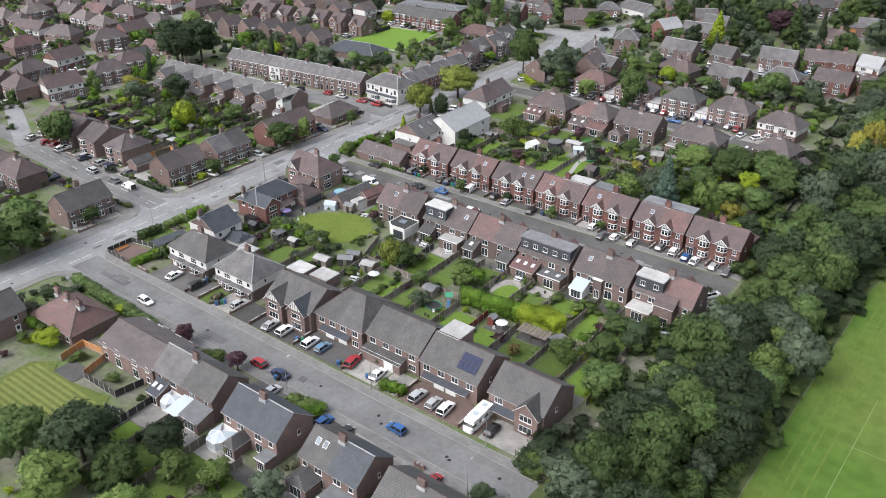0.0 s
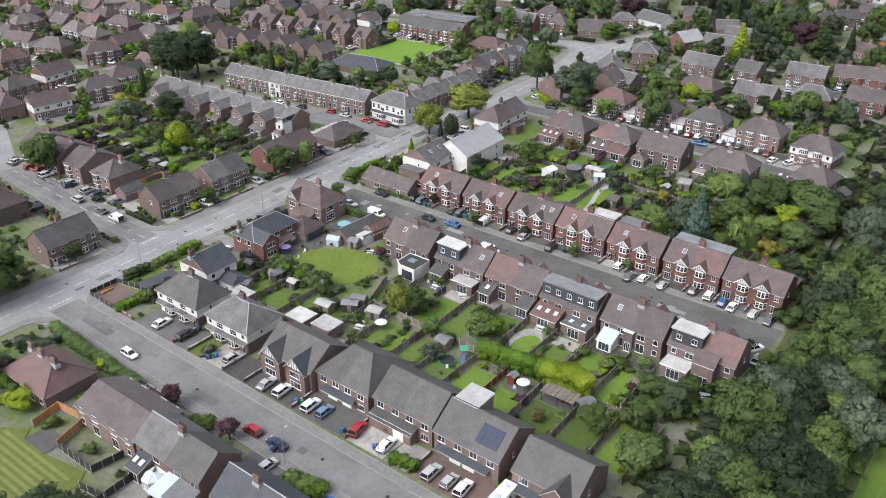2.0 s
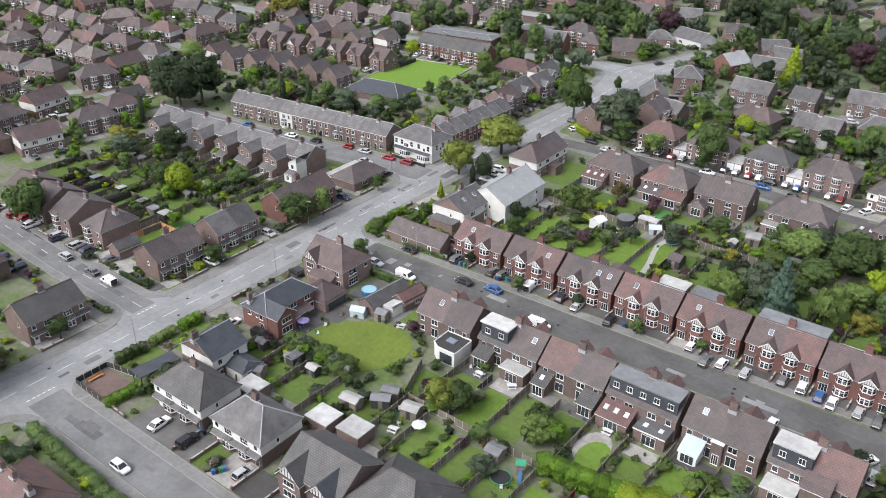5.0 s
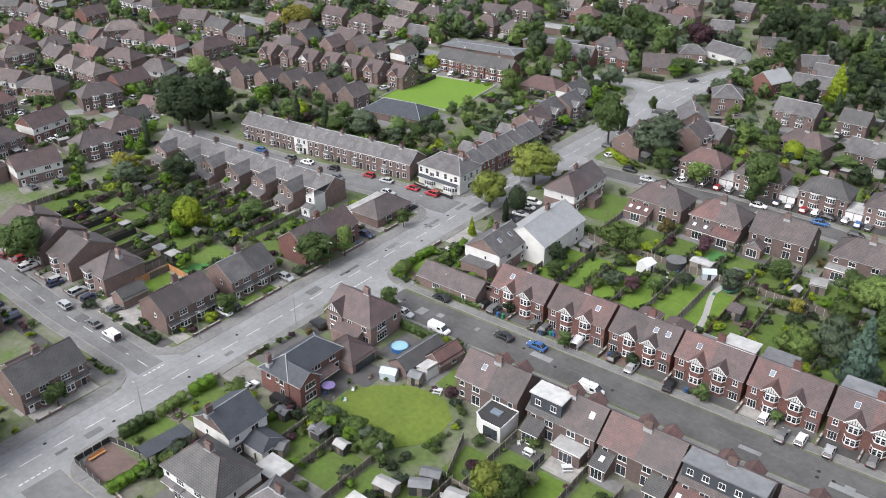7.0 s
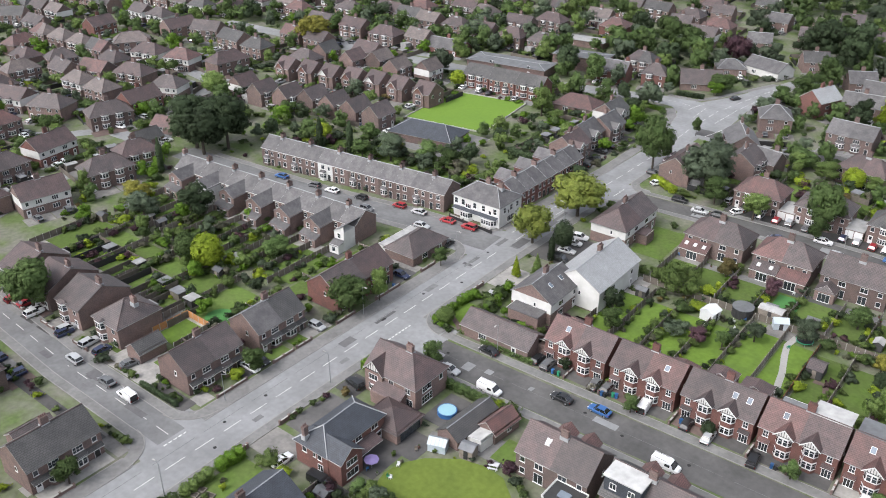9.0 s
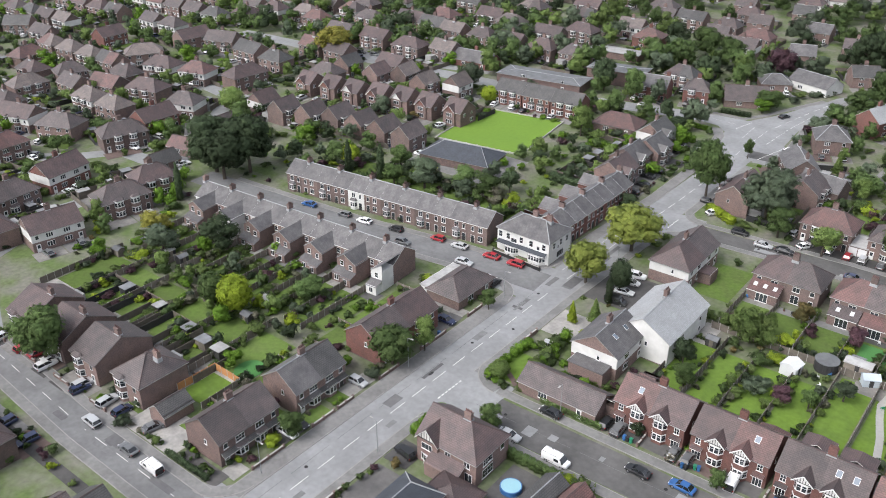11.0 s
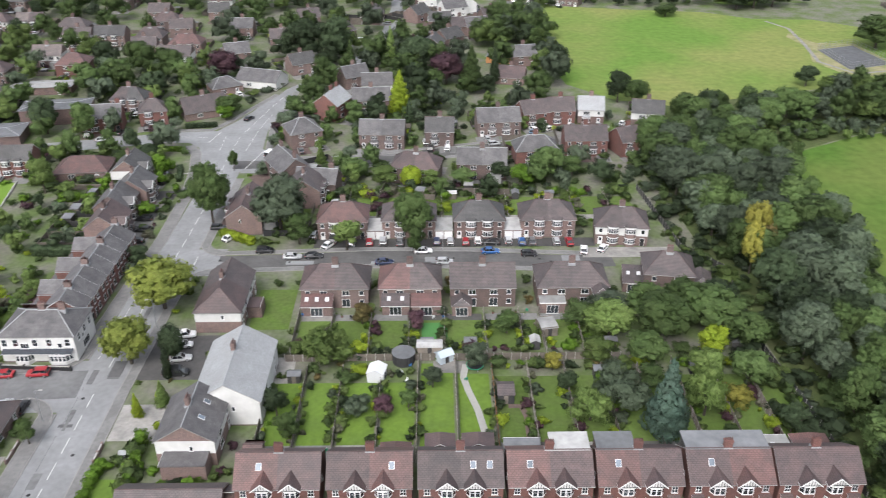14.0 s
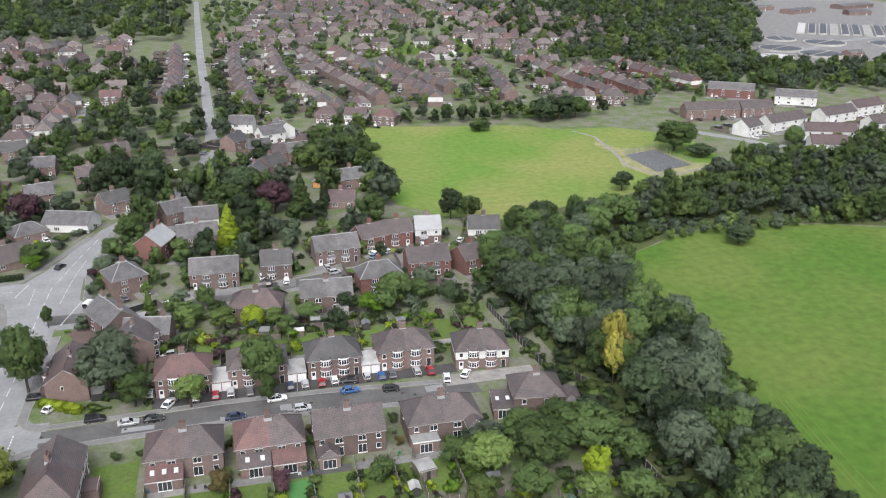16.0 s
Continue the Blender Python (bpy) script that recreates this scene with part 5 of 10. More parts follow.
def strip(name, pts, width, z, mat, off=0.0, **kw):
    """A band of even width along a line of points."""
    pts = [Vector((*p, 0)) for p in pts]
    left, right = [], []
    for i, p in enumerate(pts):
        d = (pts[min(i + 1, len(pts) - 1)] - pts[max(i - 1, 0)]).normalized()
        n = Vector((-d.y, d.x, 0)) * (width / 2)
        shift = Vector((-d.y, d.x, 0)) * off
        left.append(p + n + shift), right.append(p - n + shift)
    b = Build()
    for i in range(len(pts) - 1):
        a, c, d, e = right[i], right[i + 1], left[i + 1], left[i]
        b.face([(a.x, a.y, z), (c.x, c.y, z), (d.x, d.y, z), (e.x, e.y, z)])
        b.face([(a.x, a.y, 0), (c.x, c.y, 0), (c.x, c.y, z), (a.x, a.y, z)])
        b.face([(d.x, d.y, 0), (e.x, e.y, 0), (e.x, e.y, z), (d.x, d.y, z)])
    ob = new(name, b.mesh(name, [M[mat]]))
    return tagged(ob, kw.get("label", ""), kw.get("category", name.split("_")[0]), "", "structure")


def dashes(pts, length, gap, width=0.12, mat="paint", z=0.045):
    """Broken lines painted along a road."""
    b = Build()
    carry = 0.0
    for (x0, y0), (x1, y1) in zip(pts, pts[1:]):
        L = math.hypot(x1 - x0, y1 - y0)
        u = ((x1 - x0) / L, (y1 - y0) / L)
        s = carry
        while s < L:
            e = min(L, s + length)
            n = (-u[1] * width / 2, u[0] * width / 2)
            a, c = (x0 + u[0] * s, y0 + u[1] * s), (x0 + u[0] * e, y0 + u[1] * e)
            b.prism([(a[0] - n[0], a[1] - n[1]), (c[0] - n[0], c[1] - n[1]), (c[0] + n[0], c[1] + n[1]), (a[0] + n[0], a[1] + n[1])], z - 0.004, z, 0)
            s += length + gap
        carry = s - L
    ob = new("road_marking", b.mesh("road_marking", [M[mat]]))
    return tagged(ob, "worn painted road line", "road marking", "", "structure")



RAW = {
    "wood": [leaf_mesh("w", broad_lobes(s + 20, 10, 4.4, 5.6, 4.2, 2.0), 180, 1.2, s, raw=True) for s in range(5)],
    "garden": [leaf_mesh("w", broad_lobes(s + 30, 8, 3.9, 5.6, 4.2, 2.2), 120, 1.5, s, raw=True) for s in range(5)],
    "bush": [leaf_mesh("w", broad_lobes(s + 50, 3, 4.2, 4.0, 4.4, 3.0), 46, 2.2, s, raw=True) for s in range(4)],
}
RAW["wood_far"] = [leaf_mesh("w", broad_lobes(s + 20, 9, 4.4, 5.6, 4.2, 2.1), 120, 1.3, s, raw=True) for s in range(5)]
RAW["garden_far"] = [leaf_mesh("w", broad_lobes(s + 30, 5, 3.9, 5.6, 4.2, 2.5), 84, 1.5, s, raw=True) for s in range(5)]
RAW["bush_far"] = [leaf_mesh("w", broad_lobes(s + 50, 2, 4.2, 4.0, 4.4, 3.2), 22, 3.2, s, raw=True) for s in range(4)]
PILE = {}


def heap(pile, kind, x, y, h, spread, mat):
    """Adds one plant to a joined mass of planting."""
    v, f, nv = plant_rng.choice(RAW[kind + ("_far" if y > 400 or x < -290 or (kind == "bush" and y > 290) else "")])
    a = plant_rng.uniform(0, 6.2832)
    c, q, k, s = math.cos(a), math.sin(a), spread / 8.4, h / 10
    w = np.stack([x + k * (v[:, 0] * c - v[:, 1] * q), y + k * (v[:, 0] * q + v[:, 1] * c), v[:, 2] * s - 0.02 * h], 1)
    nw = np.stack([nv[:, 0] * c - nv[:, 1] * q, nv[:, 0] * q + nv[:, 1] * c, nv[:, 2]], 1)
    PILE.setdefault(pile, []).append((w, f, nw, mat))


def merge(objs, name, label, category):
    """Joins far things that cannot be told apart into one mass."""
    V, Lp, tot, slot, uvs, mats, base = [], [], [], [], [], [], 0
    for o in objs:
        if o.type != "MESH":
            continue
        m, p = o.matrix_basis.copy(), o.parent
        while p:
            m, p = p.matrix_basis @ m, p.parent
        me = o.data
        v = np.empty(len(me.vertices) * 3, np.float32)
        me.vertices.foreach_get("co", v)
        v = v.reshape(-1, 3) @ np.array(m.to_3x3()).T.astype(np.float32) + np.array(m.translation, np.float32)
        ix, tt, mi = np.empty(len(me.loops), np.int32), np.empty(len(me.polygons), np.int32), np.empty(len(me.polygons), np.int32)
        me.loops.foreach_get("vertex_index", ix), me.polygons.foreach_get("loop_total", tt), me.polygons.foreach_get("material_index", mi)
        uv = np.zeros(len(me.loops) * 2, np.float32)
        if me.uv_layers:
            me.uv_layers[0].data.foreach_get("uv", uv)
        table = []
        for mt in me.materials:
            if mt not in mats:
                mats.append(mt)
            table.append(mats.index(mt))
        V.append(v), Lp.append(ix + base), tot.append(tt), slot.append(np.array(table, np.int32)[np.minimum(mi, len(table) - 1)]), uvs.append(uv)
        base += len(v)
    V, Lp, tot, slot, uvs = np.vstack(V), np.concatenate(Lp), np.concatenate(tot), np.concatenate(slot), np.concatenate(uvs)
    me = bpy.data.meshes.new(name)
    me.vertices.add(len(V)), me.loops.add(len(Lp)), me.polygons.add(len(tot))
    me.vertices.foreach_set("co", V.ravel())
    me.loops.foreach_set("vertex_index", Lp)
    me.polygons.foreach_set("loop_start", np.concatenate([[0], np.cumsum(tot)[:-1]]).astype(np.int32))
    me.polygons.foreach_set("material_index", slot)
    layer = me.uv_layers.new(name="UVMap")
    layer.data.foreach_set("uv", uvs)
    for mt in mats:
        me.materials.append(mt)
    me.update(calc_edges=True)
    me.validate()
    bpy.data.batch_remove(objs)
    return tagged(new(name, me), label, category, "", "stuff")


def made(n):
    return list(scene.collection.objects)[n:]


# ---- ground and streets ----
g = Build()
g.face([(-4000, -3000, 0), (4000, -3000, 0), (4000, 5000, 0), (-4000, 5000, 0)])
tagged(new("ground", g.mesh("ground", [M["grass"]])), "rough mixed garden ground", "ground", "", "structure")
MAIN = [(-185.2, 20), (-185.2, 120), (-184.9, 215), (-184.0, 245), (-182.5, 275), (-182.0, 300), (-182.6, 322), (-182.4, 345), (-177.4, 371), (-174.4, 384)]
MAIN_NORTH = [(-176.4, 376), (-172, 392), (-154, 421), (-141, 460), (-138, 520), (-142, 640), (-147, 775), (-152, 960), (-158, 1200)]
strip("road_main", MAIN, 9.4, 0.03, "asphalt", label="wide grey asphalt main road", category="road")
strip("road_main_north", MAIN_NORTH, 5.6, 0.027, "asphalt", label="grey asphalt road between trees", category="road")
strip("road_south", [(-179, 91.5), (-120, 91.0), (-52, 90.0)], 7.0, 0.034, "asphalt_side", label="grey asphalt side street", category="road")
strip("road_middle", [(-171, 171.0), (-150, 171.2), (-120, 172.0), (-50, 172.4)], 8.6, 0.034, "asphalt_worn", label="grey asphalt side street", category="road")
strip("road_west", [(-191, 121.6), (-225, 121.9), (-262, 124.2), (-320, 128)], 5.8, 0.034, "asphalt_side", label="grey asphalt side street", category="road")
strip("road_terrace", [(-188, 216.0), (-212, 214.5), (-245, 209.5), (-300, 206)], 8.6, 0.034, "asphalt_side", label="grey asphalt terrace street", category="road")
strip("road_north", [(-172, 262.7), (-160, 263.0), (-135, 264.8), (-112, 264.2), (-90, 262), (-77, 263)], 6.6, 0.034, "asphalt_worn", label="grey asphalt cul-de-sac", category="road")
strip("road_upper", [(-180, 322), (-144, 323.5), (-117, 331), (-85, 339), (-56, 352)], 6.0, 0.034, "asphalt_worn", label="grey asphalt cul-de-sac", category="road")
strip("road_school", [(-187, 343.5), (-205, 345), (-226, 340), (-260, 333), (-340, 326), (-420, 322)], 8.5, 0.036, "asphalt", label="grey asphalt street", category="road")
strip("road_estate", [(-262, 123.5), (-300, 140), (-312, 170), (-310, 187), (-309, 204), (-322, 216), (-337, 241), (-350, 258), (-372, 262), (-409, 273), (-470, 280)], 6.0, 0.038, "asphalt", label="curving grey estate road", category="road")
strip("road_estate_west", [(-312, 204), (-335, 203), (-344, 190), (-356, 181), (-400, 175), (-470, 165)], 6.0, 0.042, "asphalt", label="curving grey estate road", category="road")
strip("road_crescent", [(-276, 266), (-277, 276), (-300, 268), (-345, 262)], 5.5, 0.04, "asphalt", label="grey estate road", category="road")
strip("road_lane", [(-293, 342), (-325, 333), (-368, 328)], 5.5, 0.044, "asphalt", label="grey lane", category="road")
# pavements, one kerb high
for k, (pts, wd) in enumerate((
        ([(-191.4, 20), (-191.4, 113)], 3.0), ([(-191.4, 128), (-191.1, 207)], 3.0), ([(-191.0, 224), (-190.2, 245), (-188.7, 275), (-188.9, 300), (-190.8, 318), (-193.4, 331), (-197, 337.6)], 3.0),
        ([(-179.5, 20), (-179.5, 84)], 1.9), ([(-179.5, 99), (-179.3, 163)], 1.9), ([(-179.3, 179), (-179.2, 215), (-178.3, 245), (-177.4, 256)], 1.9), ([(-176.9, 270), (-176.6, 290), (-176.2, 312)], 2.0), ([(-204, 350.9), (-193, 351.4), (-188.2, 360), (-182.2, 375), (-177, 387)], 1.8), ([(-171.4, 333), (-173.2, 352), (-171.2, 374), (-170.4, 390)], 1.8),
        ([(-173, 95.9), (-52, 94.6)], 1.9), ([(-173, 86.7), (-52, 85.6)], 1.9),
        ([(-173, 177.0), (-50, 178.4)], 1.9), ([(-173, 165.3), (-50, 166.8)], 1.9),
        ([(-195, 125.5), (-225, 125.8), (-262, 128.1)], 1.8), ([(-195, 117.7), (-225, 118.0), (-262, 120.3)], 1.8),
        ([(-195, 220.8), (-212, 219.6), (-245, 214.7), (-290, 211.5)], 1.8), ([(-195, 210.6), (-212, 209.2), (-245, 204.4), (-290, 201)], 1.8),
        ([(-172, 267.3), (-135, 269.0), (-112, 268.4), (-84, 266.2)], 1.6), ([(-172, 258.6), (-135, 260.6), (-112, 260.0), (-84, 257.8)], 1.6),
        ([(-170, 317.8), (-144, 319.3), (-117, 326.8), (-85, 334.8)], 1.5), ([(-172, 327), (-146, 327.6), (-119, 335), (-87, 343)], 1.5))):
    strip("pavement_%d" % (k + 1), pts, wd, 0.12, "pavement", label="grey pavement with a raised kerb", category="pavement")
    for s in (-1, 1):
        strip("kerb_%d" % (2 * k + (s + 1) // 2 + 1), pts, 0.16, 0.13, "kerb", s * (wd / 2 + 0.06), label="row of pale kerb stones", category="kerb")
for k, (x0, x1, y0, y1) in enumerate(((-181, -173, 84, 98.5), (-181, -170.9, 163, 179.5), (-196, -189, 114.5, 128.5), (-196, -189, 207.5, 223.5), (-179.5, -171, 256.5, 269.5), (-177, -168, 316, 329), (-192, -186, 338, 349))):
    rect("road_apron_%d" % (k + 1), x0, x1, y0, y1, 0.02, "asphalt", label="grey asphalt at the junction", category="road")
sheet("road_junction", [(-205.5, 341), (-197.5, 340), (-193.6, 336), (-191.2, 326), (-188.4, 302), (-177.4, 302), (-177.4, 317), (-172, 321.5), (-169.5, 329), (-173.6, 335), (-174.5, 350), (-172.4, 374), (-171.5, 390), (-176, 386), (-180.8, 374), (-186.6, 359), (-191, 350.5), (-205.5, 349.5)], 0.028, "asphalt", label="wide grey asphalt junction", category="road")
patch_rng = random.Random(8)
for k in range(46):
    line = ((-176, 90.6, -56, 90), (-172, 171.5, -54, 172), (-187, 100, -186.6, 240), (-182.8, 60, -182.6, 250), (-172, 263, -84, 263), (-196, 121.7, -255, 123.4))[k % 6]
    t = patch_rng.random()
    x, y = line[0] + (line[2] - line[0]) * t, line[1] + (line[3] - line[1]) * t + patch_rng.uniform(-1.5, 1.5)
    a, c = patch_rng.uniform(0.3, 1.3), patch_rng.uniform(0.4, 3.4)
    rect("road_patch_%d" % (k + 1), x - (c if k % 6 not in (2, 3) else a), x + (c if k % 6 not in (2, 3) else a), y - (a if k % 6 not in (2, 3) else c), y + (a if k % 6 not in (2, 3) else c), 0.048 + 0.0005 * k, ("tarmac_patch", "asphalt", "tarmac_patch")[k % 3], label="mended patch of mended asphalt", category="road patch")
# rounded kerbs at the junctions
for k, (cx, cy, sx, sy) in enumerate(((-179.5, 95.9, 1, 1), (-179.5, 86.7, 1, -1), (-179.3, 177.0, 1, 1), (-179.3, 165.3, 1, -1), (-177.0, 267.3, 1, 1), (-177.4, 258.6, 1, -1), (-191.4, 125.5, -1, 1), (-191.4, 117.7, -1, -1), (-191.0, 220.8, -1, 1), (-191.1, 210.6, -1, -1))):
    arc = [(cx + sx * 6.0 * (1 - math.cos(1.5708 * i / 8)), cy + sy * 6.0 * (1 - math.sin(1.5708 * i / 8))) for i in range(9)]
    strip("pavement_corner_%d" % (k + 1), arc, 2.3, 0.125, "pavement", label="rounded pavement corner with a raised kerb", category="pavement")
    strip("kerb_corner_%d" % (k + 1), arc, 0.16, 0.135, "kerb", (1.2 if sx * sy > 0 else -1.2) * -1, label="curved row of kerb stones", category="kerb")
# manhole covers and sealed seams
lid_rng = random.Random(5)
lid = Build()
lid.tube(0, 0, 0, 0.012, 0.34, 0.34, 0, 10)
lid_mesh = lid.mesh("manhole_cover", [M["rubber"]])
for k in range(34):
    x0, y0, x1, y1 = ((-170, 90.6, -56, 90), (-170, 171.3, -54, 172.2), (-187, 70, -186, 260), (-182.6, 70, -182.6, 250), (-172, 263.4, -90, 263))[k % 5]
    t = lid_rng.random()
    thing("manhole_cover", x0 + (x1 - x0) * t, y0 + (y1 - y0) * t + lid_rng.uniform(-1, 1), 0, "round dark iron manhole cover in the road", "manhole cover", "manhole covers", "", 0.085, lid_mesh)
for pts in ([(-176, 91.3), (-120, 90.8), (-54, 89.9)], [(-174, 171.1), (-120, 172.1), (-54, 172.5)], [(-187.6, 60), (-187.3, 215)], [(-174, 263.1), (-135, 264.9), (-112, 264.3), (-90, 262.2)]):
    dashes(pts, 9.0, 2.0, 0.07, "tarmac_patch", 0.044)
dashes([(-184.9, 60), (-184.8, 120), (-184.7, 215), (-184.0, 245), (-182.5, 275), (-182.0, 300)], 4.0, 2.2, 0.16)
dashes([(-182.2, 300), (-183.0, 322), (-182.6, 345), (-177.4, 371), (-174.4, 384)], 4.0, 2.2, 0.16)
dashes([(-191.6, 340.6), (-189.6, 349.6)], 0.7, 0.35, 0.3)
dashes([(-193, 344.8), (-205, 345.6), (-226, 340.4)], 3.0, 2.5, 0.14)
dashes([(-176.2, 319), (-172.8, 333.4)], 0.7, 0.35, 0.3)
dashes([(-178.6, 333), (-177.6, 350), (-175.6, 366)], 3.0, 0.8, 0.14)
dashes([(-186.8, 334), (-187.2, 346)], 2.0, 1.2, 0.14)
dashes([(-187.6, 224), (-186.6, 256)], 1.0, 0.5, 0.14)
dashes([(-190.0, 119.2), (-190.0, 124.0)], 0.7, 0.35, 0.3)
dashes([(-180.6, 88.6), (-180.6, 94.2)], 0.7, 0.35, 0.3)
dashes([(-192, 121.6), (-225, 121.9), (-262, 124.2)], 3.5, 3.0, 0.14)
dashes([(-177.6, 259.8), (-177.5, 266)], 0.7, 0.35, 0.3)
dashes([(-180.6, 168), (-180.5, 175)], 0.7, 0.35, 0.3)
dashes([(-177, 95.0), (-170, 94.7), (-160, 94.6)], 30, 1, 0.1, "paint_yellow")

# ---- the park ----
sheet("field_near", [(-25, 30), (-25, 190), (-22, 215), (-18, 240), (-15, 262), (-17, 300), (-17, 318), (-11, 327), (16, 342), (30, 346), (50, 345), (72, 340), (95, 330), (170, 320), (300, 250), (300, 30)], 0.05, "field", label="broad mown green playing field", category="field")
sheet("field_far", [(-84, 478), (-74, 436), (-70, 397), (-55, 379), (-36, 372), (15, 387), (38, 395), (74, 408), (84, 432), (86, 470), (60, 492), (33, 494), (12, 508), (-23, 514), (-74, 526)], 0.05, "park", label="broad mown green park field", category="field")
sheet("verge", [(-58, 30), (-52, 100), (-48, 150), (-52, 230), (-56, 300), (-64, 340), (-50, 372), (15, 386), (40, 394), (74, 407), (96, 332), (72, 341), (50, 346), (30, 347), (16, 343), (-11, 328), (-17.4, 318), (-17.2, 300), (-15.2, 262), (-18.2, 240), (-22.2, 215), (-25.2, 190), (-25.2, 30)], 0.02, "rough_grass", label="rough grass under the trees", category="verge")
dashes([(-14.6, 60), (-13.6, 150), (-13.3, 205)], 200, 1, 0.1, "paint_faded", 0.06)
dashes([(-14.4, 134), (30, 133)], 100, 1, 0.1, "paint_faded", 0.066)

for k, off in enumerate((1.2, 3.0, 4.2, 6.4)):
    strip("mown_track_%d" % (k + 1), [(-23.5 + off, 60), (-23.2 + off, 130), (-23.0 + off, 185), (-19.6 + off, 214), (-15.6 + off, 240), (-12.8 + off, 262), (-14.6 + off, 300)], 0.4, 0.056, "mown", label="pale mown track in the grass", category="field")

# ---- the south street, north side ----
DRIVES = []


def drive(x0, x1, y0, y1, mat="drive_grey"):
    DRIVES.append(x0)
    z = 0.054 + 0.004 * (len(DRIVES) % 4)
    return rect("driveway", x0, x1, y0, y1, z, mat, label="%s in front of a house" % M[mat].name.replace("_", " "), category="driveway", kind="structure")


def lawn(x0, x1, y0, y1, mat="lawn", z=0.07):
    return rect("lawn", x0, x1, y0, y1, z, mat, label="small mown garden lawn", category="lawn", kind="structure")


house(-154.4, 107.9, 0, 13.4, 9.0, r=3.4, tiles=("tile_grey", "tile_grey"), wall="brick_dark", upper="render_white", front="low_bay", label="semi-detached pair with white rendered upper walls", canopy="slate")
house(-138.4, 108.2, 0, 12.4, 9.4, r=3.4, tiles=("slate", "slate"), wall="brick_dark", upper="render_white", front="low_bay", label="semi-detached pair with white rendered upper walls", canopy="slate")
h = house(-119.6, 107.6, 0, 13.0, 10.5, r=3.4, roof="gable", tiles=("tile_grey", "tile_grey"), wall="brick", front="none", label="pair with timbered street gables", chim=())
front_gable(h, -3.4, 5.0, 1.2, 5.0, 2.6, "tile_grey", "brick", "render_white", True)
front_gable(h, 3.4, 5.0, 1.2, 5.0, 2.6, "slate_dark", "brick", "render_white", True)
h = house(-106.4, 109.8, 0, 12.8, 12.4, r=3.9, roof="hip", ends=(4.0, 4.0), tiles=("tile_grey", "tile_grey"), front="none", label="modern brick pair with twin garages", chim=())
for xx in (-2.6, 1.0):
    garage_door(h, xx)
for xx in (-4.6, -1.6, 1.4, 4.6):
    window(h, "front", xx, 3.3, 1.5, 1.25, 2, 1)
window(h, "front", 4.6, 0.9, 1.6, 1.3, 3, 1), lean(h, -4.4, 3.4, -6.2, 1.5, 2.4, 2.9, "slate_dark")
h = house(-92.6, 109.7, 0, 13.2, 10.8, r=3.6, roof="gable", tiles=("tile_grey", "tile_grey"), front="none", label="modern brick pair with garage and porch", chim=())
for xx in (-5.0, -1.6, 1.6, 5.0):
    window(h, "front", xx, 3.3, 1.5, 1.25, 2, 1)
extension(h, -6.2, 3.4, -5.4, -7.4, 2.4, "flat", "brick", "tile_grey", doors=False)
lean(h, -6.4, 3.6, -5.4, 2.4, 2.45, 3.1, "tile_grey"), garage_door(h, 0.6, -7.42), window(h, "front", 5.0, 0.9, 1.6, 1.3, 3, 1)
h = house(-78.4, 109.0, 0, 13.2, 10.8, r=3.6, roof="gable", tiles=("tile_grey", "tile_grey"), front="none", label="modern brick pair with solar panels", chim=())
for xx in (-5.0, -1.6, 1.6, 5.0):
    window(h, "front", xx, 3.3, 1.5, 1.25, 2, 1)
for xx in (-2.2, 0.6):
    garage_door(h, xx)
lean(h, -5.6, 5.0, -5.4, 1.4, 2.4, 2.9, "slate_dark")
for i in range(4):
    for j in range(2):
        roof_light(h, 1.6 + i * 1.05, 0.34 + j * 0.27, "front", 10.8, 5.2, 3.6, "solar", 0.98, 1.6).name = "solar_panel"
dormer(h, -6.2, -1.6, 10.8, 5.2, 3.6, "felt_pale", "brick")
h = house(-63.4, 108.8, 0, 11.6, 10.4, r=3.5, roof="gable", tiles=("tile_grey",), units=1, front="none", label="modern brick house with a street gable", chim=())
front_gable(h, 3.0, 4.8, 1.4, 4.9, 2.3, "tile_grey", "brick", "brick", back=5.0)
window(h, "front", -3.6, 3.3, 1.7, 1.25, 3, 1), lean(h, -5.6, 0.6, -5.2, 1.6, 2.4, 3.0, "slate_dark")
for x0, x1, mt in ((-161, -148.5, "drive_grey"), (-147.5, -143, "drive_grey"), (-139, -133, "drive_pale"), (-132, -126.5, "drive_grey"), (-126, -114, "drive_grey"), (-113, -99.8, "drive_grey"), (-99.4, -91, "drive_pale"), (-90.6, -86, "drive_pale"), (-85, -71.6, "drive_red"), (-71, -67.2, "drive_red"), (-66.8, -57.5, "drive_pale")):
    drive(x0, x1, 96.9, 103.4, mt)
lawn(-143, -139.2, 97, 102)
hedge(-167.2, 96.9, -167.0, 104.2, 2.0, 2.0), hedge(-89.8, 97.6, -84.6, 98.4, 2.2, 1.9)

# ---- the south street, south side (gardens towards -y) ----
house(-155.5, 74.6, 180, 14.5, 10.5, e=3.0, r=3.4, roof="hip", tiles=("tile_red", "tile_red"), front="low", back="plain", label="red-tiled hipped bungalow with tall chimneys", chim=(-4, 0.5, 4), fine=False, name="bungalow")
house(-131.8, 76.2, 180, 17.0, 10.4, e=4.4, r=2.3, roof="gable", tiles=("tile_brown", "tile_brown"), front="flat", label="long low brown-tiled brick pair", chim=())
h = house(-114.7, 75.6, 180, 16.6, 8.6, r=3.2, roof="gable", tiles=("tile_grey", "slate"), front="flat", label="brick pair with grey roof and rear conservatories")
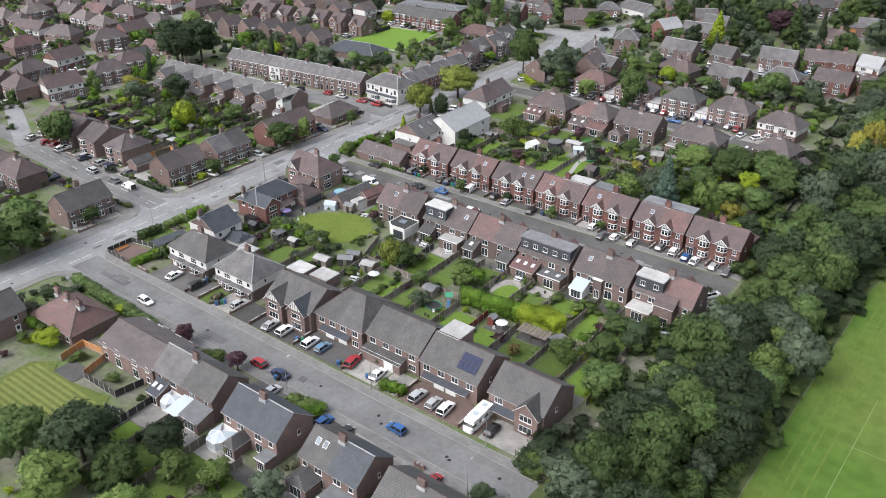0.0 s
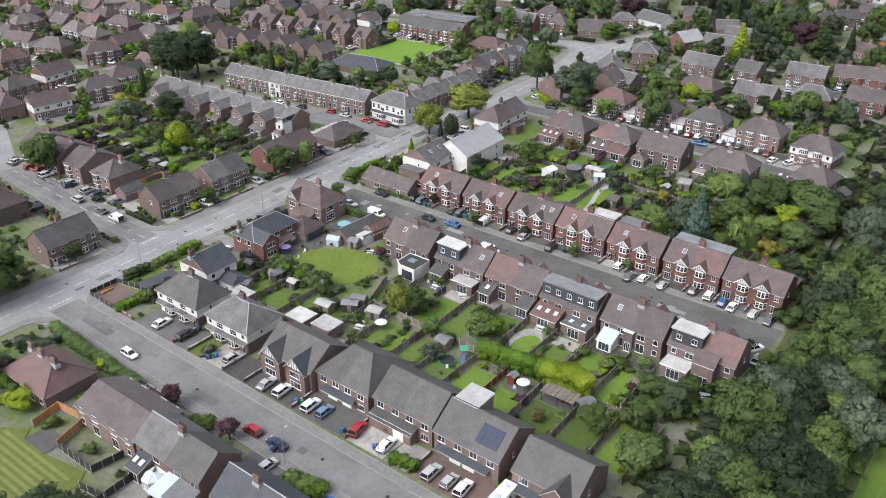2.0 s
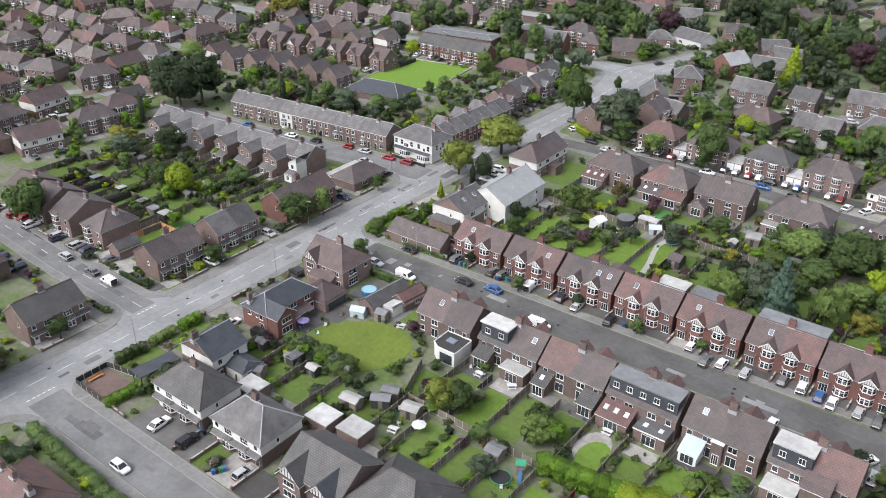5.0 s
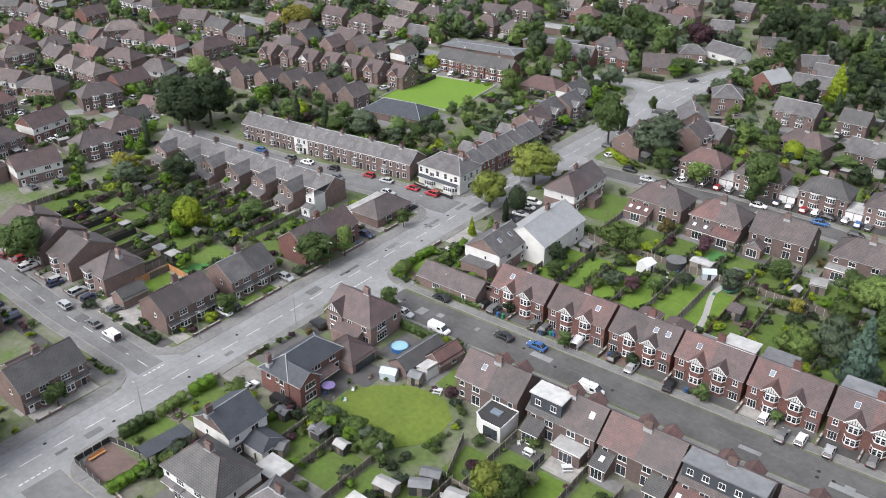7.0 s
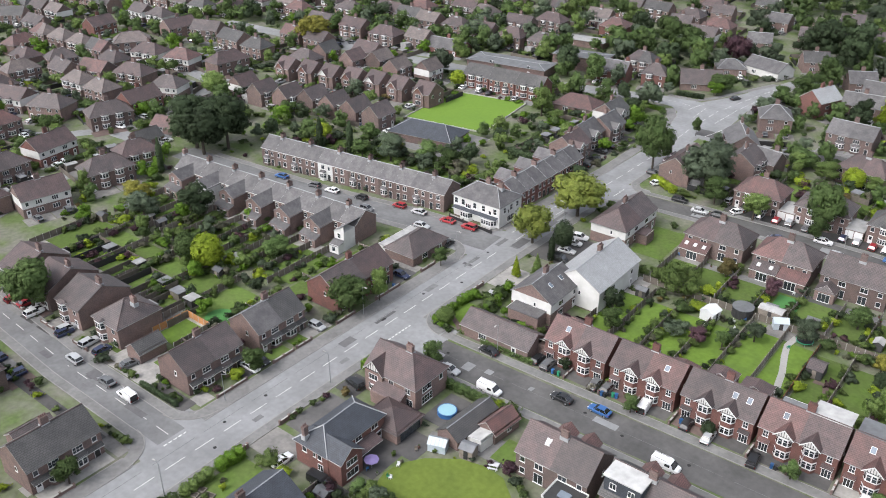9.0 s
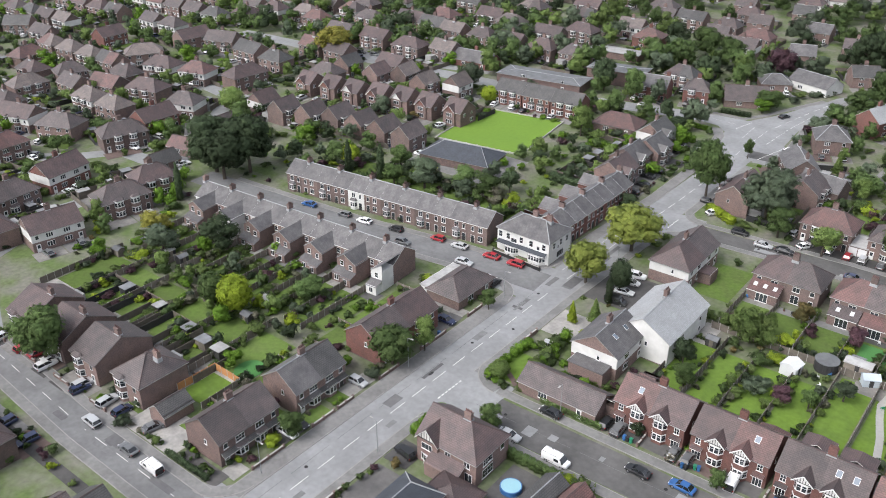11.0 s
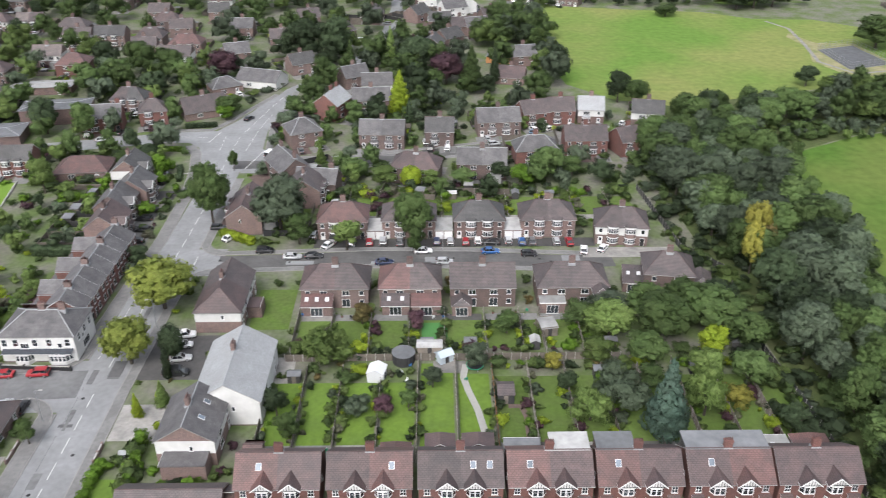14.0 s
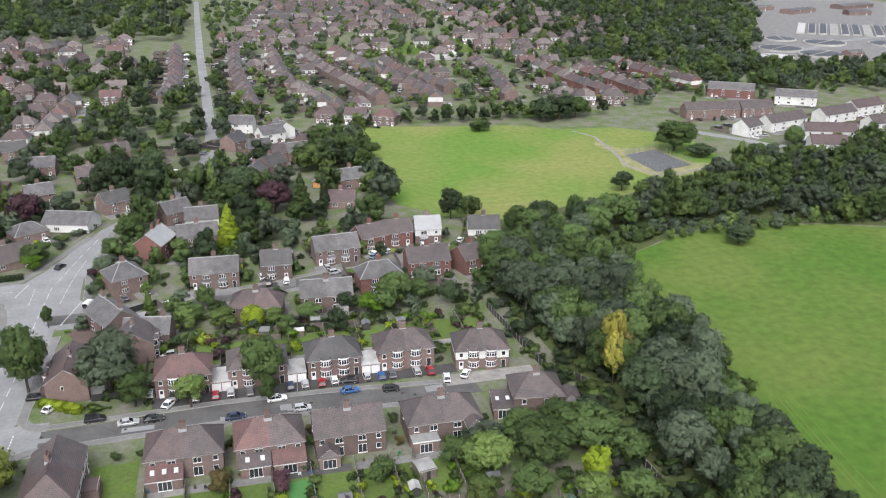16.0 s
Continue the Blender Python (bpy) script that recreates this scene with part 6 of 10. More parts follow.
conservatory(h, 1.6, 4.3, 3.4, 3.4), extension(h, -3.4, -0.6, 4.3, 8.6, 2.3, "lean", "upvc", "glass_light", rise=0.8), extension(h, 3.9, 7.0, 4.3, 7.4, 2.4, "lean", "brick", "slate_dark", skylights=2), extension(h, -8.3, -3.6, 4.3, 8.0, 2.5, "lean", "brick", "felt", rise=1.0)
h = house(-96.2, 75.2, 180, 13.4, 8.6, r=3.3, roof="gable", tiles=("slate_dark", "slate_dark"), front="flat", label="brick pair with dark roof and conservatory")
conservatory(h, 5.0, 4.3, 4.2, 4.6), extension(h, 0.0, 2.8, 4.3, 8.0, 2.4, "hip", "brick", "tile_grey"), extension(h, -6.6, -4.2, 4.3, 7.0, 2.2, "flat", "brick", "felt")
h = house(-78.0, 75.6, 180, 12.6, 8.8, r=3.2, roof="gable", tiles=("slate_dark", "tile_grey"), front="flat", label="brick pair with dark roof and roof windows")
extension(h, 1.6, 6.2, 4.4, 8.0, 2.5, "hip", "brick", "tile_grey"), extension(h, -6.2, -1.0, 4.4, 7.6, 2.5, "flat", "brick", "felt")
for xx in (2.6, 4.2):
    roof_light(h, xx, 0.6, "back", 8.8, 5.2, 3.2)
house(-61.6, 75.4, 180, 13.2, 9.0, r=3.2, roof="gable", tiles=("tile_grey", "tile_grey"), front="flat", label="brick pair with dark roof")
house(-166.5, 62.0, 90, 12, 9, roof="gable", tiles=("tile_grey",), units=1, front="flat", label="brick house with grey roof")
for x0, x1, mt in ((-146, -136, "drive_red"), (-124, -118, "drive_pale"), (-110, -101, "drive_grey"), (-93.5, -85, "drive_grey"), (-84.5, -71, "drive_pale"), (-69, -60, "drive_pale")):
    drive(x0, x1, 80.6, 85.2, mt)

# ---- the middle street, south side (gardens towards -y) ----
P_ROOFS = (("tile_dark", "tile_plum"), ("tile_dark", "tile_grey"), ("tile_dark", "tile_red"), ("tile_dark", "tile_dark"), ("tile_dark", "tile_dark"), ("tile_red", "tile_dark"))
P = []
for xx, tl in zip((-131.2, -115.6, -101.4, -87.2, -72.6, -58.0), P_ROOFS):
    P.append(house(xx, 156.0, 180, 13.4, 8.8, r=3.5, roof="gable", tiles=tl, wall="brick_dark", front="bay_gable", bay_tile="tile_red", label="1920s brick semi-detached pair", group="brick pairs on the middle street"))
b = Build()
ring = [(-7.2, 4.42), (-1.3, 4.42), (-1.3, 9.0), (-3.0, 10.2), (-7.2, 10.2)]
b.prism(ring, 0, 3.2, 0), b.prism([(-7.05, 4.42), (-1.45, 4.42), (-1.45, 8.95), (-3.05, 10.05), (-7.05, 10.05)], 3.2, 3.21, 1)
for p, q in zip(ring, ring[1:]):
    b.beam((*p, 3.3), (*q, 3.3), 0.16, 0, 4)
b.box(-5.2, -3.2, 6.2, 7.6, 3.2, 3.5, 2), b.box(-6.6, -3.6, 10.2, 10.26, 0.2, 2.4, 3)
part("white_extension", b.mesh("white_extension", [M["render_white"], M["wood_dark"], M["roof_glass"], M["glass"]]), P[0], label="white rendered flat-roofed extension")
dormer(P[1], 0.2, 6.4, 8.8, 5.2, 3.5, "felt_pale", "slate_dark"), extension(P[1], 2.8, 6.2, 4.4, 7.2, 2.5, "lean", "brick_dark", "tile_grey"), extension(P[1], -5.8, -0.4, 4.4, 7.4, 2.6, "flat", "brick_dark", "felt_pale")
extension(P[2], 3.6, 6.5, 4.4, 7.6, 2.5, "lean", "brick_dark", "tile_grey", skylights=1), extension(P[2], -6.4, -3.2, 4.4, 7.6, 2.5, "lean", "brick_dark", "tile_grey")
dormer(P[3], -6.5, 6.5, 8.8, 5.2, 3.5, "felt", "slate_dark", wins=5), extension(P[3], 0.6, 6.6, 4.4, 8.2, 2.5, "lean", "brick", "tile_red", skylights=3), extension(P[3], -6.4, -0.6, 4.4, 7.8, 2.6, "flat", "brick", "felt", skylights=2)
extension(P[4], 2.4, 5.6, 4.4, 7.8, 2.2, "lean", "upvc", "glass_light"), extension(P[4], -0.8, 1.2, 4.4, 5.2, 4.6, "flat", "brick_dark", "upvc")
dormer(P[5], 0.2, 6.4, 8.8, 5.2, 3.5, "felt_pale", "slate_dark"), extension(P[5], 1.0, 6.2, 4.4, 8.2, 2.5, "flat", "brick", "felt_pale"), extension(P[5], -3.6, 0.6, 4.4, 7.0, 4.8, "lean", "brick_dark", "tile_plum", rise=1.6)
for xx, hx in ((-4.6, 1), (2.2, 0), (4.0, 4)):
    roof_light(P[hx], xx, 0.6, "back", 8.8, 5.2, 3.5)
drive(-140, -50, 160.4, 164.4, "drive_grey")

# ---- the middle street, north side (fronts towards -y) ----
Q_ROOFS = (("tile_red", "tile_plum"), ("tile_plum", "tile_red"), ("tile_dark", "tile_dark"), ("tile_red", "tile_plum"), ("tile_red", "tile_plum"), ("tile_plum", "tile_red"), ("tile_plum", "tile_plum"))
Q = []
for xx, tl in zip((-145.0, -130.5, -116.1, -101.9, -87.7, -73.3, -59.2), Q_ROOFS):
    Q.append(house(xx, 187.0, 0, 13.3, 9.0, r=3.2, roof="gable", tiles=tl, wall="brick_red", front="bay_gable", back="plain", label="1920s red brick pair with timbered bay gables", group="red brick pairs on the middle street"))
for i, (x0, x1, tl, wl2) in {3: (0.4, 6.4, "felt_pale", "brick"), 4: (-6.4, -0.5, "felt", "brick"), 5: (-6.5, 6.5, "felt", "tile_grey")}.items():
    dormer(Q[i], x0, x1, 9.0, 5.2, 3.2, tl, wl2, wins=3)
extension(Q[3], -6.4, -0.4, 4.5, 9.0, 2.6, "flat", "brick", "felt"), extension(Q[2], -5.6, -0.8, 4.5, 8.5, 4.4, "hip", "brick", "tile_plum"), extension(Q[2], 0.6, 5.8, 4.5, 8.5, 4.4, "hip", "brick", "tile_plum")
extension(Q[1], 1.2, 6.2, 4.5, 8.2, 2.8, "hip", "brick", "tile_red"), extension(Q[6], 0.2, 6.3, 4.5, 9.5, 2.7, "hip", "brick", "tile_red"), extension(Q[6], -6.3, -0.6, 4.5, 9.2, 2.6, "flat", "brick", "felt_pale", skylights=1)
for i, xx in ((0, -3), (1, 3.5), (2, 2.0), (2, 4.6), (3, -3.2), (4, -3.4), (5, -3.0)):
    roof_light(Q[i], xx, 0.58, "front", 9.0, 5.2, 3.2)
for xx, mt in zip((-145.0, -130.5, -116.1, -101.9, -87.7, -73.3, -59.2), ("drive_grey", "drive_red", "drive_red", "drive_grey", "drive_pale", "drive_grey", "drive_grey")):
    drive(xx - 6.6, xx - 0.1, 179.4, 182.4, mt), drive(xx + 0.1, xx + 6.6, 179.4, 182.4, "drive_grey")

# ---- the north street ----
E_ROW = []
for xx, wd, tl in ((-141.8, 14.6, ("tile_brown", "tile_plum")), (-125.4, 13.4, ("tile_brown", "tile_red")), (-109.5, 14.2, ("tile_brown", "tile_brown")), (-89.8, 15.4, ("tile_brown", "tile_brown"))):
    E_ROW.append(house(xx, 247.0, 180, wd, 9.4, r=3.4, roof="hip" if xx != -109.5 else "gable", tiles=tl, wall="brick_dark", front="curved", label="1930s brick pair with brown roof", group="pairs on the north street"))
extension(E_ROW[0], 0.4, 7.0, 4.7, 8.0, 2.5, "lean", "brick", "tile_red", skylights=3), extension(E_ROW[1], 0.2, 6.0, 4.7, 7.8, 2.5, "lean", "brick", "tile_brown", skylights=2), extension(E_ROW[1], -6.6, -0.4, 4.7, 8.0, 2.5, "lean", "brick", "tile_red")
extension(E_ROW[2], 2.6, 6.8, 4.7, 8.4, 2.6, "hip", "brick", "tile_brown"), extension(E_ROW[3], 2.0, 7.4, 4.7, 7.6, 2.6, "flat", "brick", "felt_pale"), extension(E_ROW[3], -7.6, -4.0, 4.7, 8.2, 4.8, "hip", "brick", "tile_brown")
h = house(-67.0, 251.6, 172, 11.0, 9.5, r=3.3, roof="hip", tiles=("tile_brown",), units=1, front="flat", label="detached brown-roofed brick house with wings", wall="brick_dark")
extension(h, -9.8, -5.4, -2.0, 4.0, 2.6, "hip", "brick", "tile_brown", skylights=0), extension(h, 5.4, 10.0, -1.0, 5.0, 2.6, "lean", "brick", "tile_brown", skylights=2)
F_ROW = []
for xx, yy, wd, tl, rt, up in ((-143.0, 278.8, 12.4, ("tile_red", "tile_red"), 0, None), (-126.4, 279.2, 13.4, ("tile_brown", "tile_brown"), 0, None), (-108.7, 279.0, 12.6, ("tile_grey", "tile_grey"), 0, None), (-91.4, 279.2, 13.6, ("tile_brown", "tile_brown"), 0, None), (-73.2, 274.8, 12.8, ("tile_brown", "tile_brown"), -7, "render_white")):
    F_ROW.append(house(xx, yy, rt, wd, 9.4, r=3.3, roof="hip", tiles=tl, wall="brick", upper=up, front="curved", label="1930s hipped pair with rounded bays", group="pairs on the north street"))
for xx in (-134.8, -117.6, -100.2):
    gar = thing("garage", xx, 277.5, 0, "pair of flat-roofed garages with white doors", "garage", "garages")
    SIZE[gar.name] = (4.6, 7.0)
    b, r = Build(), Build()
    b.box(-2.2, 2.2, -3.5, 3.5, 0, 2.4), r.box(-2.3, 2.3, -3.6, 3.6, 2.4, 2.55, 0, True)
    part("wall", b.mesh("garage_wall", [M["brick"]]), gar), part("roof", r.mesh("garage_roof", [M["felt_pale"]]), gar)
    garage_door(gar, -1.1, -3.51, 2.0), garage_door(gar, 1.1, -3.51, 2.0)
drive(-150, -80, 269.8, 274.2, "drive_grey"), drive(-84, -62, 264.0, 269.0, "drive_pale"), drive(-62, -54, 242, 252, "drive_pale")

# ---- the main road, west side (fronts towards +x) ----
house(-201.2, 105.4, 90, 13.2, 9.0, roof="gable", tiles=("tile_grey", "tile_grey"), front="low_bay", label="brick semi-detached pair with bay windows", canopy="tile_grey")
house(-202.2, 137.4, 90, 13.2, 9.0, roof="gable", tiles=("tile_brown", "tile_brown"), front="low_bay", label="brick semi-detached pair with bay windows", canopy="tile_grey")
house(-202.0, 154.4, 90, 12.6, 9.0, roof="gable", tiles=("slate", "tile_grey"), front="low_bay", label="brick semi-detached pair with bay windows", canopy="tile_grey")
house(-200.4, 177.8, 90, 18.2, 9.2, roof="gable", tiles=("tile_brown", "tile_plum"), wall="brick_red", front="bay", label="red brick pair with brown roof")
h = house(-200.5, 201.0, 90, 13.0, 9.0, e=2.8, r=2.8, roof="hip", tiles=("tile_brown",), units=1, front="low", back="none", label="brown-roofed bungalow with a pale flat eaves canopy", chim=(), fine=False, name="bungalow")
extension(h, -6.0, 6.0, 4.5, 6.6, 2.5, "flat", "render_white", "felt_pale")
for y0, y1, mt in ((130, 133.5, "drive_pale"), (141, 147.5, "drive_grey"), (158, 165, "drive_pale"), (186, 193, "drive_grey")):
    drive(-197.2, -193.7, y0, y1, mt)
drive(-203, -193.7, 112.6, 115.0, "drive_pale"), drive(-200, -197.1, 98, 112.4, "drive_pale"), hedge(-208, 127.2, -197, 127.3, 0.9, 1.2, "leaf_dark"), bins(-147.6, 179.2, 0, 3), bins(-136.6, 178.9, 0, 2), bins(-104.4, 179.2, 0, 2), drive(-197, -193.7, 99, 112, "drive_pale"), lawn(-197, -193.8, 148, 153), lawn(-197, -193.8, 154.5, 158)

# ---- the main road, east side ----
h = house(-167.4, 158.2, 0, 12.4, 9.4, r=3.5, roof="hip", ends=(0, 4.4), tiles=("tile_plum",), units=1, front="none", back="none", label="brown-roofed brick corner house with a hipped end", chim=(1.0,))
for xx in (-3.6, 0.4, 4.4):
    window(h, "front", xx, 3.3, 1.2, 1.2, 2, 1)
window(h, "front", 4.4, 0.1, 2.2, 2.1, 3, 1), bay(h, -3.4, 1, "render_white", w=2.4)
window(h, "right", -1.4, 3.1, 2.6, 1.5, 4, 2), window(h, "right", -1.4, 0.6, 3.0, 1.7, 4, 2), window(h, "right", 2.8, 3.3, 1.0, 1.2, 1, 1)
extension(h, -2.5, 4.0, -4.65, -7.4, 2.5, "lean", "brick", "tile_plum", doors=False, skylights=0)
front_gable(h, -3.6, 4.4, 0.5, 5.2, 2.4, "tile_plum", "brick", "render_white", True)
h = house(-162.0, 148.0, 90, 7.0, 8.2, e=2.6, r=1.9, roof="hip", tiles=("tile_plum",), units=1, front="none", back="none", chim=(), label="single-storey brown-tiled garden room with dark folding doors", fine=False, name="garden_room")
b = Build()
b.box(-2.6, 2.8, -4.16, -4.09, 0.1, 2.2, 0)
for i in range(5):
    b.box(-2.5 + i * 1.06, -1.54 + i * 1.06, -4.18, -4.15, 0.2, 2.1, 1)
part("folding_door", b.mesh("folding_door", [M["black"], M["glass"]]), h, label="dark framed folding glass doors")
h = house(-165.2, 138.2, 90, 14.0, 7.6, e=5.0, r=2.6, roof="hip", tiles=("slate_dark",), units=1, front="none", back="flat", wall="brick_red", label="red brick house with dark slate roof and side gable", chim=())
front_gable(h, -4.4, 5.0, 3.0, 5.0, 1.9, "slate_dark", "brick_red", "brick_red", back=6.0)
for xx in (0.4, 4.4):
    window(h, "front", xx, 3.3, 1.6, 1.2, 2, 1), door(h, "front", xx + 0.9, w=1.5)
lean(h, -1.8, 4.0, -3.8, 2.4, 2.4, 3.2, "tile_plum"), chimney(h, -6.4, 1.8, 5.4, 8.2, 0.9, 0.7, pots=2)
window(h, "left", -1.6, 3.2, 1.0, 1.3, 1, 1), window(h, "left", 2.0, 0.9, 1.2, 1.4, 2, 1), window(h, "left", 2.0, 3.2, 1.0, 1.3, 1, 1)
h = house(-162.2, 118.2, -90, 8.4, 9.5, r=3.0, roof="gable", tiles=("slate_dark",), units=1, front="flat", wall="brick_dark", upper="render_white", label="brick and white house with dark slate roof", chim=(4,))
extension(h, -3.6, 1.4, 4.75, 9.6, 2.5, "hip", "render_white", "slate_dark", skylights=0)
h = thing("outbuilding", -150.6, 155.6, 86, "long low grey-roofed brick outbuilding", "outbuilding")
SIZE[h.name] = (11.4, 4.6)
part("wall", shell_walls(11.4, 4.6, 2.4, 1.6, True, True, "brick", None, 2.0), h)
b = Build()
roof_piece(b, -5.7, 5.7, 4.6, 2.4, 1.6, 0, 0), part("roof", b.mesh("roof", [M["tile_grey"], M["wood_dark"], M["lead"]]), h)
h = house(-146.2, 158.6, 84, 6.6, 4.0, e=2.4, r=1.7, roof="gable", tiles=("tile_red",), units=1, front="none", back="none", chim=(), label="small red-tiled brick outbuilding", fine=False, name="outbuilding")
extension(h, -6.4, -3.3, -1.6, 1.8, 2.0, "lean", "render_white", "felt_pale", rise=0.8), window(h, "front", 0.6, 0.9, 1.2, 1.1, 2, 1)
h = thing("greenhouse", -151.8, 148.4, 20, "small aluminium greenhouse with pale glass", "greenhouse")
b = Build()
b.box(-1.6, 1.6, -1.2, 1.2, 0, 1.6, 0), part("glazing", b.mesh("glazing", [M["glass_light"]]), h)
b = Build()
b.shell([[(-1.7, -1.3, 1.6), (1.7, -1.3, 1.6), (1.7, 0, 2.4), (-1.7, 0, 2.4)], [(1.7, 1.3, 1.6), (-1.7, 1.3, 1.6), (-1.7, 0, 2.4), (1.7, 0, 2.4)]], 0.04), part("roof", b.mesh("roof", [M["glass_light"]]), h)
b = Build()
for i in range(6):
    xx = -1.7 + i * 0.68
    b.beam((xx, -1.3, 1.62), (xx, 0, 2.42), 0.03, 0, 4), b.beam((xx, 1.3, 1.62), (xx, 0, 2.42), 0.03, 0, 4)
part("glazing_bars", b.mesh("glazing_bars", [M["metal"]]), h)
h = house(-161.8, 182.6, 0, 16.5, 7.0, e=2.8, r=2.2, roof="gable", tiles=("tile_brown",), units=1, front="low", back="none", chim=(), label="brown-tiled bungalow beside the side street", fine=False, name="bungalow")
extension(h, 8.25, 12.0, 0.5, 3.4, 2.4, "lean", "brick", "tile_brown", doors=False)
h = house(-162.0, 199.2, 90, 12.0, 10.0, e=5.4, r=3.2, roof="gable", tiles=("slate",), units=1, front="flat", wall="brick", upper="render_white", label="slate-roofed house with white gables")
for xx in (-2.0, 2.2):
    roof_light(h, xx, 0.55, "front", 10, 5.4, 3.2)
extension(h, -9.5, -6.0, -4.0, 3.5, 3.0, "flat", "brick", "slate")
h = house(-157.2, 212.8, 90, 18.8, 12.0, e=5.6, r=3.6, roof="gable", tiles=("slate_pale",), units=1, front="flat", wall="render_white", upper="render_white", label="large white rendered house with pale slate roof", chim=(1.5,))
house(-151.0, 194.5, 0, 3.0, 4.0, e=2.3, r=1.2, roof="gable", tiles=("tile_red",), units=1, front="none", back="none", chim=(), label="small red-roofed brick garden building", fine=False, name="outbuilding")
h = house(-165.2, 241.6, 90, 17.0, 9.6, e=5.3, r=3.3, roof="hip", ends=(4.2, 0), tiles=("tile_plum", "tile_brown"), wall="brick", upper="render_white", front="flat", label="brown-roofed brick pair with white side wall")
extension(h, -3.0, 1.0, -4.8, -8.0, 2.6, "flat", "brick", "tile_plum", doors=False)
drive(-178, -168.5, 199.5, 209.5, "drive_pale"), drive(-178, -164, 217, 232, "drive_grey"), drive(-178.2, -169.4, 128.4, 135, "drive_pale"), drive(-178, -173, 149.6, 155.4, "drive_grey"), lawn(-177, -171.4, 106, 114.4, "lawn"), lawn(-177, -171, 116.4, 126), lawn(-177, -171.6, 180.4, 190, "lawn_fresh"), drive(-177.6, -170, 136.4, 148, "drive_grey"), strip("path_4", [(-178.4, 184.6), (-175.6, 183.2), (-173, 181.6), (-171.2, 180.2)], 1.1, 0.09, "drive_red", label="curving garden path", category="path")

# ---- the terraces ----
N = 13
for i in range(N):
    t = (i + 0.5) / N
    white = i in (0, 4)
    terrace_house(-281 + 66 * t, 194.2 + 4.4 * t, 180 + 3.8, 5.07, 8.4, tile="slate", wall="brick" if not white else "render_white", outrigger=4.2 + 0.8 * (i % 2), rear_wall="render_white" if i in (3, 12) else "brick", mirror=1 if i % 2 else -1, group="terraced houses", end={0: 1, N - 1: -1}.get(i, 0))
for i in range(12):
    t = (i + 0.5) / 12
    terrace_house(-273.5 + 64.5 * t, 219.6 + 6.9 * t, 6.1, 5.4, 8.2, tile="slate", wall="brick_dark" if i not in (4,) else "render_white", outrigger=0, mirror=1 if i % 2 else -1, group="terraced houses", end={0: -1, 11: 1}.get(i, 0), bay_front=i % 2 == 0)
h = house(-198.6, 228.4, 0, 14.8, 10.2, e=6.3, r=2.8, roof="hip", tiles=("slate",), units=1, front="flat", wall="render_white", upper="render_white", label="white corner building with a ground-floor bay front", chim=(0, 4), back="none")
[window(h, "front", xx, 3.8, 1.1, 1.6, 1, 2) for xx in (-6.4, -4.2, -0.4, 2.4, 6.0)], [window(h, "right", xx, 3.8, 1.1, 1.6, 1, 2) for xx in (-2.8, 0.2, 3.0)], window(h, "right", 0.0, 0.9, 3.0, 1.6, 4, 1)
bay(h, 4.0, 1, "render_white", w=5.0, out=1.2, tile="slate_dark"), bay(h, -3.2, 1, "render_white", w=4.0, out=1.0, tile="slate_dark"), lean(h, -7.0, 7.0, -5.1, 1.3, 2.75, 3.2, "slate_dark")
garden_wall(-205.5, 221.0, -191.6, 220.2, 1.0, "black")
for i in range(7):
    terrace_house(-197.4 + 0.06 * i, 236.4 + 4.9 * i, 90, 5.0, 8.6, tile="slate", wall="brick_red", mirror=1 if i % 2 else -1, group="terraced houses", end={0: -1, 6: 1}.get(i, 0), outrigger=3.6)

# ---- the bowling green ----
GREEN = [(-265.4, 272.8), (-235.0, 277.2), (-240.0, 310.4), (-269.4, 305.8)]
sheet("bowling_green", GREEN, 0.1, "lawn_bright", label="flat bright green bowling lawn", category="bowling green")
for p, q in zip(GREEN, GREEN[1:] + GREEN[:1]):
    garden_wall(*p, *q, 0.35, "concrete", 0.3)
house(-246.6, 262.6, 9, 23, 12.5, e=2.8, r=3.0, roof="hip", tiles=("slate_dark",), units=1, front="none", back="none", chim=(), label="low dark-roofed bowling pavilion", fine=False, name="pavilion")
rect("yard_1", -262, -230, 252, 274, 0.03, "pavement", label="grey paved yard", category="yard")

# low walls and fences between the front plots
for xx in (-145.0, -130.5, -116.1, -101.9, -87.7, -73.3, -59.2):
    garden_wall(xx, 179.0, xx, 182.3, 0.6), garden_wall(xx - 6.9, 179.0, xx - 6.9, 182.5, 0.7)
for xx in (-147.9, -143.1, -132.4, -126.2, -113.2, -99.6, -85.3, -71.2, -57.2):
    garden_wall(xx, 97.0, xx, 103.0, 0.7)
for y0, y1 in ((99, 104), (133.6, 140.6), (147.6, 153), (154, 158), (165.5, 171), (178, 186), (194, 199)):
    garden_wall(-193.1, y0, -193.1, y1, 0.7)
for y0, y1 in ((126.5, 128), (135.6, 140), (193.6, 198)):
    garden_wall(-178.1, y0, -178.1, y1, 0.9)
for xx in (-137.5, -123.4, -108.5, -94.3, -79.9, -65.3):
    garden_wall(xx, 160.2, xx, 164.3, 0.8)
for x0, x1 in ((-134, -130), (-119, -113), (-105, -98), (-91, -84), (-76, -70), (-62, -55)):
    garden_wall(x0, 164.4, x1, 164.4, 0.8)
garden_wall(-165.5, 97.2, -162, 97.0, 0.7), garden_wall(-140, 85.0, -134.5, 85.0, 0.6), garden_wall(-101, 85.0, -94, 84.9, 0.9), garden_wall(-71, 84.8, -69.2, 84.8, 0.9), garden_wall(-57, 97, -53, 97, 0.9)
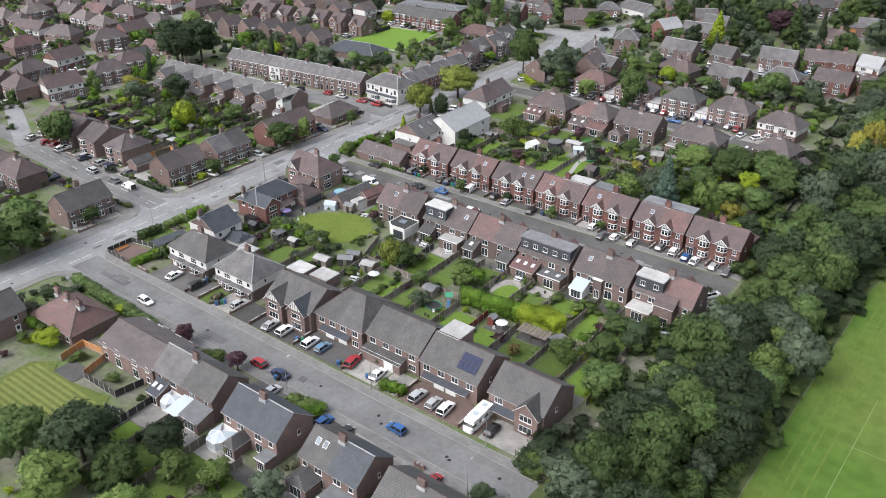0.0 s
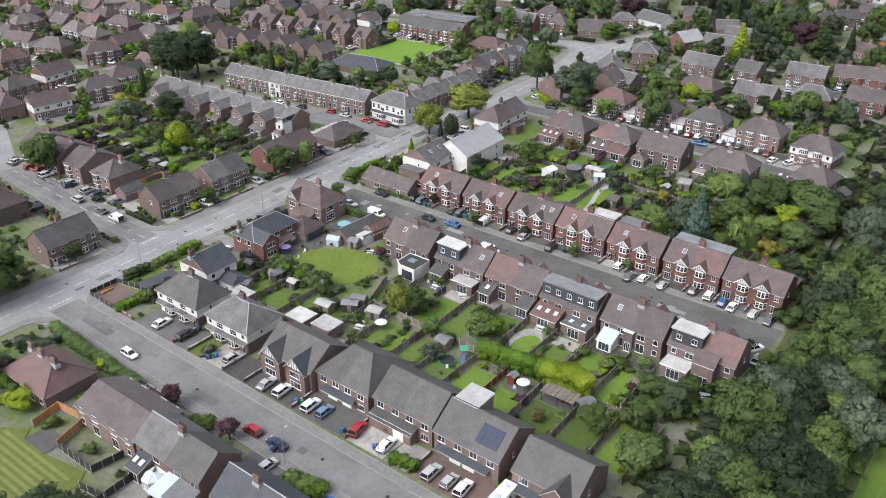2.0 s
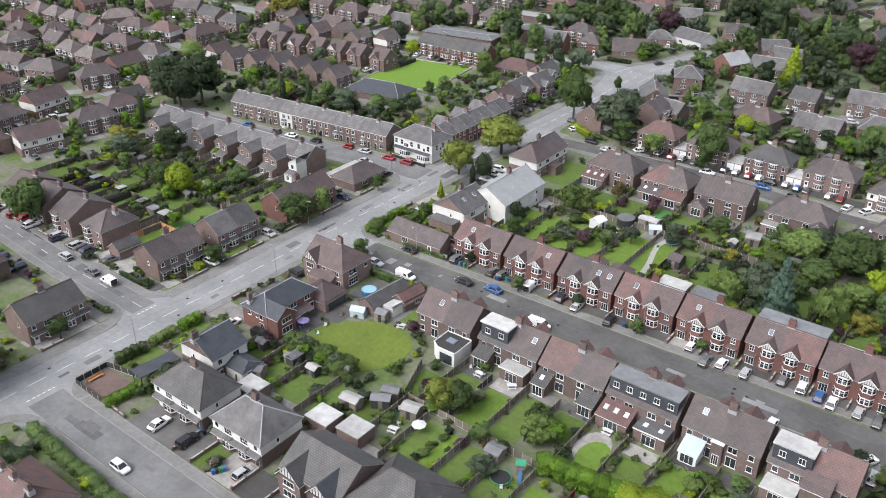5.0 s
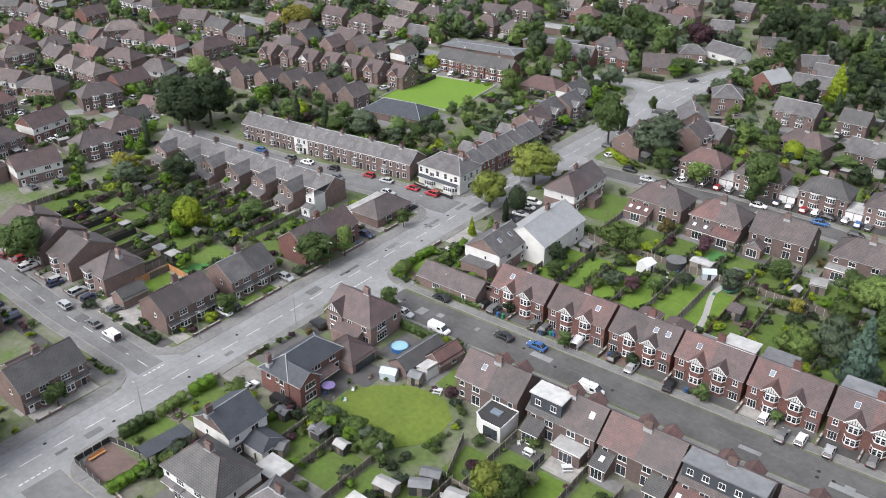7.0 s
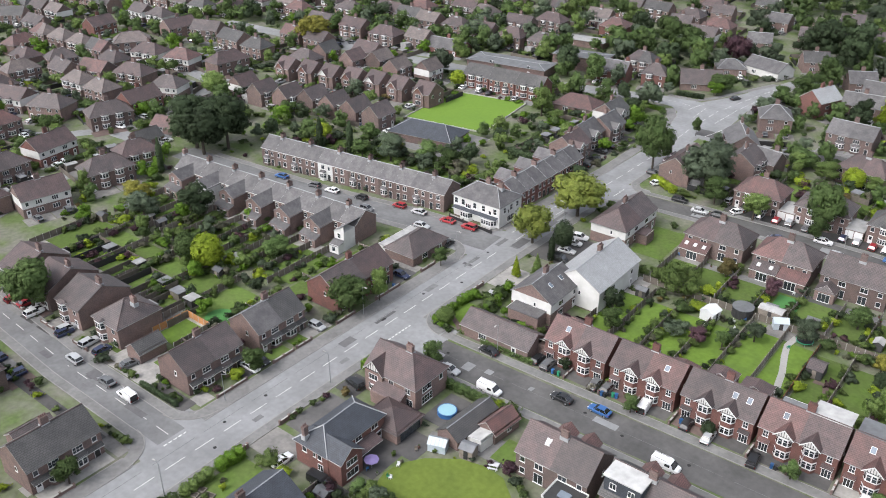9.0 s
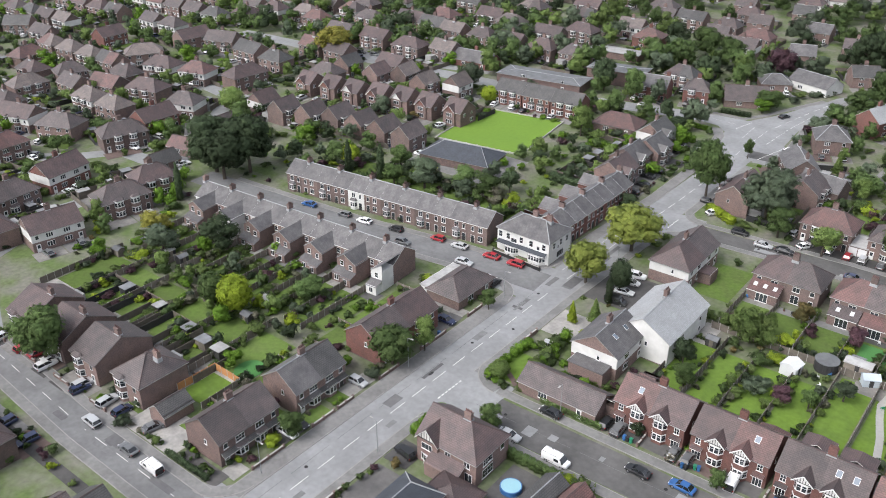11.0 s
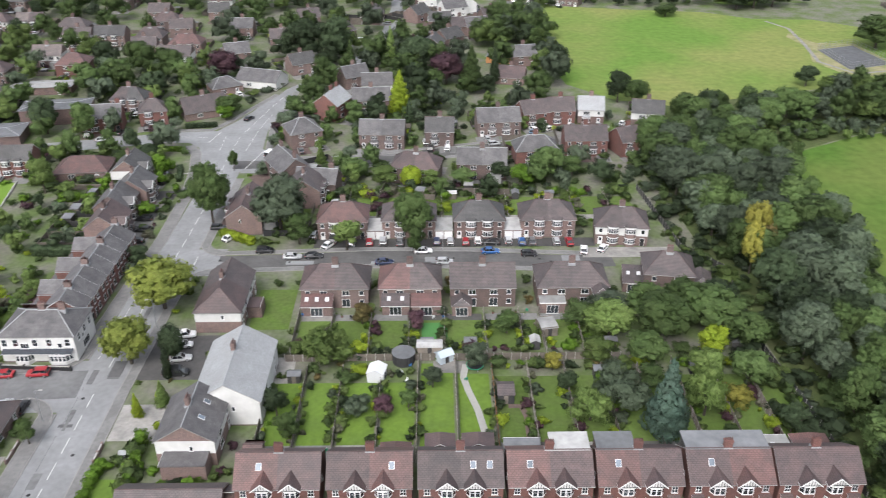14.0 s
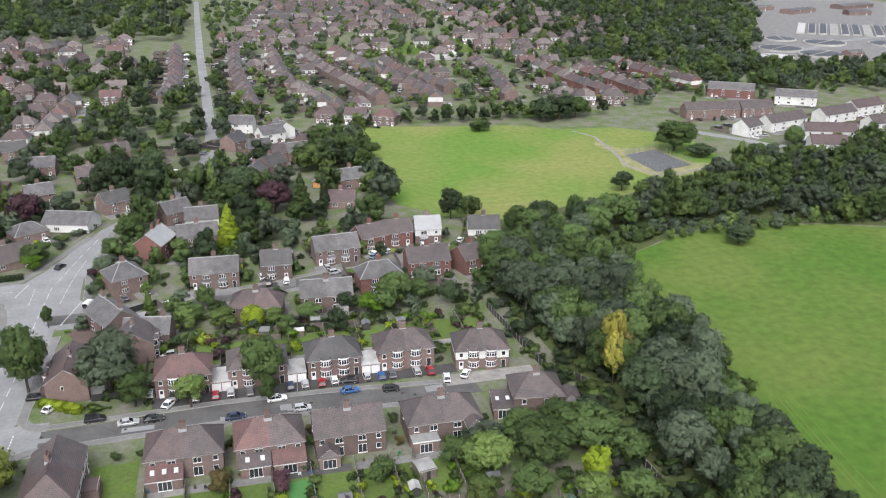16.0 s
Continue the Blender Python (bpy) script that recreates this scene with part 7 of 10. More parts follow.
fence(-178.2, 97.4, -170.0, 96.9, "wood_dark", 1.3), fence(-178.2, 97.4, -178.2, 104.2, "wood_dark", 1.3), fence(-178.2, 104.2, -171, 105.6, "wood_dark", 1.3), drive(-178, -168.9, 97.6, 104.2, "drive_red")

# front plots on the west side street
for x in (-262, -250, -238, -225.5):
    drive(x - 4.6, x + 4.6, 126.9, 130.4, "drive_pale" if x != -250 else "drive_red")
drive(-221, -206.8, 127, 135.5, "drive_pale"), drive(-206, -195, 126.9, 130.2, "drive_grey"), lawn(-206.5, -197, 144.2, 147.4)
drive(-272, -200, 112.2, 114.4, "drive_grey"), drive(-240, -215, 193, 199.4, "drive_grey"), drive(-208, -194, 192.8, 195.8, "drive_pale")
drive(-168, -153, 143, 149.5, "drive_grey"), drive(-158, -154, 110, 127, "drive_grey"), drive(-151.5, -147.8, 199, 224, "drive_pale"), drive(-163.8, -157, 228.5, 232.5, "drive_grey"), lawn(-159.5, -151, 234, 250)

# ---- houses round about, towards the west ----
ROADS = [MAIN, MAIN_NORTH, [(-188, 216), (-212, 214.5), (-245, 209.5), (-300, 206)], [(-312, 204), (-344, 190), (-400, 175), (-470, 165)], [(-276, 266), (-300, 268), (-345, 262)], [(-178, 91), (-52, 90)], [(-178, 171), (-50, 172.6)], [(-189, 121.6), (-262, 124)], [(-180, 262), (-77, 263)], [(-180, 322), (-117, 331), (-56, 352)], [(-187, 343.5), (-205, 345), (-226, 340), (-260, 333), (-420, 322)], [(-262, 123), (-312, 170), (-309, 204), (-350, 258), (-470, 280)], [(-84, 780), (-54, 585)]]


def free(x, y, pad, road_pad=5.0):
    if any(abs(x - a) < r + pad and abs(y - c) < r + pad for a, c, r in BUILT):
        return False
    for line in ROADS:
        for (x0, y0), (x1, y1) in zip(line, line[1:]):
            L2 = (x1 - x0) ** 2 + (y1 - y0) ** 2
            t = max(0, min(1, ((x - x0) * (x1 - x0) + (y - y0) * (y1 - y0)) / L2))
            if math.hypot(x - x0 - t * (x1 - x0), y - y0 - t * (y1 - y0)) < road_pad:
                return False
    return True


LITE[0] = True
mix = random.Random(5)
# the repeated pale tile lifts distant roofs as haze would
BROWNS = ("tile_hazed", "tile_brown", "tile_plum", "tile_hazed", "tile_plum", "tile_brown", "tile_grey", "tile_dark", "tile_red")


def plain_pair(x, y, rot, w=13.4, d=8.8, roof=None, units=2, **kw):
    tl = mix.choice(BROWNS)
    tl2 = tl if mix.random() < 0.75 else mix.choice(BROWNS)
    opt = dict(roof=roof or mix.choice(("hip", "hip", "gable")), tiles=(tl, tl2), units=units, wall=mix.choice(("brick", "brick_dark", "brick")), upper="render_white" if mix.random() < 0.22 else None, front=mix.choice(("low_bay", "bay", "flat")), fine=False, group="suburban houses")
    opt.update(kw)
    return house(x, y, rot, w, d, **opt)


# x, y, direction of the ridge, width, roof, tile, wall, white upper storey
for x, y, rot, w, rf, tl, wl3, up in (
        (-327.6, 178.0, 98, 13.6, "gable", "tile_plum", "brick_red", 1), (-322.9, 161.0, 95, 12.0, "hip", "tile_brown", "brick", 0), (-358.8, 178.0, 92, 12.0, "hip", "tile_red", "brick", 0), (-361.8, 198.9, 22, 13.4, "hip", "tile_brown", "brick", 0),
        (-380.8, 195.5, 16, 14.6, "gable", "tile_plum", "brick", 1), (-339.5, 206.5, 72, 14.0, "hip", "tile_brown", "brick_dark", 0), (-343.5, 221.4, 90, 13.0, "gable", "tile_plum", "brick_red", 0), (-347.9, 237.0, 22, 11.4, "hip", "tile_brown", "brick", 1),
        (-371.2, 238.4, 14, 14.0, "hip", "tile_plum", "brick", 0), (-386.5, 232.3, 10, 12.6, "gable", "tile_red", "brick_dark", 0), (-412.2, 232.2, 75, 11.0, "hip", "tile_brown", "brick", 0), (-410.3, 214.0, 84, 12.6, "hip", "tile_hazed", "brick", 0),
        (-446.8, 234.1, 98, 13.0, "hip", "tile_red", "brick", 0), (-498.4, 258.5, 38, 12.0, "gable", "tile_grey", "brick", 0), (-473.5, 256.9, 0, 13.4, "gable", "tile_brown", "brick_dark", 0), (-448.3, 272.5, 92, 12.0, "gable", "tile_plum", "brick_red", 0),
        (-412.1, 265.1, 58, 14.6, "hip", "tile_hazed", "brick", 0), (-390.9, 259.3, 12, 13.4, "hip", "tile_plum", "brick_dark", 1), (-374.0, 262.6, 15, 12.0, "hip", "tile_red", "brick", 1), (-356.5, 271.0, 85, 15.0, "hip", "tile_plum", "brick", 0),
        (-417.0, 292.9, 84, 14.3, "gable", "tile_plum", "brick", 0), (-402.2, 297.9, 20, 13.6, "gable", "tile_brown", "brick_dark", 0), (-379.8, 294.4, -3, 14.0, "gable", "tile_grey", "brick", 0), (-302.2, 191.4, 76, 11.4, "hip", "tile_plum", "brick", 0),
        (-298.2, 178.6, 80, 13.4, "hip", "tile_brown", "brick", 0), (-297.0, 158.0, 80, 13.0, "gable", "tile_plum", "brick", 1), (-350.0, 160.0, 4, 13.0, "hip", "tile_brown", "brick", 0), (-375.0, 165.0, 4, 13.0, "gable", "tile_plum", "brick", 0), (-350.0, 140.0, 0, 13.0, "hip", "tile_grey", "brick", 0), (-375.0, 138.0, 0, 13.0, "hip", "tile_brown", "brick", 1), (-330.0, 138.0, 75, 13.0, "gable", "tile_plum", "brick", 0), (-335.0, 116.0, 0, 13.0, "hip", "tile_brown", "brick", 0), (-310.0, 113.0, 0, 13.0, "gable", "tile_plum", "brick_dark", 0), (-287.0, 108.0, 0, 12.0, "hip", "tile_brown", "brick", 0)):
    plain_pair(x, y, rot, w, roof=rf, tiles=(tl, tl), wall=wl3, upper="render_white" if up else None)
for x, y, rot, w, tl in ((-326.2, 234.9, 91, 11.0, "tile_dark"), (-325.6, 225.6, 42, 8.0, "tile_grey"), (-317.3, 215.6, 12, 13.0, "tile_red"), (-314.9, 203.6, 87, 8.4, "tile_grey")):
    house(x, y, rot, w, 7.0, e=2.7, r=2.4, roof="gable", tiles=(tl,), units=1, front="low", back="none", chim=(), fine=False, label="low tiled bungalow behind the big tree", name="bungalow", group="bungalows")


def fill(x0, x1, y0, y1, dx, dy, keep, rot=0.0, gap=12.5):
    """Rows of further pairs wherever there is room."""
    y = y0
    while y < y1:
        x = x0 + mix.uniform(0, 4)
        while x < x1:
            if mix.random() < keep and free(x, y, 0.0, 9.0) and all((x - a) ** 2 + (y - c) ** 2 > gap * gap for a, c, _ in BUILT):
                turn = rot + mix.choice((0, 0, 180)) + mix.uniform(-4, 4)
                plain_pair(x, y, turn, 11.6, 8.2, back="plain" if turn > 90 else "none")
            x += dx
        y += dy


for x, y in ((-330, 280), (-319.6, 282), (-309.4, 283), (-299.8, 285.4), (-290.2, 287.6), (-279.6, 288), (-268, 289)):
    h = house(x, y, 0, 7.4, 8.5, roof="gable", tiles=("tile_plum",), units=1, front="none", wall="brick", chim=(), fine=False, label="small brick house with a street gable", group="small gabled houses")
    window(h, "right", -2.0, 3.2, 1.2, 1.2, 2, 1), window(h, "right", 1.8, 0.8, 1.5, 1.3, 2, 1), window(h, "right", 2.0, 3.3, 0.8, 1.0, 1, 1)
    front_gable(h, -0.8, 4.6, 0.5, 5.0, 2.2, "tile_plum", "brick", "brick_red" if mix.random() < 0.7 else "render_white", back=5)
for x, y in ((-327.4, 254.8), (-315.7, 253.6), (-305, 256), (-296.4, 260), (-286, 260), (-276.4, 260.4), (-266.7, 261), (-334.8, 305), (-318, 303), (-309.6, 309.6), (-296.4, 305), (-285.6, 311)):
    plain_pair(x, y, 90, 8.6, 7.6, roof="gable", units=1, chim=())
for x in (-265.2, -253.9, -242.6):
    plain_pair(x, 318.2 + 0.05 * (x + 254), 4, 10.8, 8.4, roof="gable", wall="brick_red", tiles=("tile_grey", "tile_grey"), chim=())
for x, y, rot in ((-372, 340, 0), (-353, 342, 0), (-333, 340, 5), (-354, 390, 0), (-362, 376, 0), (-322, 399, 0), (-336, 404, 0), (-297, 392, 0), (-288, 405, 0), (-389, 400, 0), (-378, 365, 0), (-347, 374, 0), (-410, 355, 0), (-430, 335, 0), (-400, 385, 0), (-420, 400, 0), (-223, 424, 0), (-223, 442, 0), (-259, 456, 0), (-300, 430, 0), (-330, 430, 0), (-360, 420, 0), (-310, 450, 0), (-450, 360, 0), (-340, 460, 0), (-380, 450, 0), (-280, 470, 0)):
    plain_pair(x, y, rot, front="bay")
house(-303, 346, 5, 18, 9, e=3, roof="gable", r=3.2, tiles=("slate",), units=1, front="low", back="none", wall="brick_red", fine=False, label="slate-roofed bungalow with red gable", name="bungalow")
h = house(-268, 342, 8, 34, 12, e=3.6, r=0.6, roof="hip", tiles=("felt",), units=1, front="flat", back="none", chim=(), fine=False, label="low flat-roofed school block", name="school_building")
house(-247, 362, 8, 22, 10, e=5.6, r=0.5, roof="hip", tiles=("felt",), units=1, front="flat", back="none", chim=(), fine=False, label="two-storey flat-roofed school block", name="school_building")
house(-229.1, 353.8, 9, 13, 8.5, roof="gable", tiles=("slate", "slate"), wall="brick_red", front="bay", chim=(5.5,), fine=False)
house(-214.0, 359.6, 14, 9, 8, roof="hip", tiles=("tile_brown",), units=1, wall="brick_red", front="bay", fine=False)
house(-198.9, 366.7, 27, 15, 9.5, e=3.0, r=4.0, roof="gable", tiles=("tile_brown",), units=1, front="low", back="none", fine=False, label="brown-roofed dormer bungalow behind a hedge", name="bungalow")
house(-184.3, 398.0, -18, 16.5, 10, e=3.4, r=3.0, roof="gable", tiles=("slate",), units=1, wall="render_white", upper="render_white", front="low", back="none", chim=(), fine=False, label="white hall with pale slate roof", name="hall")
house(-197.0, 391.0, 30, 11, 9, e=3.2, r=2.6, roof="hip", tiles=("slate",), units=1, front="low", back="none", chim=(), fine=False)
house(-222, 316, 5, 15, 10, e=3.0, r=3.0, roof="hip", tiles=("tile_red",), units=1, front="low", back="none", chim=(), fine=False, label="pink-tiled hipped bungalow beside the green", name="bungalow")
house(-260, 414, 5, 12, 10, roof="hip", tiles=("tile_red",), units=1, wall="brick_red", front="flat", fine=False)
house(-264, 392, 5, 22, 8, e=3, r=0.5, roof="hip", tiles=("felt_pale",), units=1, front="flat", back="none", chim=(), fine=False, label="low white-roofed school wing", name="school_building")
for x, y, rot, tl, wl3 in ((-206.5, 311, 90, "tile_grey", "render_white"), (-201.5, 298, 90, "slate", "brick"), (-203.5, 288, 90, "slate", "brick"), (-202, 276.5, 90, "tile_plum", "brick_dark")):
    house(x, y, rot, 10.0, 8.8, roof="gable", tiles=(tl,), units=1, wall="brick", upper="render_white" if wl3 == "render_white" else None, front="bay_gable", fine=False, label="brick villa with street gable")
# the side street to the west
for x, tl, rf in ((-262, "tile_plum", "gable"), (-250, "tile_plum", "gable"), (-238, "tile_brown", "gable"), (-225.5, "tile_brown", "hip")):
    house(x, 136.8, 0, 8.6, 12.5 if rf == "gable" else 10.5, roof=rf, tiles=(tl,), units=1, wall="brick", front="bay", fine=False, label="detached brick house with bay windows", chim=(3,))
house(-215.9, 134.2, 90, 6.2, 4.4, e=2.6, r=1.6, roof="gable", tiles=("tile_grey",), units=1, front="none", back="none", chim=(), fine=False, label="small brick garage building", name="garage")
house(-209, 106, 90, 7, 5, e=2.6, r=1.5, roof="gable", tiles=("tile_brown",), units=1, front="none", back="none", chim=(), fine=False, label="small brick garage building", name="garage")
for x in (-233, -247, -262, -277):
    plain_pair(x, 106.5, 180, 12.4)

# ---- houses towards the north ----
for x, y, rot, w, tl, kw in (
        (-136, 338.0, -3, 14, "slate", {}), (-118, 340.0, -3, 9, "tile_grey", dict(units=1)), (-99.2, 348.4, 5, 14, "slate", {}),
        (-87, 356, 16, 9.4, "tile_brown", dict(units=1, wall="brick_red")), (-77.6, 358.4, 3, 9, "tile_brown", dict(units=1, wall="brick_red")), (-67.2, 359, -6, 8.6, "slate_pale", dict(units=1, wall="brick", upper="render_white")), (-48.8, 355, -12, 10.5, "tile_grey", dict(units=1, upper="render_white")),
        (-125, 311.4, 170, 13.6, "tile_plum", dict(roof="hip")), (-106, 314.2, 176, 14.2, "slate", {}), (-89.6, 324, 5, 12.6, "slate", dict(roof="hip", units=1, wall="brick_red")), (-73.4, 332, 0, 13, "tile_brown", dict(wall="brick_red")), (-60.5, 331, 20, 8, "tile_brown", dict(units=1, wall="brick_red"))):
    opt = dict(roof="gable", tiles=(tl, tl), front="low_bay", fine=False, wall="brick_dark", group="houses on the upper street")
    opt.update(kw)
    house(x, y, rot, w, 8.6, **opt)
house(-161.5, 340.2, 24, 10, 10, roof="hip", tiles=("slate",), units=1, front="flat", fine=False)
house(-90.5, 401.2, -12, 11, 9, e=3.0, r=3.2, roof="gable", tiles=("tile_plum",), units=1, front="low", back="none", fine=False, label="brown-roofed bungalow among trees", name="bungalow")
house(-89.0, 425.8, -14, 18, 7, e=3.0, r=0.4, roof="hip", tiles=("felt",), units=1, wall="wood_orange", front="flat", back="none", chim=(), fine=False, label="long low flat-roofed timber hall", name="hall")
house(-162, 312, -60, 13, 9, roof="gable", tiles=("slate",), units=1, wall="brick_dark", front="flat", fine=False, label="slate-roofed dark brick corner house", chim=(-5, 5))
h = house(-152.4, 303.6, -8, 11.5, 7.6, e=4.2, r=2.8, roof="gable", tiles=("slate",), units=1, wall="brick_dark", front="flat", fine=False, label="low slate-roofed wing behind the corner house", chim=(4,))
extension(h, -5, 1, 3.8, 8, 2.6, "flat", "brick", "felt_pale")
house(-154.3, 364.1, 68, 11, 9, e=6.0, r=3.4, roof="gable", tiles=("slate_pale",), units=1, wall="brick_red", front="flat", fine=False, chim=(0, 4))
house(-141.5, 369.5, 5, 13, 8, roof="gable", tiles=("slate",), units=1, front="flat", fine=False)
house(-140.4, 386.4, 3, 11, 8, roof="gable", tiles=("slate",), units=1, wall="render_white", upper="render_white", front="flat", fine=False, label="white rendered house with slate roof")
house(-168.2, 284.4, -90, 14.5, 9, roof="gable", tiles=("tile_plum", "tile_plum"), front="bay", label="brown-roofed brick pair behind lime hedges")
house(-155, 297, 90, 10, 9, roof="gable", tiles=("tile_brown", "tile_brown"), fine=False)
for x, y, rot in ((-127.4, 494.2, 52), (-116.8, 480, -3), (-93, 488, 20), (-113.3, 451.6, 41), (-101, 470, 15), (-200, 430, 20), (-185, 452, 10), (-172, 415, 30), (-205, 470, 0), (-178, 488, 15), (-232, 470, 5), (-240, 440, 8), (-250, 500, 0), (-222, 500, 12), (-160, 460, 60), (-148, 492, 80), (-108, 470, 20), (-150, 398, 30), (-120, 440, 80), (-84, 424, 10)):
    house(x, y, rot, 10, 8.5, e=4.6, roof="gable", tiles=(mix.choice(("slate", "tile_grey", "tile_brown")),), units=1, front="flat", fine=False, group="houses among the trees")
for x, y, rot in ((-122.9, 526.7, -14), (-110.5, 502.8, 25), (-104.5, 512, 109)):
    house(x, y, rot, 12, 8.5, roof="gable", tiles=("slate",), units=1, wall="render_white", upper="render_white", front="flat", fine=False, label="white rendered house with slate roof", group="white houses")


def row(pts, gap, rot, **kw):
    """Pairs of houses set out evenly along a line."""
    for (x0, y0), (x1, y1) in zip(pts, pts[1:]):
        n = max(1, round(math.hypot(x1 - x0, y1 - y0) / gap))
        for i in range(n):
            t = (i + 0.5) / n
            plain_pair(x0 + (x1 - x0) * t, y0 + (y1 - y0) * t, rot + mix.uniform(-3, 3), min(13, gap - 2.5), 8.4, front=mix.choice(("flat", "low_bay")), back="none", **kw)


fill_mark = len(scene.collection.objects)
row([(-86, 541), (-44, 523)], 14, -22)
row([(-96, 760), (-94, 654), (-81, 577), (-70, 548)], 17, 80)
row([(-72, 760), (-64, 670), (-44, 572)], 16, 105)
row([(-50, 760), (-38, 685), (-18, 606), (-14, 560)], 16, 75)
row([(-20, 700), (-18, 657), (2, 592)], 17, 100)
row([(42, 690), (38, 622), (27, 560)], 18, 95)
row([(60, 552), (92, 545)], 15, -15)
row([(78, 660), (82, 592), (90, 553)], 14, 95, wall="brick_red")
row([(98, 640), (107, 594), (110, 558)], 13, 95, wall="brick_red")
row([(135, 660), (139, 619), (152, 572)], 13, 100, wall="brick_red")
row([(-280, 776), (-250, 835)], 15, 60)
row([(-260, 710), (-224, 758)], 15, 60)
row([(-165, 800), (-160, 650), (-164, 605)], 15, 90)
row([(-122, 800), (-123, 693), (-116, 560)], 16, 90)
row([(-216, 528), (-212, 615)], 17, 95)
row([(-110, 846), (-30, 866)], 14, 14)
row([(-100, 800), (-60, 800)], 15, 10)
for k in range(7):
    y = 880 + k * 42
    row([(-120 + 6 * k, y), (60, y + 25)], 16, 8)
    row([(85, y - 10), (230 - 6 * k, y - 40)], 16, -12)
for k in range(3):
    row([(60, 760 + k * 34), (190, 740 + k * 30)], 16, -9)
for x, y, rot, w, wl3, tl in ((160, 548, -32, 26, "brick_red", "slate"), (184, 520, -32, 22, "render_white", "slate"), (120, 502, -5, 30, "brick", "tile_brown"), (145, 500, -5, 18, "brick", "tile_brown"), (118, 463, 25, 12, "render_white", "tile_brown"), (142, 470, 15, 26, "render_white", "tile_brown"), (178, 478, 15, 24, "render_white", "tile_brown"), (150, 445, -20, 24, "render_white", "tile_plum"), (134, 424, -20, 16, "render_white", "tile_plum"), (205, 490, 15, 22, "render_white", "tile_plum"), (190, 455, 10, 24, "render_white", "tile_brown"), (225, 470, 10, 24, "render_white", "tile_brown")):
    house(x, y, rot, w, 9, roof="gable", tiles=(tl, tl), wall=wl3, upper=wl3, front="flat", back="none", chim=(), fine=False, group="terraces beyond the park")
fill(-560, -395, 100, 430, 14.5, 25, 0.92)
fill(-395, -305, 100, 330, 14.5, 24, 0.8)
fill(-430, -215, 345, 500, 15.5, 27, 0.7)
fill(-330, -180, 520, 860, 17, 30, 0.45)
fill(-130, 110, 560, 860, 17, 28, 0.35)
merge(made(fill_mark), "far_houses", "hundreds of distant brick houses with brown roofs", "houses")
car_mark = len(scene.collection.objects)
plot = {k: Build() for k in ("drive_pale", "drive_grey", "drive_red", "lawn", "lawn_fresh", "pavement", "wood", "wood_dark", "felt", "felt_pale")}
for x, y, turn, w, d in PLOTS:
    c, q = math.cos(radians(turn)), math.sin(radians(turn))
    at = lambda u, v: (x + c * u - q * v, y + q * u + c * v)
    far = y > 440 or x < -420
    block = lambda k, u0, u1, v0, v1, z: plot[k].prism([at(u0, v0), at(u1, v0), at(u1, v1), at(u0, v1)], 0, z, 0)
    hw, f, deep = w / 2 + 0.8, d / 2, mix.uniform(9, 13)
    paved = mix.random()
    block(mix.choice(("drive_pale", "drive_grey", "drive_pale", "drive_red", "pavement")), -hw, -0.2 if paved < 0.8 else hw * 0.4, -f - 5.2, -f, 0.047)
    block(mix.choice(("lawn", "drive_grey", "drive_pale", "pavement")), 0.2, hw, -f - 5.2, -f, 0.043)
    block("pavement", -hw, hw, f, f + 2.6, 0.05)
    for u0, u1 in ((-hw, -0.15), (0.15, hw)):
        block(mix.choice(("lawn", "lawn", "lawn_fresh", "drive_pale")), u0 + 0.7, u1 - 0.7, f + 2.8, f + deep - 1.0, 0.055)
        if mix.random() < 0.55:
            us, vs, sw, sd = mix.uniform(u0 + 1.6, u1 - 1.6), f + deep - 2.0, mix.uniform(1.0, 1.7), mix.uniform(0.9, 1.4)
            block("wood_dark" if mix.random() < 0.5 else "wood", us - sw, us + sw, vs - sd, vs + sd, 2.1)
            plot["felt" if mix.random() < 0.6 else "felt_pale"].prism([at(us - sw - 0.1, vs - sd - 0.1), at(us + sw + 0.1, vs - sd - 0.1), at(us + sw + 0.1, vs + sd + 0.1), at(us - sw - 0.1, vs + sd + 0.1)], 2.1, 2.25, 0, True)
        if mix.random() < 0.3:
            block("felt_pale", (u0 + u1) / 2 - 1.6, (u0 + u1) / 2 + 1.6, f, f + mix.uniform(2.4, 3.4), 2.6)
    for u in (-hw, 0.0, hw):
        block(mix.choice(("wood", "wood_dark", "wood")), u - 0.05, u + 0.05, f + 0.4, f + deep, 1.7)
    block("wood", -hw, hw, f + deep - 0.05, f + deep + 0.05, 1.7)
    for k in range(5 if far else 9):
        u = mix.choice((-hw + 0.9, 0.8, -0.8, hw - 0.9)) if k % 3 else mix.uniform(-hw, hw)
        v = mix.uniform(f + 3.5, f + deep - 0.6) if k % 3 else mix.choice((-f - 4.9, f + deep - 0.9))
        bx, by = at(u, v)
        if free(bx, by, -30, 3.6):
            h = mix.uniform(0.9, 2.6)
            heap("bush", "bush", bx, by, h, h * mix.uniform(0.9, 1.5), mix.choice(("leaf_mid", "leaf_light", "leaf_hedge", "leaf_silver", "leaf_dark", "leaf_lime", "leaf_plum")))
    for u in (-w * 0.3, w * 0.3):
        if mix.random() < (0.35 if y > 560 or x < -460 else 0.62):
            car(*at(u + mix.uniform(-0.6, 0.6), -f - 2.9), turn + 90 + mix.uniform(-6, 6), mix.choice(("white", "silver", "grey", "black", "white", "black", "navy", "silver")), mix.choice(("hatchback", "suv", "saloon")))
merge(made(car_mark), "far_cars", "many distant cars parked on drives", "cars")
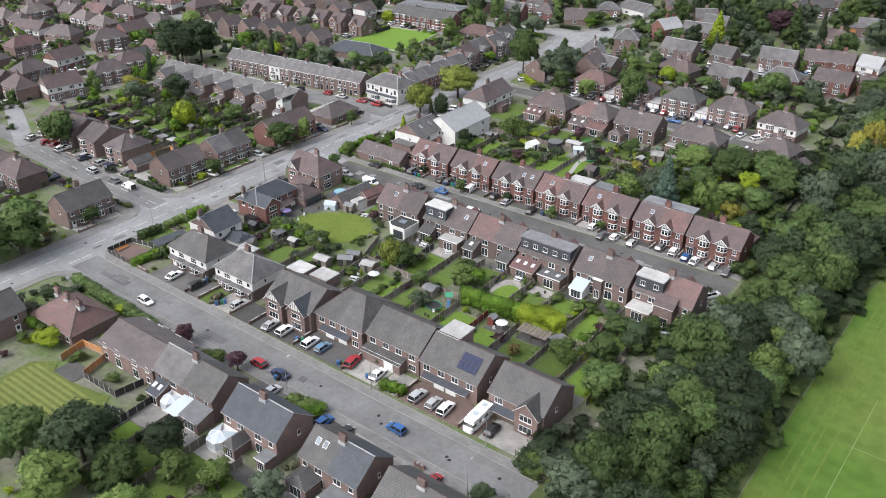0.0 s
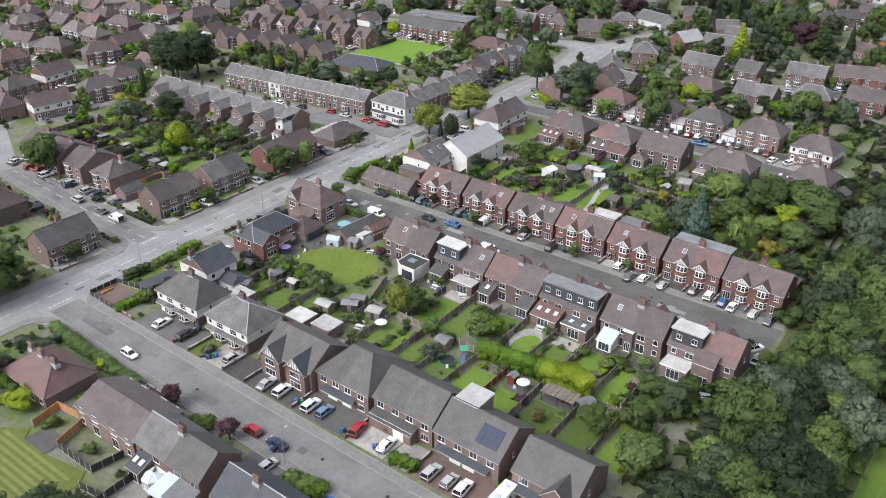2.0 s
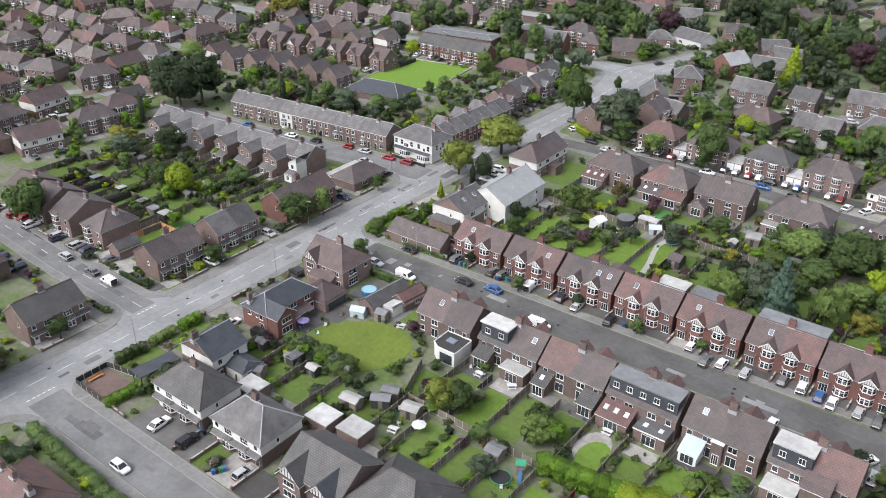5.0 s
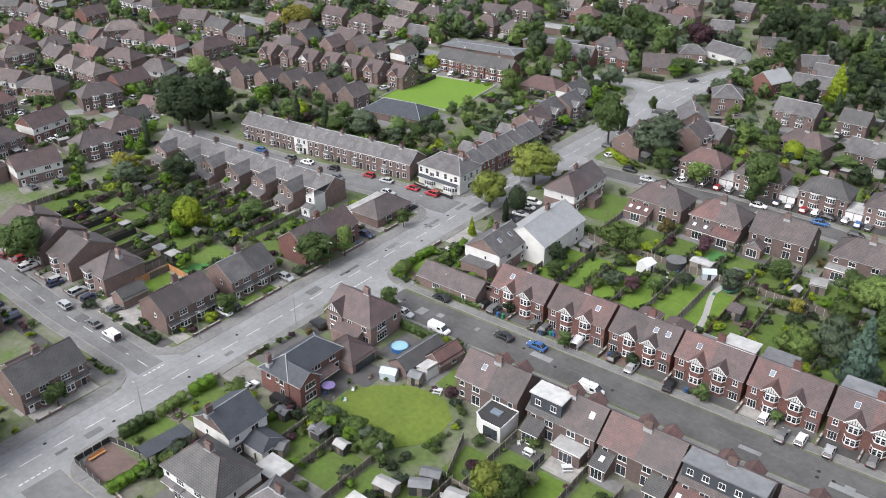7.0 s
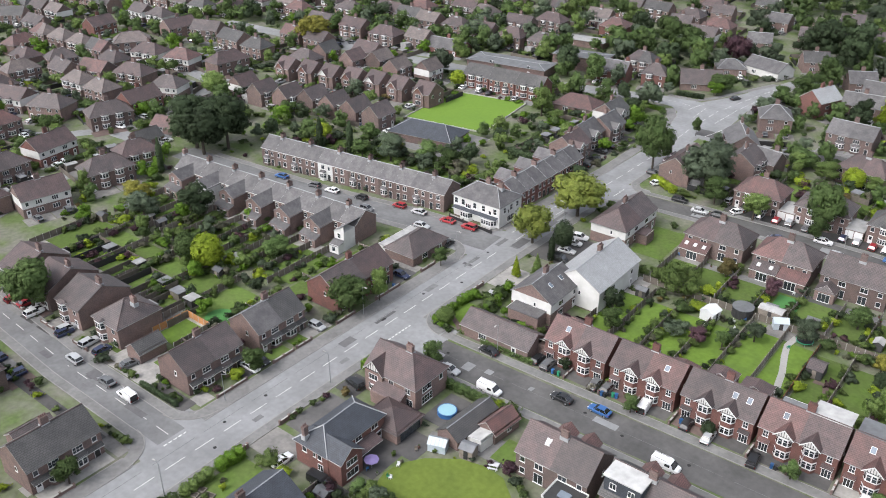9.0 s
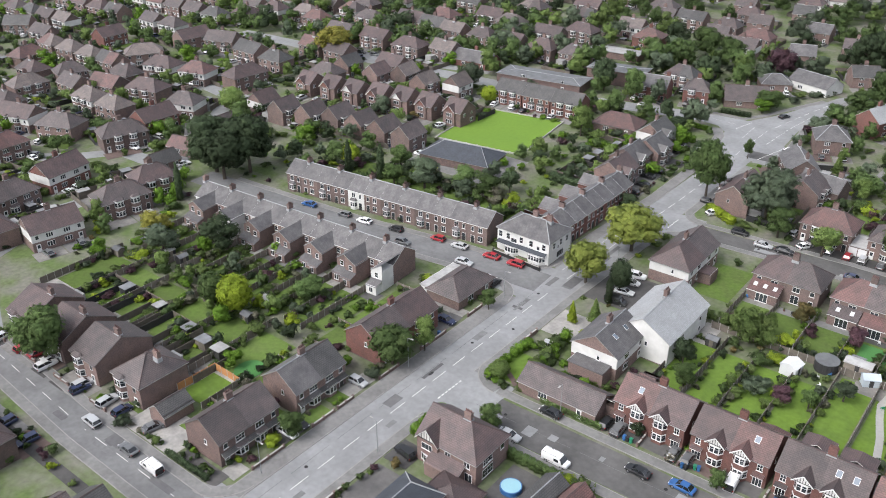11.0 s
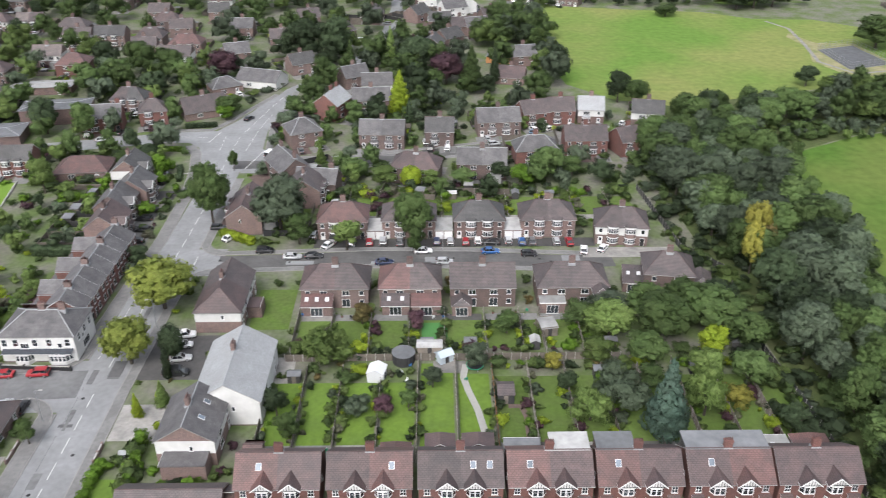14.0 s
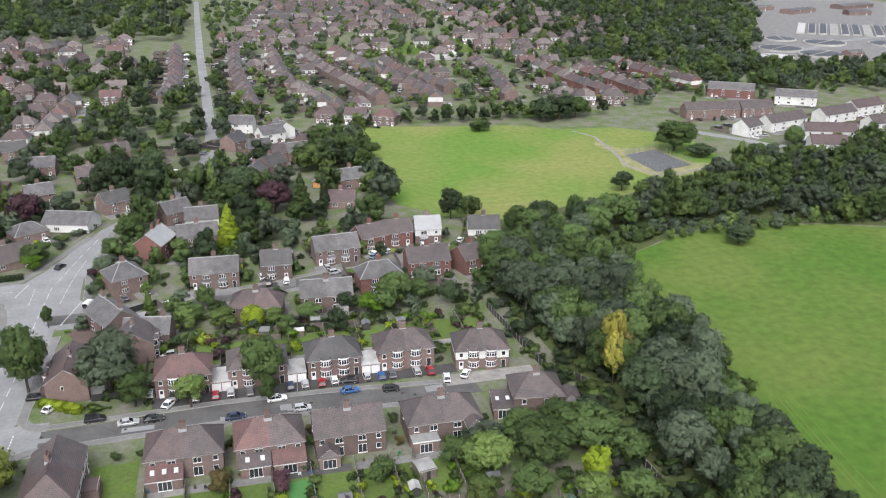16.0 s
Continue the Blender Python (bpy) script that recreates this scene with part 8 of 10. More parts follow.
for k, b in plot.items():
    tagged(new("far_" + {"wood": "fences", "wood_dark": "dark_fences", "felt": "shed_roofs", "felt_pale": "flat_roofs"}.get(k, k + "s"), b.mesh("far_plots", [M[k]])), "many small garden plots round distant houses", "plots", "", "stuff")
rect("glasshouse_roof", 14, 40, 716, 742, 3.0, "felt_pale", label="long pale glazed roof", category="glasshouse", kind="", thick=3.0)
sheet("field_top", [(-40, 746), (-34, 795), (50, 824), (200, 815), (200, 780), (90, 750)], 0.05, "field", label="green school field", category="field")
sheet("field_gap", [(25, 526), (43, 520), (56, 552), (28, 552)], 0.056, "field", label="small green field", category="field")
strip("road_far_curve", [(-84, 780), (-84, 697), (-74, 642), (-54, 585), (-60, 560)], 6, 0.03, "asphalt", label="curving grey street", category="road")
strip("road_far_east", [(92, 478), (110, 455), (118, 440), (150, 415)], 6, 0.03, "asphalt", label="grey street beyond the park", category="road")
# treatment works far to the north-east
rect("works_yard", 240, 640, 640, 1060, 0.04, "pavement", label="grey paved yard of the treatment works", category="yard")
for i in range(13):
    b = Build()
    b.box(-3.4, 3.4, -38, 38, 0, 1.2, 0), b.box(-2.8, 2.8, -37.2, 37.2, 1.2, 1.25, 1)
    u = i * 9.4 + (10 if i > 8 else 0)
    thing("settling_tank", 392 + u * 0.86, 812 - u * 0.5, -36, "long open concrete settling tank", "tank", "settling tanks", mesh=b.mesh("settling_tank", [M["concrete"], M["slate_dark" if i % 3 else "felt_pale"]]))
for x, y in ((298, 704), (352, 723), (312, 672), (400, 705)):
    b = Build()
    b.tube(0, 0, 0, 1.4, 17, 17, 0, 28), b.tube(0, 0, 1.4, 1.45, 15.6, 15.6, 1, 28), b.box(-16, 16, -0.5, 0.5, 1.6, 1.9, 0, True)
    thing("round_tank", x, y, 30, "round concrete settling tank with a walkway", "tank", "round tanks", mesh=b.mesh("round_tank", [M["concrete"], M["slate_dark"]]))
for x, y, rot, w, d in ((470, 930, 20, 40, 16), (520, 900, -10, 24, 14), (430, 960, 10, 60, 12), (560, 960, 15, 50, 18), (330, 660, 10, 14, 9), (400, 660, -8, 20, 9), (480, 740, 12, 26, 12)):
    house(x, y, rot, w, d, e=4.0, r=1.6, roof="gable", tiles=("slate",), units=1, front="flat", back="none", chim=(), fine=False, label="low grey-roofed works building", name="works_building", group="works buildings")
for x, y in ((330, 752), (270, 668), (450, 700), (480, 760)):
    b = Build()
    b.tube(0, 0, 0, 1.4, 13, 13, 0, 24), b.tube(0, 0, 1.4, 1.45, 11.8, 11.8, 1, 24), b.box(-12, 12, -0.5, 0.5, 1.6, 1.9, 0, True)
    thing("round_tank", x, y, 70, "round concrete settling tank with a walkway", "tank", "round tanks", mesh=b.mesh("round_tank", [M["concrete"], M["felt_pale" if x == 270 else "slate_dark"]]))
strip("works_road", [(300, 690), (380, 735), (470, 760), (600, 800)], 6, 0.06, "asphalt", label="grey works road", category="road")
LITE[0] = False

# ---- the ball court in the park ----
COURT = [(44.6, 413), (64.4, 420), (60, 447), (42.8, 441)]
sheet("ball_court", COURT, 0.08, "felt", label="grey fenced ball court", category="court")
for p, q in zip(COURT, COURT[1:] + COURT[:1]):
    L = math.hypot(q[0] - p[0], q[1] - p[1])
    ob = thing("mesh_fence", *p, math.degrees(math.atan2(q[1] - p[1], q[0] - p[0])), "open grey steel court fence", "fence", "court fences")
    n = round(L / 3)
    for i in range(n + 1):
        b = Build()
        b.box(-0.05, 0.05, -0.05, 0.05, 0, 3)
        part("post", stored("courtpost", lambda: b.mesh("post", [M["metal"]])), ob, pose(i * L / n, 0, 0))
    for z in (0.1, 1.0, 2.0, 2.95):
        r = Build()
        r.box(0, L, -0.03, 0.03, z, z + 0.05, 0, True)
        part("rail", r.mesh("rail", [M["metal"]]), ob)
sheet("worn_ground", [(34, 424), (40, 408), (50, 404.5), (72, 412), (74, 420), (66, 423), (62, 450), (46, 452), (40, 468), (37, 462), (40, 444)], 0.066, "worn_grass", label="worn tan grass round the court", category="ground")
strip("path_1", [(37, 490), (43, 476), (40.5, 450), (36.5, 424), (45, 408), (58, 411), (72, 416)], 1.6, 0.07, "drive_pale", label="worn pale path", category="path")


# ---- gardens ----
yard = random.Random(33)
SHRUB_MATS = ("leaf_mid", "leaf_light", "leaf_light", "leaf_mid", "leaf_hedge", "leaf_silver", "leaf_dark", "leaf_light", "leaf_plum", "leaf_lime", "blossom")


def planting(x0, y0, x1, y1, gap=2.0, big=1.0, skip=0.2):
    """A border of mixed shrubs along a line."""
    L = math.hypot(x1 - x0, y1 - y0)
    for i in range(max(1, int(L / gap))):
        if yard.random() < skip:
            continue
        t = (i + 0.5) * gap / L
        x, y = x0 + (x1 - x0) * t + yard.uniform(-0.5, 0.5), y0 + (y1 - y0) * t + yard.uniform(-0.4, 0.4)
        h = yard.uniform(0.9, 2.3) * big
        wide, mt = h * yard.uniform(0.9, 1.4), yard.choice(SHRUB_MATS)
        if -130 < x < -52 and 114 < y < 150 and yard.random() < 0.8:
            tree("shrub", x, y, h, wide, mt, "garden shrubs")
        else:
            heap("bush", "bush", x, y, h, wide, mt)


def garden(x0, x1, y0, y1, house_end="south", lush=1.0, pieces=True, fence_mat="wood", turf=None, side=True, shed_p=0.32):
    """One back garden: paving by the house, a lawn, borders, a fence down its left side and perhaps a shed."""
    D, W = y1 - y0, x1 - x0
    for k in range(int(D * W / 130 * lush)):
        bx, by = yard.uniform(x0 + 0.6, x1 - 0.6), yard.uniform(y0 + 2, y1 - 0.5)
        if abs(bx - (x0 + x1) / 2) > W * 0.24:
            heap("bush", "bush", bx, by, yard.uniform(0.6, 1.6) * lush, yard.uniform(1.0, 2.2), yard.choice(SHRUB_MATS))
    pat = 0.17 * D
    ya, yb = (y0, y0 + pat) if house_end == "south" else (y1 - pat, y1)
    la, lb = (y0 + pat, y1 - 0.14 * D) if house_end == "south" else (y0 + 0.14 * D, y1 - pat)
    rect("patio", x0 + 0.4, x1 - 0.4, ya, yb, 0.05, yard.choice(("drive_pale", "drive_grey", "pavement")), label="paved patio behind a house", category="patio")
    lawn(x0 + 0.07 * W, x1 - 0.07 * W, la, lb, turf or "lawn")
    if side:
        fence(x0, y0, x0, y1, fence_mat, pieces=pieces)
    planting(x0 + 0.9, la, x0 + 0.9, lb, 2.1, lush, 0.3)
    planting(x1 - 0.9, la, x1 - 0.9, lb, 2.1, lush, 0.3)
    far = y1 - 1.2 if house_end == "south" else y0 + 1.2
    planting(x0 + 0.8, far, x1 - 0.8, far, 1.8, lush * 1.25, 0.15)
    if yard.random() < shed_p:
        shed(yard.uniform(x0 + 2, x1 - 2), far + (-1.4 if house_end == "south" else 1.4), yard.choice((0, 90, 180)), wall=yard.choice(("wood", "wood", "wood_dark", "wood_dark")), roof=yard.choice(("felt", "felt", "felt_pale")))


def garden_row(xs, y0, y1, house_end, **kw):
    for a, c in zip(xs, xs[1:]):
        garden(a, c, y0, y1, house_end, **kw)


garden_row([-161.5, -154.4, -147, -138.4, -131.5], 116.5, 130.0, "south", lush=0.9)
# gardens behind the south street
for x, y0, y1, mt in ((-124.6, 117, 133, "wood"), (-118.4, 117, 131, "wood"), (-109.0, 117, 131, "wood"), (-102.0, 117.5, 131.4, "wood"), (-95.1, 117, 130, "wood"), (-87.6, 117, 130, "wood_red"), (-79.9, 117, 130.6, "wood"), (-71.0, 117, 132, "wood"), (-63.5, 117, 132, "wood"), (-56, 116, 132, "wood"),
                      (-122.6, 133, 149, "wood"), (-115.6, 133, 147, "wood_dark"), (-108.4, 133.4, 149, "wood"), (-101.4, 136, 148.5, "wood"), (-94.2, 133, 148.6, "wood"), (-86.9, 134, 147, "wood"), (-79.6, 135, 150, "wood"), (-71.1, 133, 150, "wood"), (-64.9, 133, 148, "wood"), (-57.6, 133, 150, "wood")):
    fence(x, y0, x, y1, mt)
fence(-124.6, 132.6, -95.1, 131.6, "wood"), fence(-79.8, 131.2, -56, 132.2, "wood"), fence(-125.8, 132.9, -129.6, 142.7, "wood")
for x0, x1, y0, y1, mt in ((-130.8, -125.2, 121, 131, "lawn"), (-118.0, -113.4, 119.5, 130, "lawn"), (-112.6, -109.3, 120.5, 130, "lawn_fresh"), (-108.4, -103, 119, 129.6, "lawn"), (-101.4, -95.8, 118.6, 127.4, "lawn"), (-94.4, -88.2, 118.4, 127.8, "lawn_fresh"), (-86.2, -80.4, 118.4, 125.6, "lawn_fresh"), (-78.8, -72, 118, 126.4, "lawn"), (-70.2, -64.2, 118, 130.6, "lawn"), (-62.6, -57, 118, 131, "lawn_fresh"),
                            (-128.2, -123.2, 133.8, 142, "lawn"), (-121.8, -116.4, 134, 145, "lawn"), (-114.8, -109.0, 133.6, 144.4, "lawn_fresh"), (-107.7, -102.2, 134.4, 147, "lawn"), (-100.4, -95, 139, 147, "lawn"), (-86, -80.4, 136, 143.4, "lawn"), (-78.6, -74.2, 135, 146.6, "lawn_fresh"), (-70.4, -65.8, 133.4, 146.4, "lawn_fresh"), (-64.2, -58.4, 136.8, 146.4, "lawn"), (-56.8, -52, 138, 148, "lawn")):
    lawn(x0, x1, y0, y1, mt)
for x0, x1, y0, y1, mt in ((-131, -125, 114, 121, "drive_grey"), (-124.2, -118.8, 114, 119, "drive_pale"), (-118, -109.4, 113.6, 118.8, "drive_grey"), (-108.4, -102.4, 116, 118.8, "drive_pale"), (-101.6, -95.4, 115.2, 118.4, "drive_pale"), (-94.8, -88, 115.2, 118.2, "pavement"), (-87.2, -80.2, 114.6, 118.2, "drive_grey"), (-79.4, -71.4, 114.6, 117.8, "drive_pale"), (-70.6, -57, 114.2, 117.8, "drive_pale"), (-80.2, -79.0, 119, 126, "drive_grey"), (-86, -79.4, 125.9, 129.6, "drive_grey"), (-78.6, -71.4, 126.8, 131, "drive_grey"),
                            (-122.2, -116, 145.6, 148.4, "drive_grey"), (-115.2, -108.8, 145, 149.6, "drive_pale"), (-107.8, -101.8, 147.4, 150, "pavement"), (-100.8, -94.6, 147.4, 150, "drive_grey"), (-86.4, -80, 144, 147.2, "drive_pale"), (-79, -71.6, 147, 150, "drive_grey"), (-70.4, -65.4, 147, 150.6, "drive_grey"), (-64.4, -58, 146.9, 149, "drive_pale"), (-57.2, -51, 148.6, 156, "drive_grey")):
    rect("patio", x0, x1, y0, y1, 0.05, mt, label="paved patio behind a house", category="patio")
for x0, y0, x1, y1, g1, big, sk in ((-118, 119, -118, 130, 2.4, 0.7, 0.4), (-113, 120, -113, 131, 1.8, 0.8, 0.2), (-109.6, 120, -109.6, 130, 2.4, 0.7, 0.5), (-103.2, 119, -102.8, 130, 1.6, 0.9, 0.2), (-95.6, 119, -95.6, 129, 2.6, 0.6, 0.5), (-93.8, 128.6, -88.4, 128.6, 1.7, 0.7, 0.1), (-87, 118.5, -87, 126, 2, 0.6, 0.3), (-79.2, 118.4, -79.2, 126, 2.2, 0.8, 0.3), (-71.6, 119, -71.6, 127, 2.2, 0.9, 0.3), (-69.8, 131, -58, 131, 1.8, 1.0, 0.1), (-63.9, 119, -63.9, 130, 2.2, 0.8, 0.4), (-56.6, 118, -56.6, 131, 2.0, 1.1, 0.1),
                                  (-122, 134, -122, 146, 2.4, 0.8, 0.4), (-115.2, 134, -115.2, 145, 2.2, 0.9, 0.3), (-108.8, 136, -108.8, 146, 2.8, 0.6, 0.4), (-101.9, 137, -101.9, 147, 2.2, 0.8, 0.3), (-94.7, 138, -94.7, 147, 2.0, 0.8, 0.2), (-87.4, 136, -87.2, 144, 2.2, 0.8, 0.2), (-86.3, 138, -86.3, 146, 1.6, 0.8, 0.1), (-79.9, 137, -79.9, 147, 2.0, 0.9, 0.3), (-73.4, 134, -73.0, 146, 1.5, 1.1, 0.05), (-65.4, 134, -65.4, 147, 1.7, 1.0, 0.1), (-64.4, 135, -58.4, 135, 1.6, 1.1, 0.1), (-57.9, 137, -57.9, 148, 1.8, 1.0, 0.1), (-131, 118, -131, 131, 2.4, 0.8, 0.3)):
    planting(x0, y0, x1, y1, g1, big, sk)
for x, y, h, s, kind, mat in ((-107.1, 131, 4.2, 4.4, "small", "leaf_mid"), (-101.5, 141, 4.2, 5.5, "small", "leaf_mid"), (-99.2, 137.4, 5.0, 6.0, "broad", "leaf_light"), (-97, 139.5, 4.2, 4.6, "small", "leaf_hedge"), (-102.6, 125, 3.2, 4.4, "willow", "leaf_silver"), (-56.9, 144.2, 4.4, 5.4, "small", "leaf_mid"), (-67.2, 147.3, 2.8, 3.6, "small", "leaf_mid"), (-73, 142.8, 2.6, 3.6, "small", "leaf_light"), (-117.9, 133.8, 7.0, 5.6, "broad", "leaf_gold"), (-114.8, 135.4, 6.6, 5.0, "broad", "leaf_mid"), (-123.4, 136.8, 3.0, 2.6, "small", "leaf_plum"), (-88.6, 146.2, 2.4, 1.6, "column", "leaf_hedge"), (-121.0, 126.4, 2.2, 1.4, "column", "leaf_lime"), (-114.2, 140.5, 2.4, 3.0, "small", "blossom"), (-75.4, 121.4, 2.6, 3.0, "small", "leaf_rust")):
    tree(kind, x, y, h, s, mat)
garden_row([-151.6, -145, -138, -130.5, -123.4], 193.5, 219, "south", lush=0.9, pieces=False, turf="lawn_fresh")
garden_row([-109, -102, -94.8, -87.6, -80.4, -73.3, -66.2, -59.2, -52.5], 193.5, 221, "south", lush=1.0, pieces=False)
garden_row([-149.2, -141.8, -133.6, -125.4, -118, -109.5, -102, -97.5, -89.8, -82], 224.5, 239.5, "north", lush=1.0, pieces=False)
fence(-150, 222.6, -83, 222.6, "wood", pieces=False)
lawn(-122.8, -116.6, 196, 221.5, "lawn_fresh"), lawn(-115.6, -109.6, 199, 218, "lawn_fresh", z=0.08), rect("patio", -123, -109.4, 192.2, 195.8, 0.05, "drive_pale", label="paved patio behind a house", category="patio"), rect("patio", -120.4, -114, 218.4, 222.2, 0.1, "drive_pale", label="paved garden terrace", category="patio")
fence(-123.4, 193.5, -123.4, 222, "wood"), fence(-116.1, 193.5, -116.1, 222, "wood"), fence(-109.0, 193.5, -109.0, 221, "wood_orange")
planting(-122.6, 198, -122.6, 218, 3.5, 0.9, 0.3), planting(-110, 198, -110, 214, 3, 0.9, 0.3)
garden_row([-149.5, -143, -135, -126.4, -118, -108.7, -100.5, -91.4, -83, -73.2, -66], 284.5, 300.5, "south", lush=1.3, pieces=False)
garden_row([-113.6, -104, -94.6, -86, -77, -69, -61, -53], 48, 67.5, "north", lush=1.1, pieces=False)
for a, c in zip((-279, -268, -257, -246, -235, -224), (-268, -257, -246, -235, -224, -213)):
    garden(a, c, 144, 166, "south", lush=1.2, pieces=False, shed_p=0.7)
for i in range(13):
    x = -279 + 5.1 * i
    garden(x, x + 5.0, 168, 185.5 + 0.3 * i, "north", lush=1.1, pieces=False, shed_p=0.5)
for a, c in zip((-270, -259, -248, -237, -226, -215, -206), (-259, -248, -237, -226, -215, -206, -198)):
    garden(a, c, 231.5, 247, "south", lush=1.5, pieces=False)
for y in (133, 141, 150, 158, 167, 176, 186):
    rect("lawn", -212.4, -207.6, y, y + 6.4, 0.07, "lawn", label="small mown garden lawn", category="lawn")
    planting(-212.5, y + 7.2, -208, y + 7.2, 1.9, 1.2)
    fence(-213, y + 7.6, -207.5, y + 7.6, "wood", pieces=False)

# set pieces between the streets
sheet("lawn_big", [(-154.6, 135.2), (-150, 134.2), (-143, 133.7), (-137.5, 133.9), (-134.8, 137), (-133.8, 142), (-134.6, 146), (-138.7, 149.3), (-143, 149.6), (-147, 148.6), (-152, 145), (-154.6, 141.4), (-155.2, 138)], 0.09, "lawn_olive", label="large rounded mown lawn", category="lawn")
[tree("small", -155 + 2.1 * i, 131.8 + 0.4 * (i % 2), 3.0 + 0.5 * (i % 3), 3.6, ("leaf_mid", "leaf_light", "leaf_silver", "leaf_mid")[i % 4]) for i in range(9)], planting(-155, 132.4, -137, 132.0, 1.9, 1.2, 0.1), planting(-154, 130.4, -138, 130.2, 1.9, 1.5, 0.1), planting(-131.6, 136, -131.4, 146, 2, 0.9)
sheet("patio_round", [(-91.0 + 3.0 * math.cos(6.2832 * i / 18), 141.9 + 4.6 * math.sin(6.2832 * i / 18)) for i in range(18)], 0.09, "drive_pale", label="pale paving round a lawn", category="patio")
sheet("lawn_round", [(-89.9 + 2.7 * math.cos(6.2832 * i / 18), 140.0 + 4.2 * math.sin(6.2832 * i / 18)) for i in range(18)], 0.11, "lawn_fresh", label="round mown lawn with pale edging", category="lawn")
hedge(-95.6, 131.4, -80.4, 132.6, 3.2, 4.2), hedge(-80.4, 132.7, -76.4, 133.0, 4.6, 4.4, "leaf_lime"), hedge(-77.0, 133.1, -71.8, 132.7, 5.0, 5.0, "leaf_lime")
tree("small", -66, 125, 5, 7, "leaf_light"), tree("small", -60, 130, 6, 7, "leaf_mid"), tree("small", -57, 138, 6, 7, "leaf_dark"), tree("broad", -55, 120, 7, 8, "leaf_mid"), tree("small", -62, 140, 5, 6, "leaf_mid")
trampoline(-99.2, 125.8), trampoline(-112.2, 220.2, 1.7)
strip("path_2", [(-110.6, 196), (-111.4, 202), (-112.2, 207), (-113.8, 213), (-114.6, 217), (-114.0, 221)], 1.3, 0.13, "concrete", label="pale curving garden path", category="path")
strip("path_3", [(-103.4, 196), (-103.3, 205), (-104.2, 208), (-106.5, 208)], 1.2, 0.13, "drive_red", label="curving brown garden path", category="path")
shed(-85.2, 128.2, 90, 1.7, 1.5, 1.9, "wood_red", "felt", label="small red-stained timber shed")
shed(-106.9, 210.7, 0, 3.0, 4.0, 2.2, "wood_dark", "tile_brown", 0.9, "dark timber summer house with pitched roof")
b = Build()
b.tube(0, 0, 0, 2.2, 2.2, 2.2, 0, 20), b.tube(0, 0, 2.2, 2.36, 2.35, 2.35, 1, 20)
for i in range(20):
    a = 0.31416 * i
    b.beam((2.21 * math.cos(a), 2.21 * math.sin(a), 0.05), (2.21 * math.cos(a), 2.21 * math.sin(a), 2.15), 0.05, 0, 4)
thing("garden_room", -126.3, 222.4, 0, "round dark timber garden room with flat felt roof", "garden room", mesh=b.mesh("garden_room", [M["wood_dark"], M["felt"]]))
shed(-121.1, 225.3, 0, 5, 2.6, 2.3, "wood", "felt_pale", 0.3), shed(-131.3, 216.9, 80, 3.2, 3.2, 2.3, "cloth", "cloth", 0.8, "white canvas garden gazebo"), shed(-96.5, 232.8, 10, 3.4, 4.6, 2.2, "wood", "felt_pale", 0.2), shed(-118.2, 222.6, 30, 3.0, 2.4, 1.8, "glass_light", "glass_light", 0.8, "small pale greenhouse in a garden")
sheet("lawn", [(-58.4, 219.7), (-54.1, 217.6), (-52.5, 201.8), (-56.8, 201.0), (-59.1, 207.4)], 0.11, "lawn", label="narrow green lawn beside the boundary fence", category="lawn"), rect("lawn", -122.8, -117.4, 228.4, 236, 0.12, "turf", label="bright artificial turf", category="lawn"), sheet("lawn", [(-215.5 + 2.9 * math.cos(0.3927 * i), 152.0 + 3.2 * math.sin(0.3927 * i)) for i in range(16)], 0.12, "turf", label="rounded bright artificial turf", category="lawn"), lawn(-220.2, -213.4, 139.2, 147.0, "lawn_fresh", 0.1)
fence(-220.8, 139, -220.6, 147.8, "wood_orange", 1.8), fence(-220.6, 147.8, -213.0, 147.6, "wood_orange", 1.8), fence(-213.0, 147.6, -212.8, 138.4, "wood", 1.7), fence(-145.8, 65.3, -147, 71, "wood_orange"), fence(-147, 71, -139.4, 71.8, "wood_orange"), fence(-139.4, 71.6, -137.4, 65, "wood_orange"), fence(-137.2, 64.9, -127.1, 64.9, "wood_dark"), fence(-127.1, 64.9, -126.1, 70.6, "wood_dark"), fence(-125.4, 61.7, -119.8, 62.6, "wood_dark"), fence(-119.8, 56, -120.4, 70, "wood_dark")
rect("patio", -144.2, -137.8, 62.6, 67, 0.13, "drive_grey", label="paved garden terrace", category="patio"), rect("patio", -122, -110, 62.9, 70, 0.056, "drive_pale", label="paved patio behind a house", category="patio"), lawn(-119.4, -114.4, 55.5, 62.6, "lawn_fresh"), lawn(-118.8, -115.4, 40, 45.6), rect("patio", -121.6, -112.6, 45.8, 48, 0.05, "pavement", label="paved garden path", category="patio")
b = Build()
b.tube(0, 0, 0, 0.9, 1.85, 1.85, 0, 24), b.tube(0, 0, 0.9, 0.92, 1.68, 1.68, 1, 24)
thing("paddling_pool", -156.4, 156.8, 0, "round blue above-ground pool", "pool", mesh=b.mesh("paddling_pool", [M["blue"], M["pool"]]))
